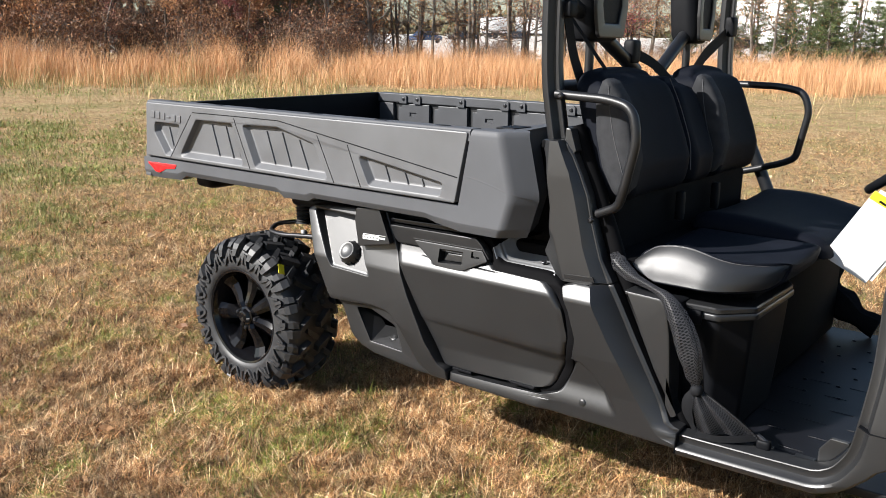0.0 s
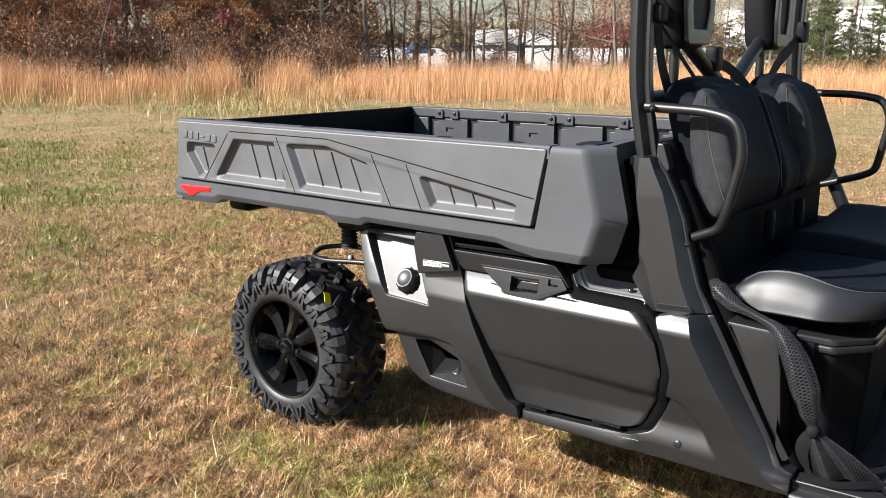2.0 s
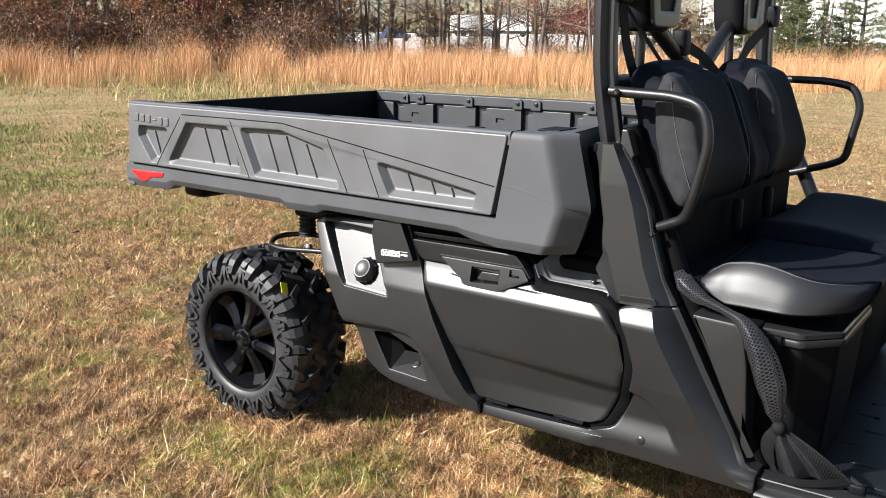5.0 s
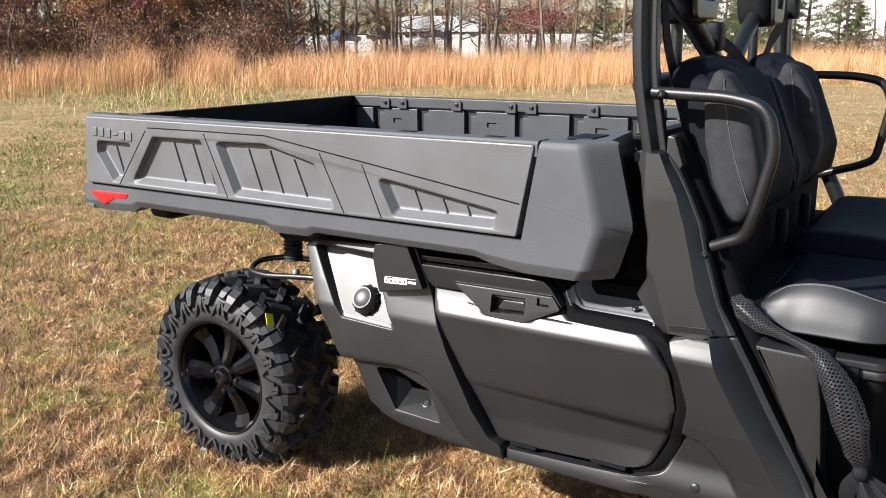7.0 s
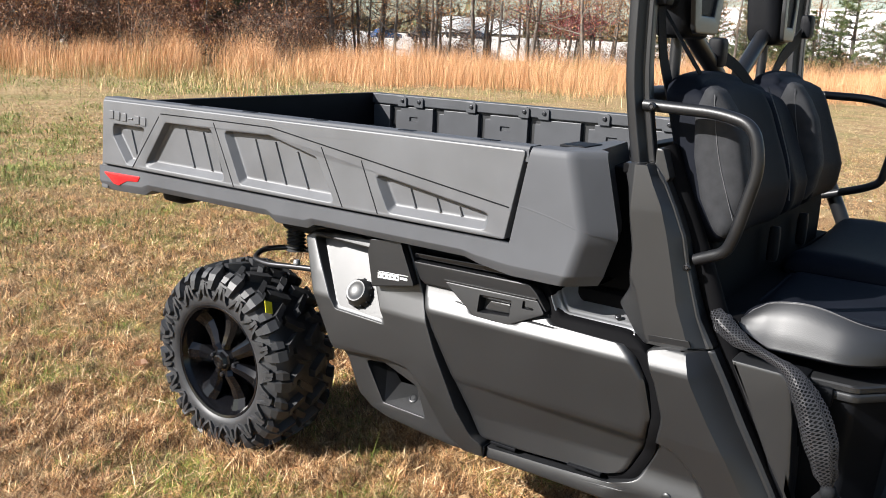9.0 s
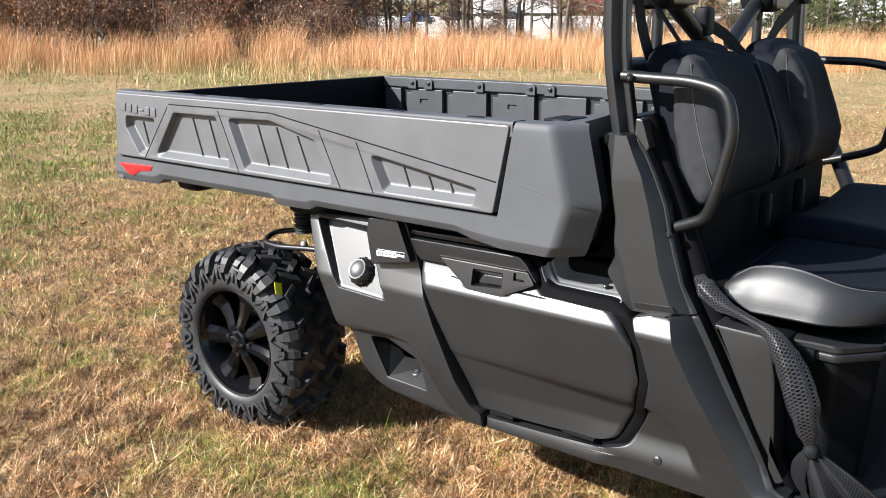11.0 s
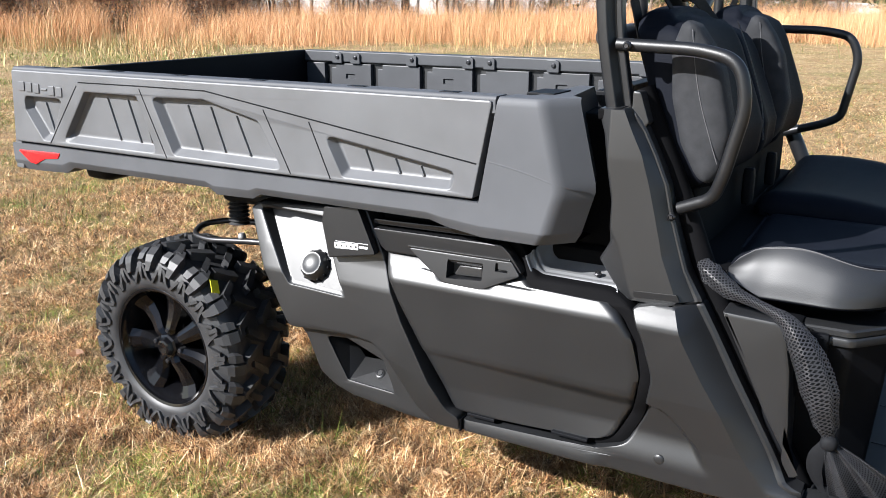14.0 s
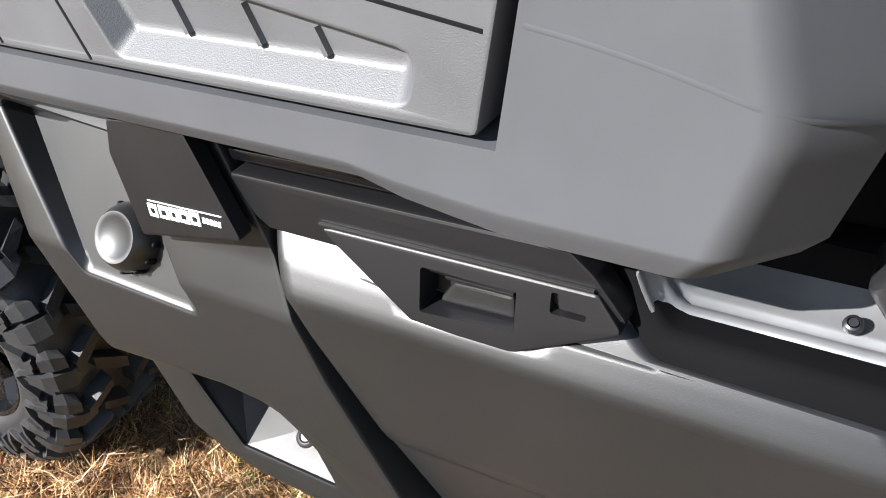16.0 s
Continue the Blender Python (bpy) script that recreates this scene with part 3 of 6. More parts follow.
LUSH = blade_mat("green_grass", [(0.08, 0.12, 0.025), (0.15, 0.20, 0.045), (0.25, 0.28, 0.075), (0.40, 0.36, 0.14)], tone=0.3, tone_scale=2.0)
for pu, pd, ru, rd, count in ((-5.4, 11.8, 1.9, 0.8, 19000), (-4.2, 9.2, 1.0, 0.5, 13000), (-7.0, 14.0, 2.2, 0.7, 14000), (-3.0, 7.0, 0.6, 0.4, 7500), (-1.5, 15.0, 1.2, 0.5, 3000),
                              (3.0, 17.0, 2.4, 0.9, 3500), (-9.0, 25.0, 4.0, 2.0, 7000), (-16.0, 26.0, 3.0, 2.0, 4000), (-4.0, 23.5, 2.0, 1.2, 3000), (-5.0, 17.5, 2.5, 0.6, 4000),
                              (-1.75, 4.3, 0.22, 0.10, 900), (-2.5, 5.6, 0.35, 0.16, 1400), (-0.35, 2.9, 0.16, 0.08, 700), (0.35, 2.7, 0.18, 0.07, 700), (-1.2, 3.3, 0.15, 0.07, 500),
                              (-2.1, 3.6, 0.2, 0.1, 700), (-3.4, 5.0, 0.3, 0.12, 900), (-2.9, 6.6, 0.5, 0.2, 1500)):
    patch(count, pu, ru, pd, rd, 0.035 + 0.002 * pd, 0.0024 + 0.00042 * pd)
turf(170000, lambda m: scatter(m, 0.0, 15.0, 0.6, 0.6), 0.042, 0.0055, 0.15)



def fallen_leaves(n):
    """Curled dry leaves lying on the turf."""
    rnd = random.Random(8)
    bm = bmesh.new()
    x, y = wedge(n, 1.6, 14.0)
    for px, py in zip(x, y):
        s = rnd.uniform(0.018, 0.038)
        e = Euler((rnd.uniform(-0.5, 0.5), rnd.uniform(-0.5, 0.5), rnd.uniform(0, 6.28))).to_matrix()
        c = Vector((float(px), float(py), rnd.uniform(0.024, 0.040)))
        rim = [(-1.0, 0, 0.1), (-0.5, -0.5, 0.25), (0.2, -0.6, 0.2), (1.0, 0, 0.3), (0.2, 0.55, 0.15), (-0.5, 0.5, 0.3)]
        mid = bm.verts.new(c)
        vs = [bm.verts.new(c + e @ (Vector(q) * s)) for q in rim]
        for i in range(6):
            bm.faces.new((mid, vs[i], vs[(i + 1) % 6]))
    leaf = blade_mat("fallen_leaf", [(0.13, 0.06, 0.028), (0.30, 0.15, 0.065), (0.48, 0.30, 0.16), (0.62, 0.47, 0.31)])
    tagged(part("fallen_leaves", bm, leaf, smooth=False), "scattered dry brown leaves on the lawn", "leaves", kind="stuff")


fallen_leaves(330)

# rank weeds at the foot of the tall grass
n = 60000
u = rng.uniform(-36, 28, n)
d = 31 - np.abs(rng.normal(0, 4.5, n)) - np.clip(u, -8, 30) * 0.1
keep = (lumps(u, d, 0.5) * 0.7 + lumps(u, d, 2.1) * 0.3 > 0.40) & (rng.uniform(0, 1, n) < np.where(u < -3, 0.9, 0.10))
u, d = u[keep], d[keep]
n = len(u)
b = np.stack([FO.x + FR.x * u + FF.x * d, FO.y + FR.y * u + FF.y * d, np.zeros(n)], 1)
blades("weeds", b, rng.gamma(2.5, 0.13, n), rng.uniform(0.006, 0.014, n), rng.uniform(0.1, 0.8, n), WEEDS,
       "rank green and yellow weeds at the field edge", "weeds")

# belt of tall dry grass: tufts of many stalks
n = 9500
u = rng.uniform(-46, 46, n)
d = 26.0 + 4.5 * lumps(u, u * 0.3, 0.9) + rng.uniform(0, 1, n) ** 0.8 * np.where(u < -4.5, 6.5, 12.0) - np.clip(u, -10, 30) * 0.10 + rng.normal(0, 0.8, n) - np.where((u < -3.5) & (rng.uniform(0, 1, n) < 0.35), rng.uniform(0, 8, n), 0.0)
near_thin = np.where(u < -4.5, np.clip((d - 20) / 16, 0.10, 0.65), 1.0)
keep = rng.uniform(0, 1, n) < near_thin * np.where(u < -4.5, 0.05 + 1.6 * (lumps(u, d * 0.4, 2.3) > 0.53), 0.5 + lumps(u, d, 0.9))
u, d = u[keep], d[keep]
tall = np.where(u < -4.5, 0.30 + 1.15 * lumps(u, d * 0.4, 2.3), 0.62 + 0.60 * lumps(u, d, 2.6)) + 0.40 * lumps(u, d, 0.7) + rng.normal(0, 0.20, len(u)) + 0.35 * (rng.uniform(0, 1, len(u)) < 0.10)
per = 34
uu = np.repeat(u, per) + rng.normal(0, 0.21, len(u) * per)
dd = np.repeat(d, per) + rng.normal(0, 0.21, len(u) * per)
n = len(uu)
b = np.stack([FO.x + FR.x * uu + FF.x * dd, FO.y + FR.y * uu + FF.y * dd, np.zeros(n)], 1)
blades("tall_grass", b, np.repeat(tall, per) * (0.25 + 0.95 * rng.beta(1.6, 1.6, n)), rng.uniform(0.0035, 0.009, n),
       np.abs(rng.normal(0.0, 0.17, n)), SEDGE, "belt of tall golden dry grass before the wood", "tall grass", droop=0.30,
       az=YAW + np.repeat(rng.normal(0, 1.2, len(u)), per) + rng.normal(0, 1.3, n))


# ---- trees ----
def limb_mesh(bm, pts, r0, r1, n=6):
    pts = [Vector(p) for p in pts]
    sweep(pts, circle(1.0, n), bm, scale=lambda t: r0 + (r1 - r0) * t, cap=False)


def grow(rnd, bm, start, way, length, r, level, tips, droop=0.0, kids=4, wob=0.25, sides=6):
    pts = [start]
    p, w = start.copy(), way.normalized()
    steps = 5 if level < 2 else 3
    for i in range(steps):
        w = (w + Vector((rnd.gauss(0, wob), rnd.gauss(0, wob), rnd.gauss(0, wob * 0.6) - droop))).normalized()
        p = p + w * length / steps
        pts.append(p.copy())
    limb_mesh(bm, pts, r, r * 0.35, sides if level == 0 else (4 if level == 1 else 3))
    if level >= 2:
        tips.append(pts[-1])
        tips.append(pts[-2])
    if level < 3:
        for _ in range(kids):
            t = rnd.uniform(0.25, 1.0) * steps
            i = min(int(t), steps - 1)
            q = pts[i].lerp(pts[i + 1], t - i)
            a = rnd.uniform(0, 6.28)
            out = Vector((math.cos(a), math.sin(a), rnd.uniform(-0.1, 0.9)))
            grow(rnd, bm, q, out, length * rnd.uniform(0.38, 0.62), r * 0.38, level + 1, tips, droop, max(2, kids - 1), wob, sides)


def leaf_mesh(rnd, centres, per, spread, size):
    bm = bmesh.new()
    for c in centres:
        for _ in range(per):
            p = c + Vector((rnd.gauss(0, spread), rnd.gauss(0, spread), rnd.gauss(0, spread)))
            if p.z < 0.05:
                continue
            s = size * rnd.uniform(0.5, 1.3)
            e = Euler((rnd.uniform(0, 6.28), rnd.uniform(0, 6.28), rnd.uniform(0, 6.28))).to_matrix()
            vs = [bm.verts.new(p + e @ Vector(q) * s) for q in ((-0.5, 0, 0), (0, -0.32, 0.1), (0.5, 0, 0), (0, 0.32, 0.1))]
            bm.faces.new(vs)
    return bm


def broadleaf(seed, height, trunk_r, label, leaf, bark, per, size, stems=1, kids=5, low=0.15):
    rnd = random.Random(seed)
    root = tagged(new("tree"), label, "tree", group="trees of the wood")
    bm, tips = bmesh.new(), []
    for s in range(stems):
        a = rnd.uniform(0, 6.28)
        lean = 0.03 if stems == 1 else 0.22
        start = Vector((0.25 * math.cos(a), 0.25 * math.sin(a), -0.05)) if stems > 1 else Vector((0, 0, -0.05))
        top = Vector((lean * math.cos(a), lean * math.sin(a), 1))
        pts = [start]
        w = top.normalized()
        p = start.copy()
        for i in range(9):
            w = (w + Vector((rnd.gauss(0, 0.06), rnd.gauss(0, 0.06), 0.03))).normalized()
            p = p + w * height / 9
            pts.append(p.copy())
        limb_mesh(bm, pts, trunk_r, trunk_r * 0.2, 8)
        for k in range(int(kids * 2.2)):
            t = low + (1 - low) * rnd.random() ** 0.9
            i = min(int(t * 9), 8)
            q = pts[i].lerp(pts[i + 1], t * 9 - i)
            a = rnd.uniform(0, 6.28)
            out = Vector((math.cos(a), math.sin(a), rnd.uniform(0.0, 0.9)))
            grow(rnd, bm, q, out, height * (1.05 - t) * rnd.uniform(0.25, 0.5) + 0.5, trunk_r * 0.4 * (1.1 - t), 1, tips, kids=kids)
    part("trunk", bm, bark, root)
    if per:
        part("crown", leaf_mesh(rnd, tips, per, 0.22, size), leaf, root, smooth=False)
    return root


def shrub(seed, height, label, leaf, per, size):
    rnd = random.Random(seed)
    root = tagged(new("shrub"), label, "shrub", group="thicket at the wood's edge")
    bm, tips = bmesh.new(), []
    for s in range(11):
        a = rnd.uniform(0, 6.28)
        grow(rnd, bm, Vector((0.5 * math.cos(a) * rnd.random(), 0.5 * math.sin(a) * rnd.random(), -0.03)),
             Vector((0.35 * math.cos(a), 0.35 * math.sin(a), 1)), height * rnd.uniform(0.6, 1.0), 0.02, 1, tips, kids=4, wob=0.15)
    part("brushwood", bm, PALEBARK if seed % 2 else BARK, root)
    if per:
        part("crown", leaf_mesh(rnd, tips, per, 0.16, size), leaf, root, smooth=False)
    return root


def pine(seed, height, label):
    rnd = random.Random(seed)
    root = tagged(new("pine_tree"), label, "tree", group="trees of the wood")
    bm, tips = bmesh.new(), []
    limb_mesh(bm, [(0, 0, -0.05), (0.05, 0.03, height * 0.5), (0, 0, height)], 0.13, 0.02, 8)
    z = 0.5
    while z < height:
        for k in range(5):
            a = rnd.uniform(0, 6.28)
            ln = (height - z) * 0.34 * rnd.uniform(0.7, 1.1) + 0.25
            end = Vector((ln * math.cos(a), ln * math.sin(a), z + ln * rnd.uniform(0.05, 0.4)))
            limb_mesh(bm, [(0, 0, z), end * 0.5 + Vector((0, 0, z * 0.5 - 0.03)), end], 0.025, 0.006, 4)
            m = int(3 + ln * 5)
            for j in range(m):
                t = 0.2 + 0.8 * (j + rnd.random()) / m
                tips.append(Vector((0, 0, z)).lerp(end, t))
        z += rnd.uniform(0.22, 0.4)
    part("trunk", bm, BARK, root)
    nb = bmesh.new()
    for c in tips:
        for _ in range(9):
            w = Vector((rnd.gauss(0, 1), rnd.gauss(0, 1), rnd.gauss(0.35, 0.8))).normalized()
            s = w.cross(Vector((rnd.gauss(0, 1), rnd.gauss(0, 1), rnd.gauss(0, 1)))).normalized() * 0.016
            ln = rnd.uniform(0.12, 0.30)
            p = c + Vector((rnd.gauss(0, 0.05), rnd.gauss(0, 0.05), rnd.gauss(0, 0.05)))
            nb.faces.new([nb.verts.new(p - s), nb.verts.new(p + s), nb.verts.new(p + w * ln)])
    part("crown", nb, NEEDLE, root, smooth=False)
    return root


def turned(p, a, s=1.0):
    return Matrix.LocRotScale(p, Euler((0, 0, a)), (s, s, s))


def strew(kinds, places):
    """Set each built kind down at its first place, copies at the rest."""
    used = set()
    for i, (p, k, a, s) in enumerate(places):
        ob = kinds[k % len(kinds)]
        if k % len(kinds) in used:
            c = copy_thing(ob, turned(p, a))
            c.scale = (s, s, s)
        else:
            used.add(k % len(kinds))
            ob.matrix_basis = turned(p, a, s)


rt = random.Random(11)
oaks = [broadleaf(21 + i, rt.uniform(7, 10), 0.14, "oak with dry brown leaves still on its boughs", OAKLEAF if i % 2 else RUSTLEAF, BARK, 12, 0.135, kids=5, low=0.06) for i in range(4)]
bare = [broadleaf(41 + i, rt.uniform(8, 11), 0.10, "bare grey tree with hardly any leaves", RUSTLEAF, PALEBARK if i % 2 else BARK, (2, 4, 3, 5)[i], 0.085, kids=5, low=0.12) for i in range(4)]
reds = [broadleaf(61, 6.0, 0.07, "young tree with sparse crimson leaves", CRIMSON, BARK, 6, 0.12, kids=4, low=0.15)]
pines = [pine(71 + i, rt.uniform(5, 8), "young green pine at the wood's edge") for i in range(3)]
shrubs = [shrub(81 + i, rt.uniform(2.2, 3.4), "dense leafless thicket of thin brown stems", OAKLEAF, (3, 5, 4)[i], 0.095) for i in range(3)]

places = [(spot(rt.uniform(-34, -5.5), rt.uniform(41, 58)), i, rt.uniform(0, 6.28), rt.uniform(0.8, 1.2)) for i in range(54)]
places += [(spot(rt.uniform(-24, -6.5), rt.uniform(39.5, 42)), i, rt.uniform(0, 6.28), rt.uniform(0.45, 0.7)) for i in range(14)]
strew(oaks, places)
strew(shrubs, [(spot(rt.uniform(-34, -4.5), rt.uniform(39, 47)), i, rt.uniform(0, 6.28), rt.uniform(0.7, 1.15)) for i in range(84)]
      + [(spot(rt.uniform(-5, 34), rt.uniform(44, 66)), i, rt.uniform(0, 6.28), rt.uniform(0.35, 0.75)) for i in range(70)])
strew(bare, [(spot(rt.uniform(-12, 13), rt.uniform(42, 62)), i, rt.uniform(0, 6.28), rt.uniform(0.75, 1.2)) for i in range(54)]
      + [(spot(rt.uniform(12, 40), rt.uniform(44, 66)), i, rt.uniform(0, 6.28), rt.uniform(0.6, 1.1)) for i in range(22)])
strew(reds, [(spot(6.6, 46), 0, 0.3, 1.0), (spot(8.6, 48), 0, 2.3, 0.95), (spot(7.6, 44.5), 0, 4.3, 0.85), (spot(10.0, 50), 0, 1.3, 1.0), (spot(-9.5, 40.5), 0, 0.9, 0.55), (spot(-16.0, 41.0), 0, 3.9, 0.6)])
strew(pines, [(spot(rt.uniform(12.5, 38), rt.uniform(46, 62)), i, rt.uniform(0, 6.28), rt.uniform(0.6, 1.0)) for i in range(20)]
      + [(spot(rt.uniform(-9, -5.5), rt.uniform(43, 50)), i, rt.uniform(0, 6.28), 0.8) for i in range(3)])


def far_woods():
    rnd = random.Random(3)
    bm = bmesh.new()
    for _ in range(9000):
        d = rnd.uniform(230, 300)
        uu = rnd.uniform(-260, 260)
        p = spot(uu, d, 0)
        top = 9 + 4 * noise.noise((uu * 0.05, 0, 0))
        p.z = rnd.uniform(0, 1) ** 0.7 * top
        s = rnd.uniform(0.5, 1.6)
        e = Euler((rnd.uniform(0, 6.28), rnd.uniform(0, 6.28), rnd.uniform(0, 6.28))).to_matrix()
        bm.faces.new([bm.verts.new(p + e @ Vector(q) * s) for q in ((-1, 0, 0), (0, -0.8, 0.3), (1, 0.2, 0), (0.1, 0.9, 0.2))])
    ob = part("far_woods", bm, blade_mat("far_wood_leaves", [(0.06, 0.055, 0.03), (0.12, 0.09, 0.05), (0.17, 0.12, 0.07), (0.09, 0.11, 0.05)]), smooth=False)
    tagged(ob, "distant line of autumn woodland", "woods", kind="stuff")


far_woods()


# ---- yard beyond the wood ----
def yard():
    bm = bmesh.new()
    pts = [spot(u_, d_, z_) for u_, d_, z_ in ((-45, 84, 0.0), (60, 84, 0.0), (62, 92, 0.75), (-48, 92, 0.75), (70, 200, 3.0), (-60, 200, 3.0))]
    v = [bm.verts.new(p) for p in pts]
    bm.faces.new((v[0], v[1], v[2], v[3]))
    bm.faces.new((v[3], v[2], v[4], v[5]))
    bmesh.ops.recalc_face_normals(bm, faces=bm.faces)
    tagged(part("road", bm, GRAVEL), "pale gravel yard on a low bank", "yard", kind="structure")


yard()


def local(u, d, z, turn=0.0):
    return Matrix.LocRotScale(spot(u, d, z), Euler((0, 0, YAW + turn)), None)


def box_trailer(u, d, length, turn=0.0):
    root = tagged(new("box_trailer"), "white box trailer parked on the gravel yard", "trailer", group="trailers in the yard")
    root.matrix_basis = local(u, d, 0.75 + (d - 92) * 2.25 / 108, turn)
    part("body", box((-length / 2, -1.2, 1.0), (length / 2, 1.2, 3.7), 0.05), CLAD, root)
    part("skirt", box((-length / 2 + 0.3, -1.1, 0.75), (length / 2 - 0.3, 1.1, 0.995), 0.02), DARKSTEEL, root)
    for x in (-length / 2 + 1.2, -length / 2 + 2.3, length / 2 - 1.5):
        w = lathe([(0.02, -0.15), (0.48, -0.15), (0.5, -0.1), (0.5, 0.1), (0.48, 0.15), (0.02, 0.15)], 20)
        ob = part("wheel", w, RUBBER, root)
        ob.matrix_basis = Matrix.Translation((x, -1.0, 0.5))
    return root


def parked_car(u, d, paint, label, turn=0.0):
    root = tagged(new("car"), label, "car", group="cars in the yard")
    root.matrix_basis = local(u, d, 0.75 + (d - 92) * 2.25 / 108, turn)
    prof = rounded([(-2.2, 0.35), (-2.2, 0.85), (-1.5, 0.98), (-0.9, 1.5), (0.7, 1.5), (1.4, 1.0), (2.2, 0.85), (2.2, 0.35)], 0.15, 3)
    part("body", panel(prof, -0.85, 1.7, edge=0.08), paint, root)
    glass = rounded([(-1.25, 1.02), (-0.8, 1.42), (0.62, 1.42), (1.15, 1.02)], 0.05, 3)
    part("window", panel(glass, -0.86, 0.01, edge=0.002), DARKGLASS, root)
    for x in (-1.35, 1.35):
        w = lathe([(0.02, -0.1), (0.31, -0.1), (0.33, -0.06), (0.33, 0.06), (0.31, 0.1), (0.02, 0.1)], 20)
        ob = part("wheel", w, RUBBER, root)
        ob.matrix_basis = Matrix.Translation((x, -0.78, 0.33))
    return root


def white_hall(u, d, width, depth, height, doors):
    root = tagged(new("warehouse"), "long white metal warehouse beyond the trees", "building", group="buildings beyond the wood")
    root.matrix_basis = local(u, d, 1.4, radians(-35))
    part("wall", box((-width / 2, 0, 0), (width / 2, depth, height), 0.02), CLAD, root)
    part("roof", box((-width / 2 - 0.3, -0.3, height), (width / 2 + 0.3, depth + 0.3, height + 0.35), 0.02), CLAD, root)
    first = None
    for k in range(doors):
        x = -width / 2 + (k + 0.6) * width / doors
        m = Matrix.Translation((x, 0, 0))
        if first is None:
            first = part("door", box((-1.6, -0.05, 0.3), (1.6, -0.01, 3.6), 0.01), DARKGLASS, root)
            first.matrix_basis = m
        else:
            again(first, m)
    return root


box_trailer(7.2, 158, 5.2, 0.15)
box_trailer(15.0, 160, 8.5, -0.1)
parked_car(1.2, 130, CARDARK, "dark car parked on the gravel yard", 0.1)
parked_car(9.6, 140, CARDARK, "dark car parked beside a white trailer", -0.2)
parked_car(-3.8, 118, CARBLUE, "blue van parked at the wood's edge", 0.7)
parked_car(32, 100, CARDARK, "dark car parked by the warehouse", 0.3)
white_hall(82, 150, 72, 18, 8.0, 0)

# ---- the utility vehicle ----
car = tagged(new("utility_vehicle"), "dark grey utility side-by-side vehicle with open cargo box on turf", "utility vehicle")


def slit(line, w):
    """A thin closed outline round a line of points."""
    pts = [Vector(p) for p in line]
    left, right = [], []
    for i, p in enumerate(pts):
        t = (pts[min(i + 1, len(pts) - 1)] - pts[max(i - 1, 0)]).normalized()
        nrm = Vector((-t.y, t.x)) * w / 2
        left.append(p + nrm)
        right.append(p - nrm)
    return left + right[::-1]


def panel_mixed(outline, y, thick, pockets, edge):
    """panel() with a wall width of its own for each pocket (outline, depth, wall)."""
    bm = bmesh.new()

    def ring(pts, yy):
        return [bm.verts.new((p[0], yy, p[1])) for p in pts]
    face_loop = grown(outline, -edge)
    loops, flat = [ring(face_loop, y)], [face_loop]
    r1, r2, r3 = ring(grown(outline, -edge * 0.3), y + edge * 0.3), ring(outline, y + edge), ring(outline, y + thick)
    bridge(bm, loops[0], r1)
    bridge(bm, r1, r2)
    bridge(bm, r2, r3)
    bm.faces.new(r3)
    for sharp_pts, rad, depth, w, *more in pockets:
        tilt_, z_low = (more[0], min(p[1] for p in sharp_pts)) if more else (0.0, 0.0)

        def inset(dd):
            rr = [max(0.003, q - 0.5 * dd) for q in rad] if isinstance(rad, (list, tuple)) else max(0.003, rad - 0.5 * dd)
            return rounded(grown(sharp_pts, -dd), rr, 3)
        rim = inset(0.0)
        top = ring(rim, y)
        loops.append(top)
        flat.append(rim)
        if w > 0.006:
            a, b, c, e_ = ring(inset(0.004), y + 0.0022), ring(inset(w - 0.005), y + depth - 0.003), ring(inset(w), y + depth), ring(inset(w + 0.006), y + depth)
            for v in b + c + e_:
                v.co.y += tilt_ * (v.co.z - z_low)
                v.co.z += 0.0 if more else 0.006
            bridge(bm, top, a)
            bridge(bm, a, b)
            bridge(bm, b, c)
            bridge(bm, c, e_)
            bm.faces.new(e_)
        else:
            c = ring(inset(w), y + depth)
            bridge(bm, top, c)
            bm.faces.new(c)
    every = [v for lp in loops for v in lp]
    for tri in tessellate_polygon([[Vector((p[0], p[1], 0)) for p in lp] for lp in flat]):
        try:
            bm.faces.new([every[i] for i in tri])
        except ValueError:
            pass
    bmesh.ops.recalc_face_normals(bm, faces=bm.faces)
    return bm


def bolt(name, place, way, r, parent, material, h=0.006):
    """A round-headed bolt with a hex socket."""
    bm = lathe([(0.0001, -h), (r * 0.45, -h), (r * 0.5, -h * 0.55), (r * 0.62, -h), (r * 0.85, -h * 0.8), (r, -h * 0.2), (r, 0.001)], 14)
    ob = part(name, bm, material, parent)
    ob.matrix_basis = Matrix.Translation(place) @ Vector((0, -1, 0)).rotation_difference(Vector(way)).to_matrix().to_4x4()
    return ob


# --- cargo box ---
TOP = 1.222
part("cargo_box", box((-0.55, 0.06, 0.915), (1.34, 1.50, 0.945), 0.004), BLACK, car, "ribbed black floor of the open cargo box", flat_faces=True)

p1 = [(-0.505, 1.135), (-0.305, 1.135), (-0.385, 0.988), (-0.43, 0.988), (-0.505, 1.085)]
p2 = [(-0.205, 1.163), (0.032, 1.163), (0.102, 0.992), (-0.338, 0.992)]
p3 = [(0.085, 1.163), (0.30, 1.168), (0.50, 1.122), (0.583, 0.988), (0.165, 0.992)]
p4 = [(0.715, 1.104), (1.115, 1.043), (1.10, 0.992), (0.775, 0.990)]
pockets = [(p, 0.018, 0.026, 0.019) for p in (p1, p2, p3, p4)]
gate_outline = rounded([(-0.553, 1.2125), (1.207, 1.2125), (1.158, 0.979), (-0.577, 0.979)], 0.008, 2)
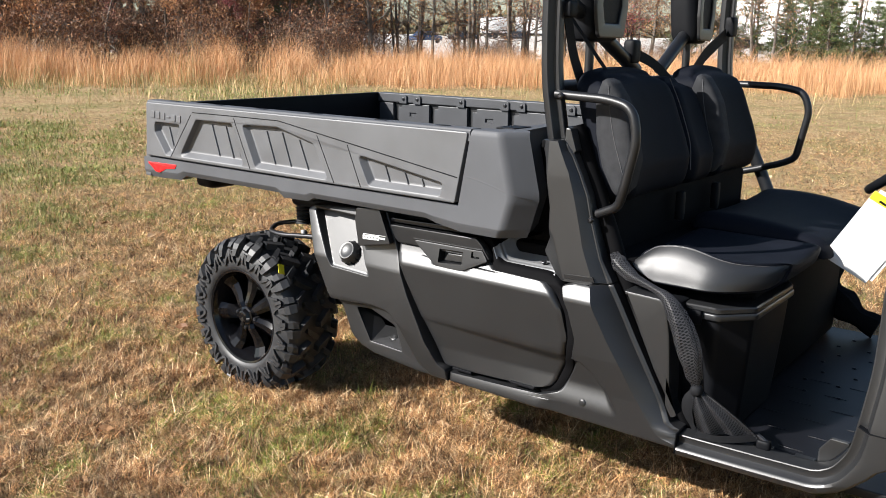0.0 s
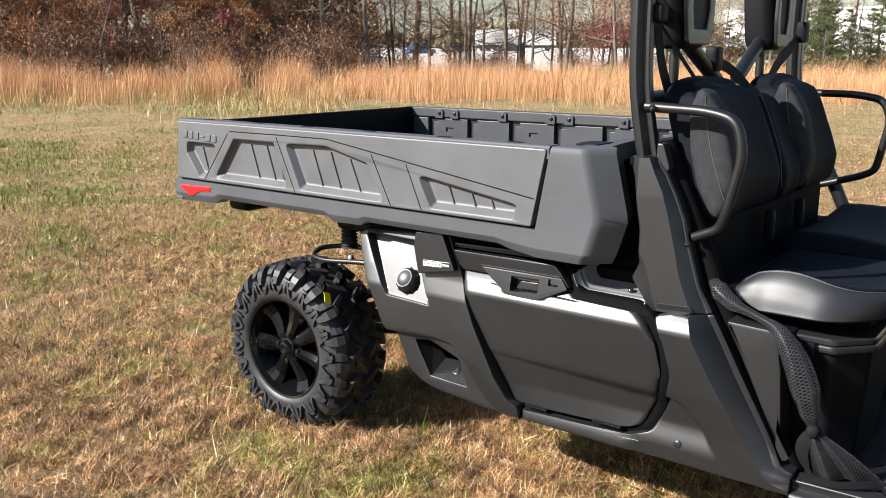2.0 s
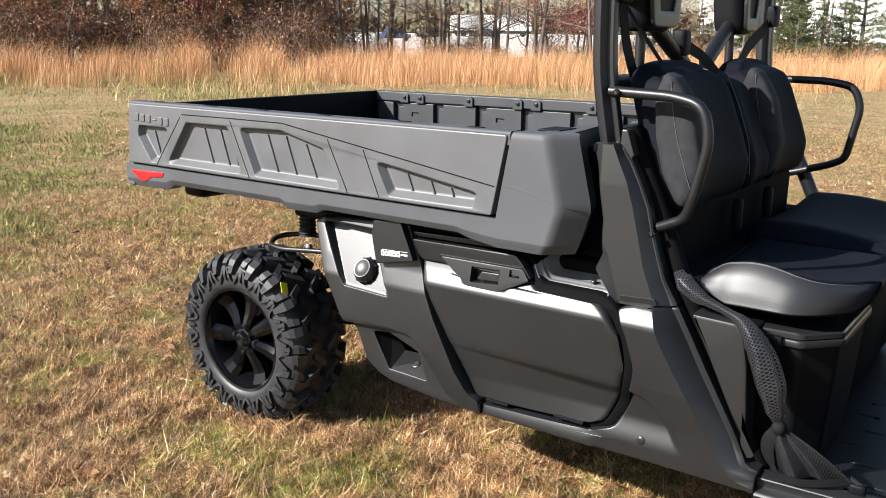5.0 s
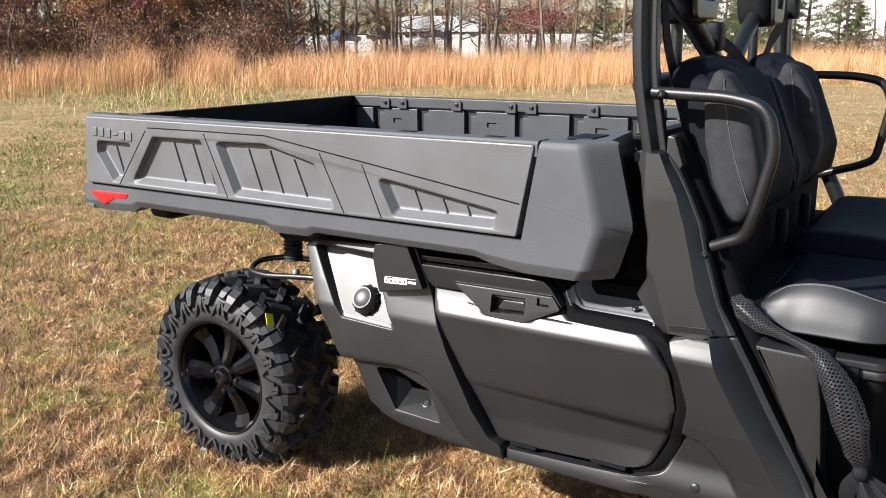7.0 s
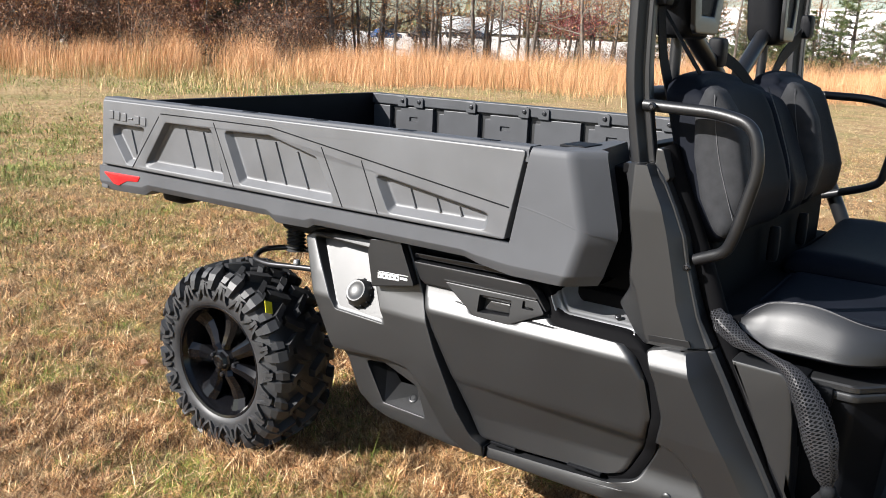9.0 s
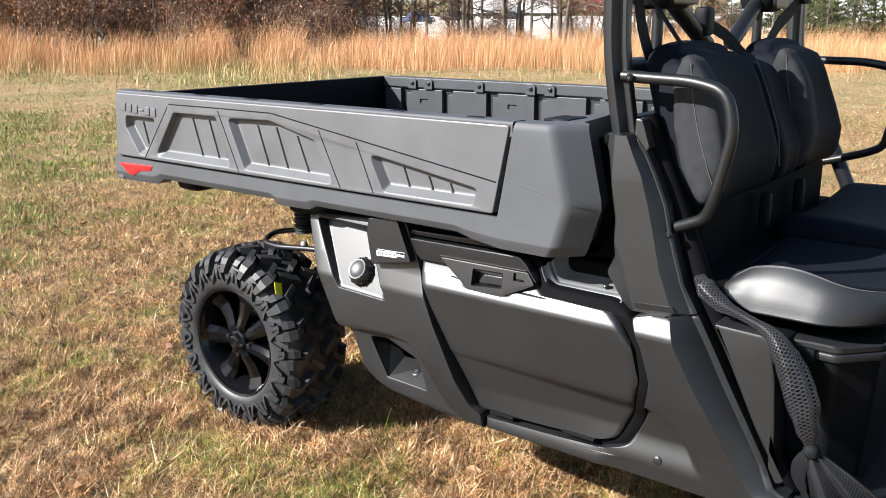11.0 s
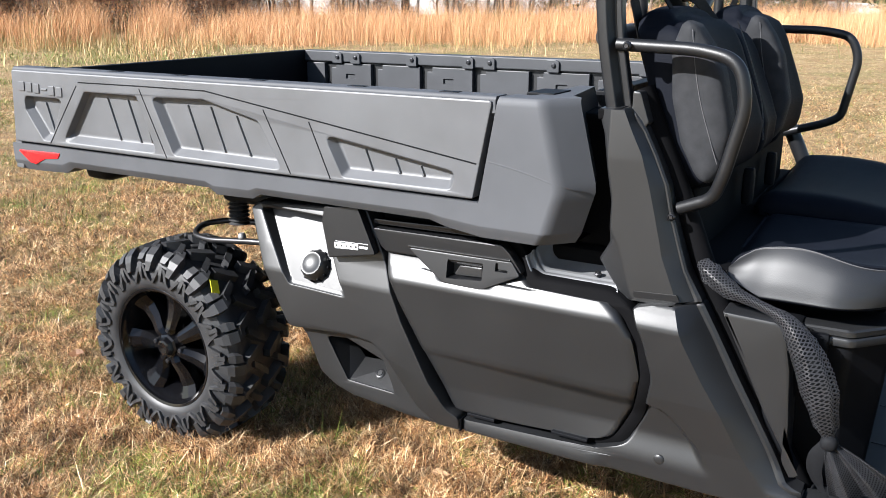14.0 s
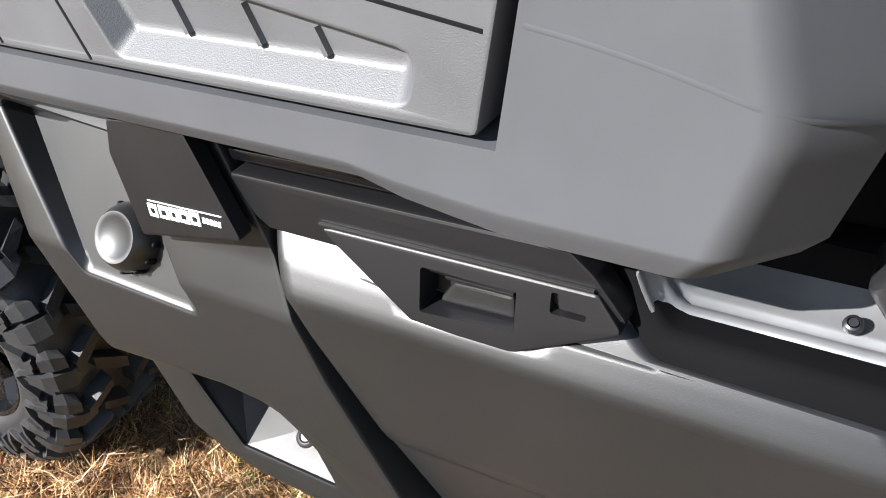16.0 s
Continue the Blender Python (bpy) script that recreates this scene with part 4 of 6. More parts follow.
side = part("side_panel", panel_mixed(gate_outline, 0.0, 0.05, pockets, 0.004), GREY, car, "grey moulded side panel with four sunk pockets", flat_faces=True)


for line in ([(-0.234, 1.176), (-0.394, 0.984)], [(0.046, 1.180), (0.138, 0.984)], [(0.521, 1.150), (0.606, 0.984)], [(0.675, 1.128), (0.739, 0.984)],
             [(-0.225, 1.186), (0.05, 1.188), (0.31, 1.188), (0.665, 1.137), (1.168, 1.064)]):
    part("seam", panel(slit(line, 0.0038), -0.0006, 0.003, edge=0.0003), BLACK, side, flat_faces=True)


def pocket_rib(x, z_top, z_bot, slant):
    bm = bmesh.new()
    pts = [(x, 0.0255, z_top + 0.006), (x + slant, 0.0255, z_bot - 0.004)]
    sweep([Vector(pts[0]).lerp(Vector(pts[1]), t / 4) for t in range(5)], [(-0.0045, 0), (-0.0025, -0.005), (0.0025, -0.005), (0.0045, 0)],
          bm, up=(0, 1, 0))
    return part("rib", bm, GREY, side)


for x, zt, zb, s in ((-0.425, 1.105, 1.02, 0.03), (-0.125, 1.135, 1.022, 0.042), (-0.035, 1.135, 1.022, 0.042), (0.048 - 0.10, 1.13, 1.13, 0.0),
                     (0.215, 1.135, 1.022, 0.045), (0.305, 1.135, 1.022, 0.045), (0.40, 1.115, 1.02, 0.045),
                     (0.835, 1.06, 1.02, 0.02), (0.925, 1.045, 1.02, 0.015), (1.0, 1.033, 1.02, 0.01)):
    if zt - zb > 0.005:
        pocket_rib(x, zt, zb, s)
pocket_rib(0.025, 1.128, 1.025, 0.03)

RAIL_LOW = [(-0.595, 0.884), (-0.48, 0.884), (-0.35, 0.889), (-0.31, 0.910), (0.285, 0.910), (0.315, 0.893), (0.45, 0.896), (0.48, 0.911), (1.03, 0.911), (1.075, 0.899), (1.174, 0.885)]
part("red_reflector", panel(rounded([(-0.570, 0.951), (-0.350, 0.956), (-0.366, 0.936), (-0.428, 0.931), (-0.480, 0.909), (-0.508, 0.912), (-0.545, 0.936)], 0.004, 2),
                            -0.003, 0.01, edge=0.002), RED, car, "angular red side reflector")
rail = sweep([(-0.553, 0, 0), (0.3, 0, 0), (1.212, 0, 0)], [(-0.006, 1.184), (-0.006, 1.213), (-0.010, TOP - 0.002), (-0.014, TOP), (-0.062, TOP), (-0.068, TOP - 0.005), (-0.068, 1.15), (-0.05, 1.15)],
             up=(0, 0, 1))
part("top_rail", rail, SATIN, car, "grey top rail of the cargo box with stake slots", flat_faces=True)
# slots not cut: black blocks on the rail stand for their shaded hollows
for x in (-0.42, -0.12, 0.15, 0.45, 0.78, 1.05):
    part("rail_slot", box((x, 0.028, TOP - 0.004), (x + 0.05, 0.052, TOP + 0.0015), 0.001), BLACK, car, flat_faces=True)
part("end_cap", panel(rounded([(-0.60, 0.886), (-0.556, 1.215), (-0.540, 1.215), (-0.56, 0.886)], 0.004, 2), 0.006, 0.075, edge=0.004), GREY, car, flat_faces=True)
# raised lettering, as plain bars
for i in range(6):
    x, tall = -0.520 + i * 0.037, (0.006 if i == 3 else 0.030)
    z = 1.147 - 0.002 * i + (0.012 if i == 3 else 0.0)
    block = rounded([(x, z), (x + 0.028, z), (x + 0.031, z + tall), (x + 0.003, z + tall)], 0.004, 2)
    part("raised_mark", panel(block, -0.0035, 0.006, edge=0.0015), GREY, side, flat_faces=True)


def corner_loft():
    """Front corner of the box side, turning round to the front wall."""
    bm = bmesh.new()
    rows = []
    zs = [0.885, 0.892, 0.902, 0.914, 0.918, 0.95, 0.972] + [0.972 + 0.25 * k / 12 for k in range(1, 12)] + [1.212, TOP - 0.003, TOP]
    for z in zs:
        xs = 1.174 + max(0.0, z - 0.972) * 0.19
        xf = curve_at([(0.885, 1.388), (0.914, 1.408), (1.02, 1.440), (1.19, 1.398), (TOP, 1.390)], z)
        pull = 0.016 * max(0, (0.914 - z) / 0.029) + 0.010 * max(0, (z - 1.205) / 0.017) ** 2
        row = []
        for k in range(6):
            t = k / 5
            row.append((xs + (xf - 0.080 - xs) * t, pull))
        # a soft bend, then a facet that turns away to the edge
        for k in range(1, 9):
            a = k / 8
            row.append((xf - 0.080 + 0.030 * a, pull + 0.0165 * a * a))
        row += [(xf - 0.026, pull + 0.0428), (xf - 0.003, pull + 0.0680), (xf - 0.001, pull + 0.0700), (xf - 0.030, 0.105), (xf - 0.07, 0.34)]
        rows.append([bm.verts.new((x, y, z)) for x, y in row])
    for a, b in zip(rows, rows[1:]):
        for i in range(len(a) - 1):
            bm.faces.new((a[i], a[i + 1], b[i + 1], b[i]))
    # the lower rail runs back from the corner in one piece
    stations = sorted([p[0] for p in RAIL_LOW] + [-0.2, 0.0, 0.15, 0.6, 0.75, 0.9, 1.06], reverse=True)
    low_rows = [r for r in rows if r[0].co.z <= 0.9721]
    prev = [r[0] for r in low_rows]
    for xx in stations:
        zb = curve_at(RAIL_LOW, xx)
        col = []
        for r in low_rows:
            z = r[0].co.z
            col.append(bm.verts.new((xx, r[0].co.y, zb + (z - 0.885) * (0.972 - zb) / 0.087)))
        for k in range(len(col) - 1):
            bm.faces.new((col[k], prev[k], prev[k + 1], col[k + 1]))
        under = [bm.verts.new((v.co.x, yy, v.co.z)) for v, yy in ((col[0], col[0].co.y), (col[0], 0.07), (prev[0], 0.07), (prev[0], prev[0].co.y))]
        bm.faces.new(under)
        top = [bm.verts.new((v.co.x, yy, v.co.z)) for v, yy in ((col[-1], col[-1].co.y), (prev[-1], prev[-1].co.y), (prev[-1], 0.07), (col[-1], 0.07))]
        bm.faces.new(top)
        prev = col
    back = [bm.verts.new((r[0].co.x, 0.05, r[0].co.z)) for r in rows]
    edge_line = [bm.verts.new(r[0].co) for r in rows]
    for i in range(len(rows) - 1):
        bm.faces.new((edge_line[i], edge_line[i + 1], back[i + 1], back[i]))
    inner = [bm.verts.new((min(v.co.x, 1.33), 0.34, TOP - 0.001)) for v in rows[-1]]
    bm.faces.new(rows[-1] + [bm.verts.new((1.28, 0.34, TOP)), bm.verts.new((1.28, 0.07, TOP)), bm.verts.new((1.23, 0.07, TOP))])
    low = [bm.verts.new((v.co.x, 0.34, v.co.z)) for v in rows[0]]
    foot_line = [bm.verts.new(v.co) for v in rows[0]]
    for i in range(len(low) - 1):
        bm.faces.new((foot_line[i], foot_line[i + 1], low[i + 1], low[i]))
    for v in inner:
        bm.verts.remove(v)
    bmesh.ops.recalc_face_normals(bm, faces=bm.faces)
    return bm


part("front_corner", corner_loft(), SATIN, car, "smooth grey lower rail and rounded front corner of the box", sharp=50, flat_faces=True)
def corner_face(x, z):
    xf = curve_at([(0.885, 1.388), (0.914, 1.408), (1.02, 1.440), (1.19, 1.398), (TOP, 1.390)], z)
    return curve_at([(xf - 0.080, 0.0), (xf - 0.065, 0.0041), (xf - 0.050, 0.0165), (xf - 0.026, 0.0428), (xf - 0.003, 0.0680)], x)


# thin line across the front corner, falling towards its edge
line_pts = [(1.20 + 0.225 * k / 20, 1.072 - 0.030 * k / 20 - 0.028 * (k / 20) ** 2) for k in range(21)]
part("mould_line", sweep([(x, corner_face(x, z) + 0.0006, z) for x, z in line_pts], [(-0.0022, -0.001), (0.0, -0.0014), (0.0022, -0.001), (0.0, 0.002)], up=(0, 1, 0)), SATIN, car)
# black block on top gives the look of a shaded stake pocket
part("stake_pocket", box((1.245, 0.10, TOP - 0.006), (1.315, 0.20, TOP + 0.003), 0.002), BLACK, car, flat_faces=True)
part("front_wall", box((1.32, 0.345, 0.90), (1.362, 1.54, 1.215), 0.006), BLACK, car, flat_faces=True)
part("tailgate", panel(rounded([(-0.605, 0.90), (-0.568, 1.208), (-0.535, 1.208), (-0.55, 0.90)], 0.004, 2), 0.085, 1.425, edge=0.004), BLACK, car, "black tailgate, closed", flat_faces=True)
part("inner_wall", box((-0.53, 0.052, 0.95), (1.20, 0.066, 1.148), 0.002), BLACK, car, flat_faces=True)
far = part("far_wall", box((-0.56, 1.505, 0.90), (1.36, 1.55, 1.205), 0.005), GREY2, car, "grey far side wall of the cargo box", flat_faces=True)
part("far_rail", box((-0.56, 1.482, 1.160), (1.33, 1.552, 1.208), 0.006), BOXIN, car, flat_faces=True)
gap_x = (-0.405, -0.148, 0.11, 0.37, 0.63, 0.89, 1.15)
for k, gx in enumerate(gap_x):
    xr = gap_x[k + 1] - 0.018 if k + 1 < len(gap_x) else 1.31
    plate = rounded([(gx + 0.018, 0.955), (xr, 0.955), (xr, 1.154), (gx + 0.045, 1.154), (gx + 0.045, 1.135), (gx + 0.018, 1.135)], 0.003, 2)
    holes = [([(gx + 0.10, 1.085), (gx + 0.15, 1.085), (gx + 0.15, 1.108), (gx + 0.10, 1.108)], 0.003, 0.008, 0.003)] if k % 2 == 0 else []
    part("wall_plate", panel_mixed(plate, 1.484, 0.02, holes, 0.003), BOXIN, far, flat_faces=True)
part("wall_plate", panel(rounded([(-0.53, 0.955), (-0.425, 0.955), (-0.425, 1.154), (-0.53, 1.154)], 0.003, 2), 1.484, 0.02, edge=0.003), BOXIN, far, flat_faces=True)
for bx in (-0.345, -0.245, 0.055, 0.335, 0.435, 0.72, 1.0, 1.1):
    part("tab", panel(rounded([(bx - 0.026, 1.155), (bx + 0.026, 1.155), (bx + 0.026, 1.196), (bx + 0.012, 1.204), (bx - 0.026, 1.204)], 0.004, 2), 1.472, 0.012, edge=0.002), BOXIN, far, flat_faces=True)
    bolt("bolt", (bx + 0.004, 1.472, 1.182), (0, -1, 0), 0.010, far, DARKSTEEL)
part("hitch_guard", cushion((-0.55, 0.22, 0.815), (-0.42, 0.44, 0.912), 0.03, 6), BLACK, car, "black moulded guard under the box tail")

# --- rear quarter panel with filler recess ---
upper = rounded([(0.395, 0.858), (0.425, 0.880), (0.82, 0.905), (0.874, 0.795), (0.942, 0.622), (1.022, 0.470), (1.068, 0.396), (1.105, 0.378), (1.105, 0.338), (1.035, 0.338),
                 (0.98, 0.375), (0.885, 0.515), (0.845, 0.545), (0.77, 0.552), (0.565, 0.538), (0.548, 0.555)],
                [0.01, 0.02, 0.01, 0.01, 0.1, 0.1, 0.05, 0.02, 0.01, 0.02, 0.06, 0.04, 0.03, 0.1, 0.02, 0.02], 4)
filler = [(0.424, 0.868), (0.680, 0.872), (0.708, 0.775), (0.772, 0.655), (0.566, 0.663)]
qb = panel_mixed(upper, 0.002, 0.17, [(filler, [0.01, 0.01, 0.04, 0.012, 0.02], 0.008, 0.010, 0.0)], 0.007)
for zc in (0.692, 0.700, 0.710, 0.752, 0.765, 0.778):
    bmesh.ops.bisect_plane(qb, geom=qb.verts[:] + qb.edges[:] + qb.faces[:], plane_co=(0, 0, zc), plane_no=(0, 0, 1))
floor_line = grown(filler, -0.005)


def in_recess(v):
    reach = spans(floor_line, v.co.z)
    return 0.0085 < v.co.y < 0.0125 and reach and reach[0] < v.co.x < reach[1]


for v in qb.verts:
    up_by = max(0.0, v.co.z - 0.765)
    if in_recess(v):
        v.co.y += 0.43 * max(0.0, v.co.z - 0.668)
    elif v.co.y < 0.16:
        lean_x = max(0.0, min(1.0, (v.co.x - 0.52) / 0.16))
        v.co.y += (0.34 - 0.26 * lean_x) * up_by + 0.32 * max(0.0, min(0.065, v.co.z - 0.70)) + 0.20 * max(0.0, 0.47 - v.co.z)
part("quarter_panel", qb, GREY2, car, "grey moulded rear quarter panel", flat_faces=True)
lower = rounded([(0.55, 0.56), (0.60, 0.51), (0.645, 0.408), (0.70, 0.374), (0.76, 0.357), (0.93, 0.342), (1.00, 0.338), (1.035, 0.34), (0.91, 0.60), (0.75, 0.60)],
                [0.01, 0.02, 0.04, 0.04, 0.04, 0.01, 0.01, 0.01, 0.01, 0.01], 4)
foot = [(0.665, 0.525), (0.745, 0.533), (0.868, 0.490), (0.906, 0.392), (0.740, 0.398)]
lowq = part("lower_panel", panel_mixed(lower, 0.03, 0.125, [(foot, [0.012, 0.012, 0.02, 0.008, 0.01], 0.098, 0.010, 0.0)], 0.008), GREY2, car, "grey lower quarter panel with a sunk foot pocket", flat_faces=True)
def plate(name, corners, material, parent, label=""):
    """A thin flat sheet through its corners."""
    bm = bmesh.new()
    bm.faces.new([bm.verts.new(c) for c in corners])
    bmesh.ops.solidify(bm, geom=bm.faces[:], thickness=0.003)
    bmesh.ops.recalc_face_normals(bm, faces=bm.faces)
    return part(name, bm, material, parent, label, smooth=False)


FT, FB = [(0.669, 0.036, 0.522), (0.747, 0.036, 0.530), (0.865, 0.036, 0.488), (0.900, 0.036, 0.397), (0.745, 0.036, 0.402)], [(0.702, 0.100, 0.516), (0.850, 0.100, 0.484), (0.882, 0.100, 0.455), (0.757, 0.100, 0.450)]
plate("pocket_ramp", (FT[4], FT[3], FB[2], FB[3]), GREY2, lowq)
plate("pocket_back", (FB[3], FB[2], FB[1], FB[0]), GREY2, lowq)
plate("pocket_side", (FT[4], FB[3], FB[0], FT[0]), GREY2, lowq, "shaded side of the foot pocket")
plate("pocket_roof", (FT[0], FB[0], FB[1], FT[2], FT[1]), GREY2, lowq)
plate("pocket_side", (FT[2], FB[1], FB[2], FT[3]), GREY2, lowq)
bolt("push_clip", (0.829, 0.067, 0.426), (0, -0.62, 0.78), 0.016, lowq, GREY2, 0.004)
part("badge_panel", panel(rounded([(0.70, 0.905), (0.808, 0.915), (0.868, 0.797), (0.718, 0.768), (0.693, 0.865)], 0.005, 3), -0.004, 0.02, edge=0.002), SATINB, car, "black trim panel with white lettering bars", flat_faces=True)
# white lettering as plain bars
for x, w in ((0.7385, 0.0135), (0.7545, 0.0145), (0.7705, 0.0125), (0.7845, 0.0145), (0.8005, 0.0145)):
    z = 0.7985 + (x - 0.7385) * 0.06
    hole = [Vector((x + 0.004, z + 0.005)), Vector((x + w - 0.004, z + 0.005)), Vector((x + w - 0.005, z + 0.0105)), Vector((x + 0.003, z + 0.0105))]
    part("letter_bar", panel([Vector((x, z)), Vector((x + w, z)), Vector((x + w - 0.0015, z + 0.0155)), Vector((x - 0.0015, z + 0.0155))], -0.0112, 0.004, edge=0.0004), WHITE, car, flat_faces=True)
    part("letter_gap", panel(hole, -0.0117, 0.002, edge=0.0002), SATINB, car, flat_faces=True)
for x in (0.818, 0.8235, 0.829, 0.8345, 0.840):
    part("letter_bar", panel([Vector((x, 0.808)), Vector((x + 0.0042, 0.808)), Vector((x + 0.0042, 0.8145)), Vector((x, 0.8145))], -0.0112, 0.004, edge=0.0003), WHITE, car, flat_faces=True)
part("letter_line", panel(slit([(0.7385, 0.8175), (0.846, 0.8215)], 0.0012), -0.0112, 0.004, edge=0.0003), WHITE, car, flat_faces=True)

for ob in car.children:
    if ob.name.split(".")[0] in ("badge_panel", "letter_bar", "letter_gap", "letter_line"):
        for v in ob.data.vertices:
            v.co.y += 0.08 * max(0.0, v.co.z - 0.775) + (0.006 if ob.name.startswith("letter") else 0.0)

cap = part("fuel_cap", lathe([(0.0001, -0.063), (0.024, -0.063), (0.026, -0.0645), (0.032, -0.0645), (0.035, -0.061), (0.040, -0.052), (0.0435, -0.044), (0.0435, -0.020), (0.038, -0.014), (0.033, 0.0), (0.033, 0.03)], 36), GREY2, car, "round black fuel filler cap")
cap.matrix_basis = Matrix.Translation((0.646, 0.062, 0.706)) @ Matrix.Rotation(radians(-31), 4, "X")
grips = bmesh.new()
for i in range(12):
    a = 2 * math.pi * i / 12
    g = box((-0.004, -0.045, -0.004), (0.004, -0.019, 0.004), 0.002, 1)
    bmesh.ops.transform(g, matrix=Matrix.Translation((0.0425 * math.cos(a), 0, 0.0425 * math.sin(a))) @ Matrix.Rotation(-a, 4, "Y"), verts=g.verts)
    joined(grips, g)
part("grip", grips, BLACK, cap)
bolt("vent_cap", (0.700, 0.048, 0.765), (0, -1, 0), 0.008, car, WHITE, 0.008)

# --- side storage door ---
door_outline = rounded([(0.878, 0.805), (0.928, 0.68), (1.078, 0.392), (1.12, 0.386), (1.470, 0.402), (1.512, 0.418), (1.562, 0.515), (1.580, 0.605), (1.560, 0.695), (1.522, 0.750), (1.490, 0.774), (1.302, 0.774), (1.268, 0.800)],
                       [0.008, 0.08, 0.03, 0.02, 0.03, 0.03, 0.05, 0.06, 0.05, 0.02, 0.02, 0.02, 0.01], 5)


def smooth(t):
    t = max(0.0, min(1.0, t))
    return t * t * (3 - 2 * t)


def side_y(z):
    """Depth of the moulded body side: an upright flank under a shoulder that faces up."""
    return curve_at([(0.33, 0.046), (0.45, 0.034), (0.565, 0.012), (0.732, -0.005), (0.741, -0.0035), (0.750, 0.0005), (0.766, 0.0093), (0.783, 0.0203), (0.800, 0.0328), (0.83, 0.055)], z)


def body_y(x, z):
    """The side with its low crease, which deepens to the front."""
    k = max(0.10, min(1.0, (x - 1.00) / 0.5))
    return side_y(z) + 0.026 * k * smooth((0.553 - z) / (0.010 + 0.034 * k)) * max(0.0, min(1.0, (z - 0.36) / 0.10))


def door_y(x, z):
    """The door skin, pressed in behind the latch."""
    press = max(0.0, min(1.0, (0.075 - abs(x - 1.125)) / 0.02)) * max(0.0, min(1.0, (z - 0.755) / 0.012))
    return body_y(x, z) + 0.004 + 0.045 * press


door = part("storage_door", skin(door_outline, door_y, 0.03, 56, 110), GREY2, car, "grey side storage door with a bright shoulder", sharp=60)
part("door_top", panel(rounded([(0.842, 0.862), (1.220, 0.868), (1.246, 0.845), (1.278, 0.802), (0.886, 0.802), (0.868, 0.815)], [0.006, 0.02, 0.02, 0.004, 0.004, 0.006], 4), 0.024, 0.03, edge=0.004), SATINB, door, "black upper door edge", flat_faces=True)
part("door_seal", panel(rounded([(0.838, 0.884), (1.16, 0.892), (1.20, 0.876), (0.842, 0.870)], 0.004, 2), 0.035, 0.03, edge=0.003), GLOSSB, door, flat_faces=True)
bez = rounded([(0.952, 0.826), (1.250, 0.830), (1.276, 0.798), (1.165, 0.745), (1.065, 0.752)], 0.006, 3)
grip_hole = [(1.075, 0.812), (1.175, 0.815), (1.175, 0.772), (1.075, 0.765)]
slot = [(1.208, 0.822), (1.216, 0.822), (1.216, 0.808), (1.242, 0.808), (1.242, 0.802), (1.208, 0.801)]
bezel_mesh = panel_mixed(bez, 0.004, 0.035, [(grip_hole, 0.004, 0.03, 0.004), (slot, 0.003, 0.01, 0.001)], 0.003)
for v in bezel_mesh.verts:
    v.co.y += 0.20 * (v.co.z - 0.745)
bezel = part("handle_bezel", bezel_mesh, SATINB, door, "black latch bezel", flat_faces=True)
part("latch_paddle", panel(rounded([(1.108, 0.800), (1.171, 0.803), (1.171, 0.776), (1.088, 0.772)], 0.004, 2), 0.022, 0.01, edge=0.004), GREY2, bezel, flat_faces=True)
part("latch_lip", box((1.10, 0.020, 0.803), (1.171, 0.035, 0.807), 0.001), SATINB, bezel, flat_faces=True)
part("bezel_line", panel(slit([(0.957, 0.8285), (1.247, 0.8325)], 0.003), 0.0195, 0.004, edge=0.0006), GREY2, bezel, flat_faces=True)
part("door_hinge", box((1.12, 0.042, 0.381), (1.20, 0.055, 0.390), 0.002), BLACK, door, flat_faces=True)
part("door_hinge", box((1.36, 0.040, 0.394), (1.455, 0.053, 0.402), 0.002), BLACK, door, flat_faces=True)
# black sheet behind the door gives the gaps their shade
part("door_channel", panel(rounded([(0.83, 0.90), (1.235, 0.88), (1.275, 0.785), (1.53, 0.782), (1.66, 0.62), (1.58, 0.38), (1.05, 0.36), (0.90, 0.62)], 0.02, 3), 0.088, 0.03, edge=0.003), BLACK, car, "black channel round the door", flat_faces=True)
chan = bent([(1.222, 0.876, 0), (1.250, 0.846, 0), (1.279, 0.801, 0), (1.305, 0.782, 0), (1.496, 0.781, 0), (1.540, 0.758, 0), (1.578, 0.690, 0), (1.597, 0.607, 0), (1.577, 0.503, 0), (1.528, 0.408, 0), (1.462, 0.386, 0)], 0.03, 5)
chan_line = [(p.x, p.y) for p in chan]
gasket = panel(slit(chan_line, 0.030), 0.0, 0.05, edge=0.006)
for v in gasket.verts:
    v.co.y += max(0.020, side_y(v.co.z) + 0.010) + 0.018 * smooth((0.555 - v.co.z) / 0.06)
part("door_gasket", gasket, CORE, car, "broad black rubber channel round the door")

# --- body side ahead of the door ---
# moulding along the door opening, by height: where the face ends, where the lit lip begins and ends
LIP_FACE = [(0.344, 1.990), (0.350, 1.945), (0.357, 1.900), (0.376, 1.874), (0.398, 1.861), (0.476, 1.810), (0.554, 1.770), (0.630, 1.724), (0.715, 1.679), (0.777, 1.654), (0.827, 1.634), (0.892, 1.608), (0.920, 1.602), (0.985, 1.586), (1.050, 1.569), (1.113, 1.549), (1.163, 1.523), (1.211, 1.501)]
LIP_IN = [(0.350, 2.050), (0.378, 1.975), (0.3825, 1.945), (0.388, 1.915), (0.400, 1.896), (0.476, 1.857), (0.550, 1.814), (0.630, 1.767), (0.718, 1.720), (0.790, 1.677), (0.857, 1.645), (0.910, 1.628), (0.978, 1.607), (1.045, 1.591), (1.110, 1.562), (1.160, 1.536), (1.185, 1.516), (1.211, 1.508)]
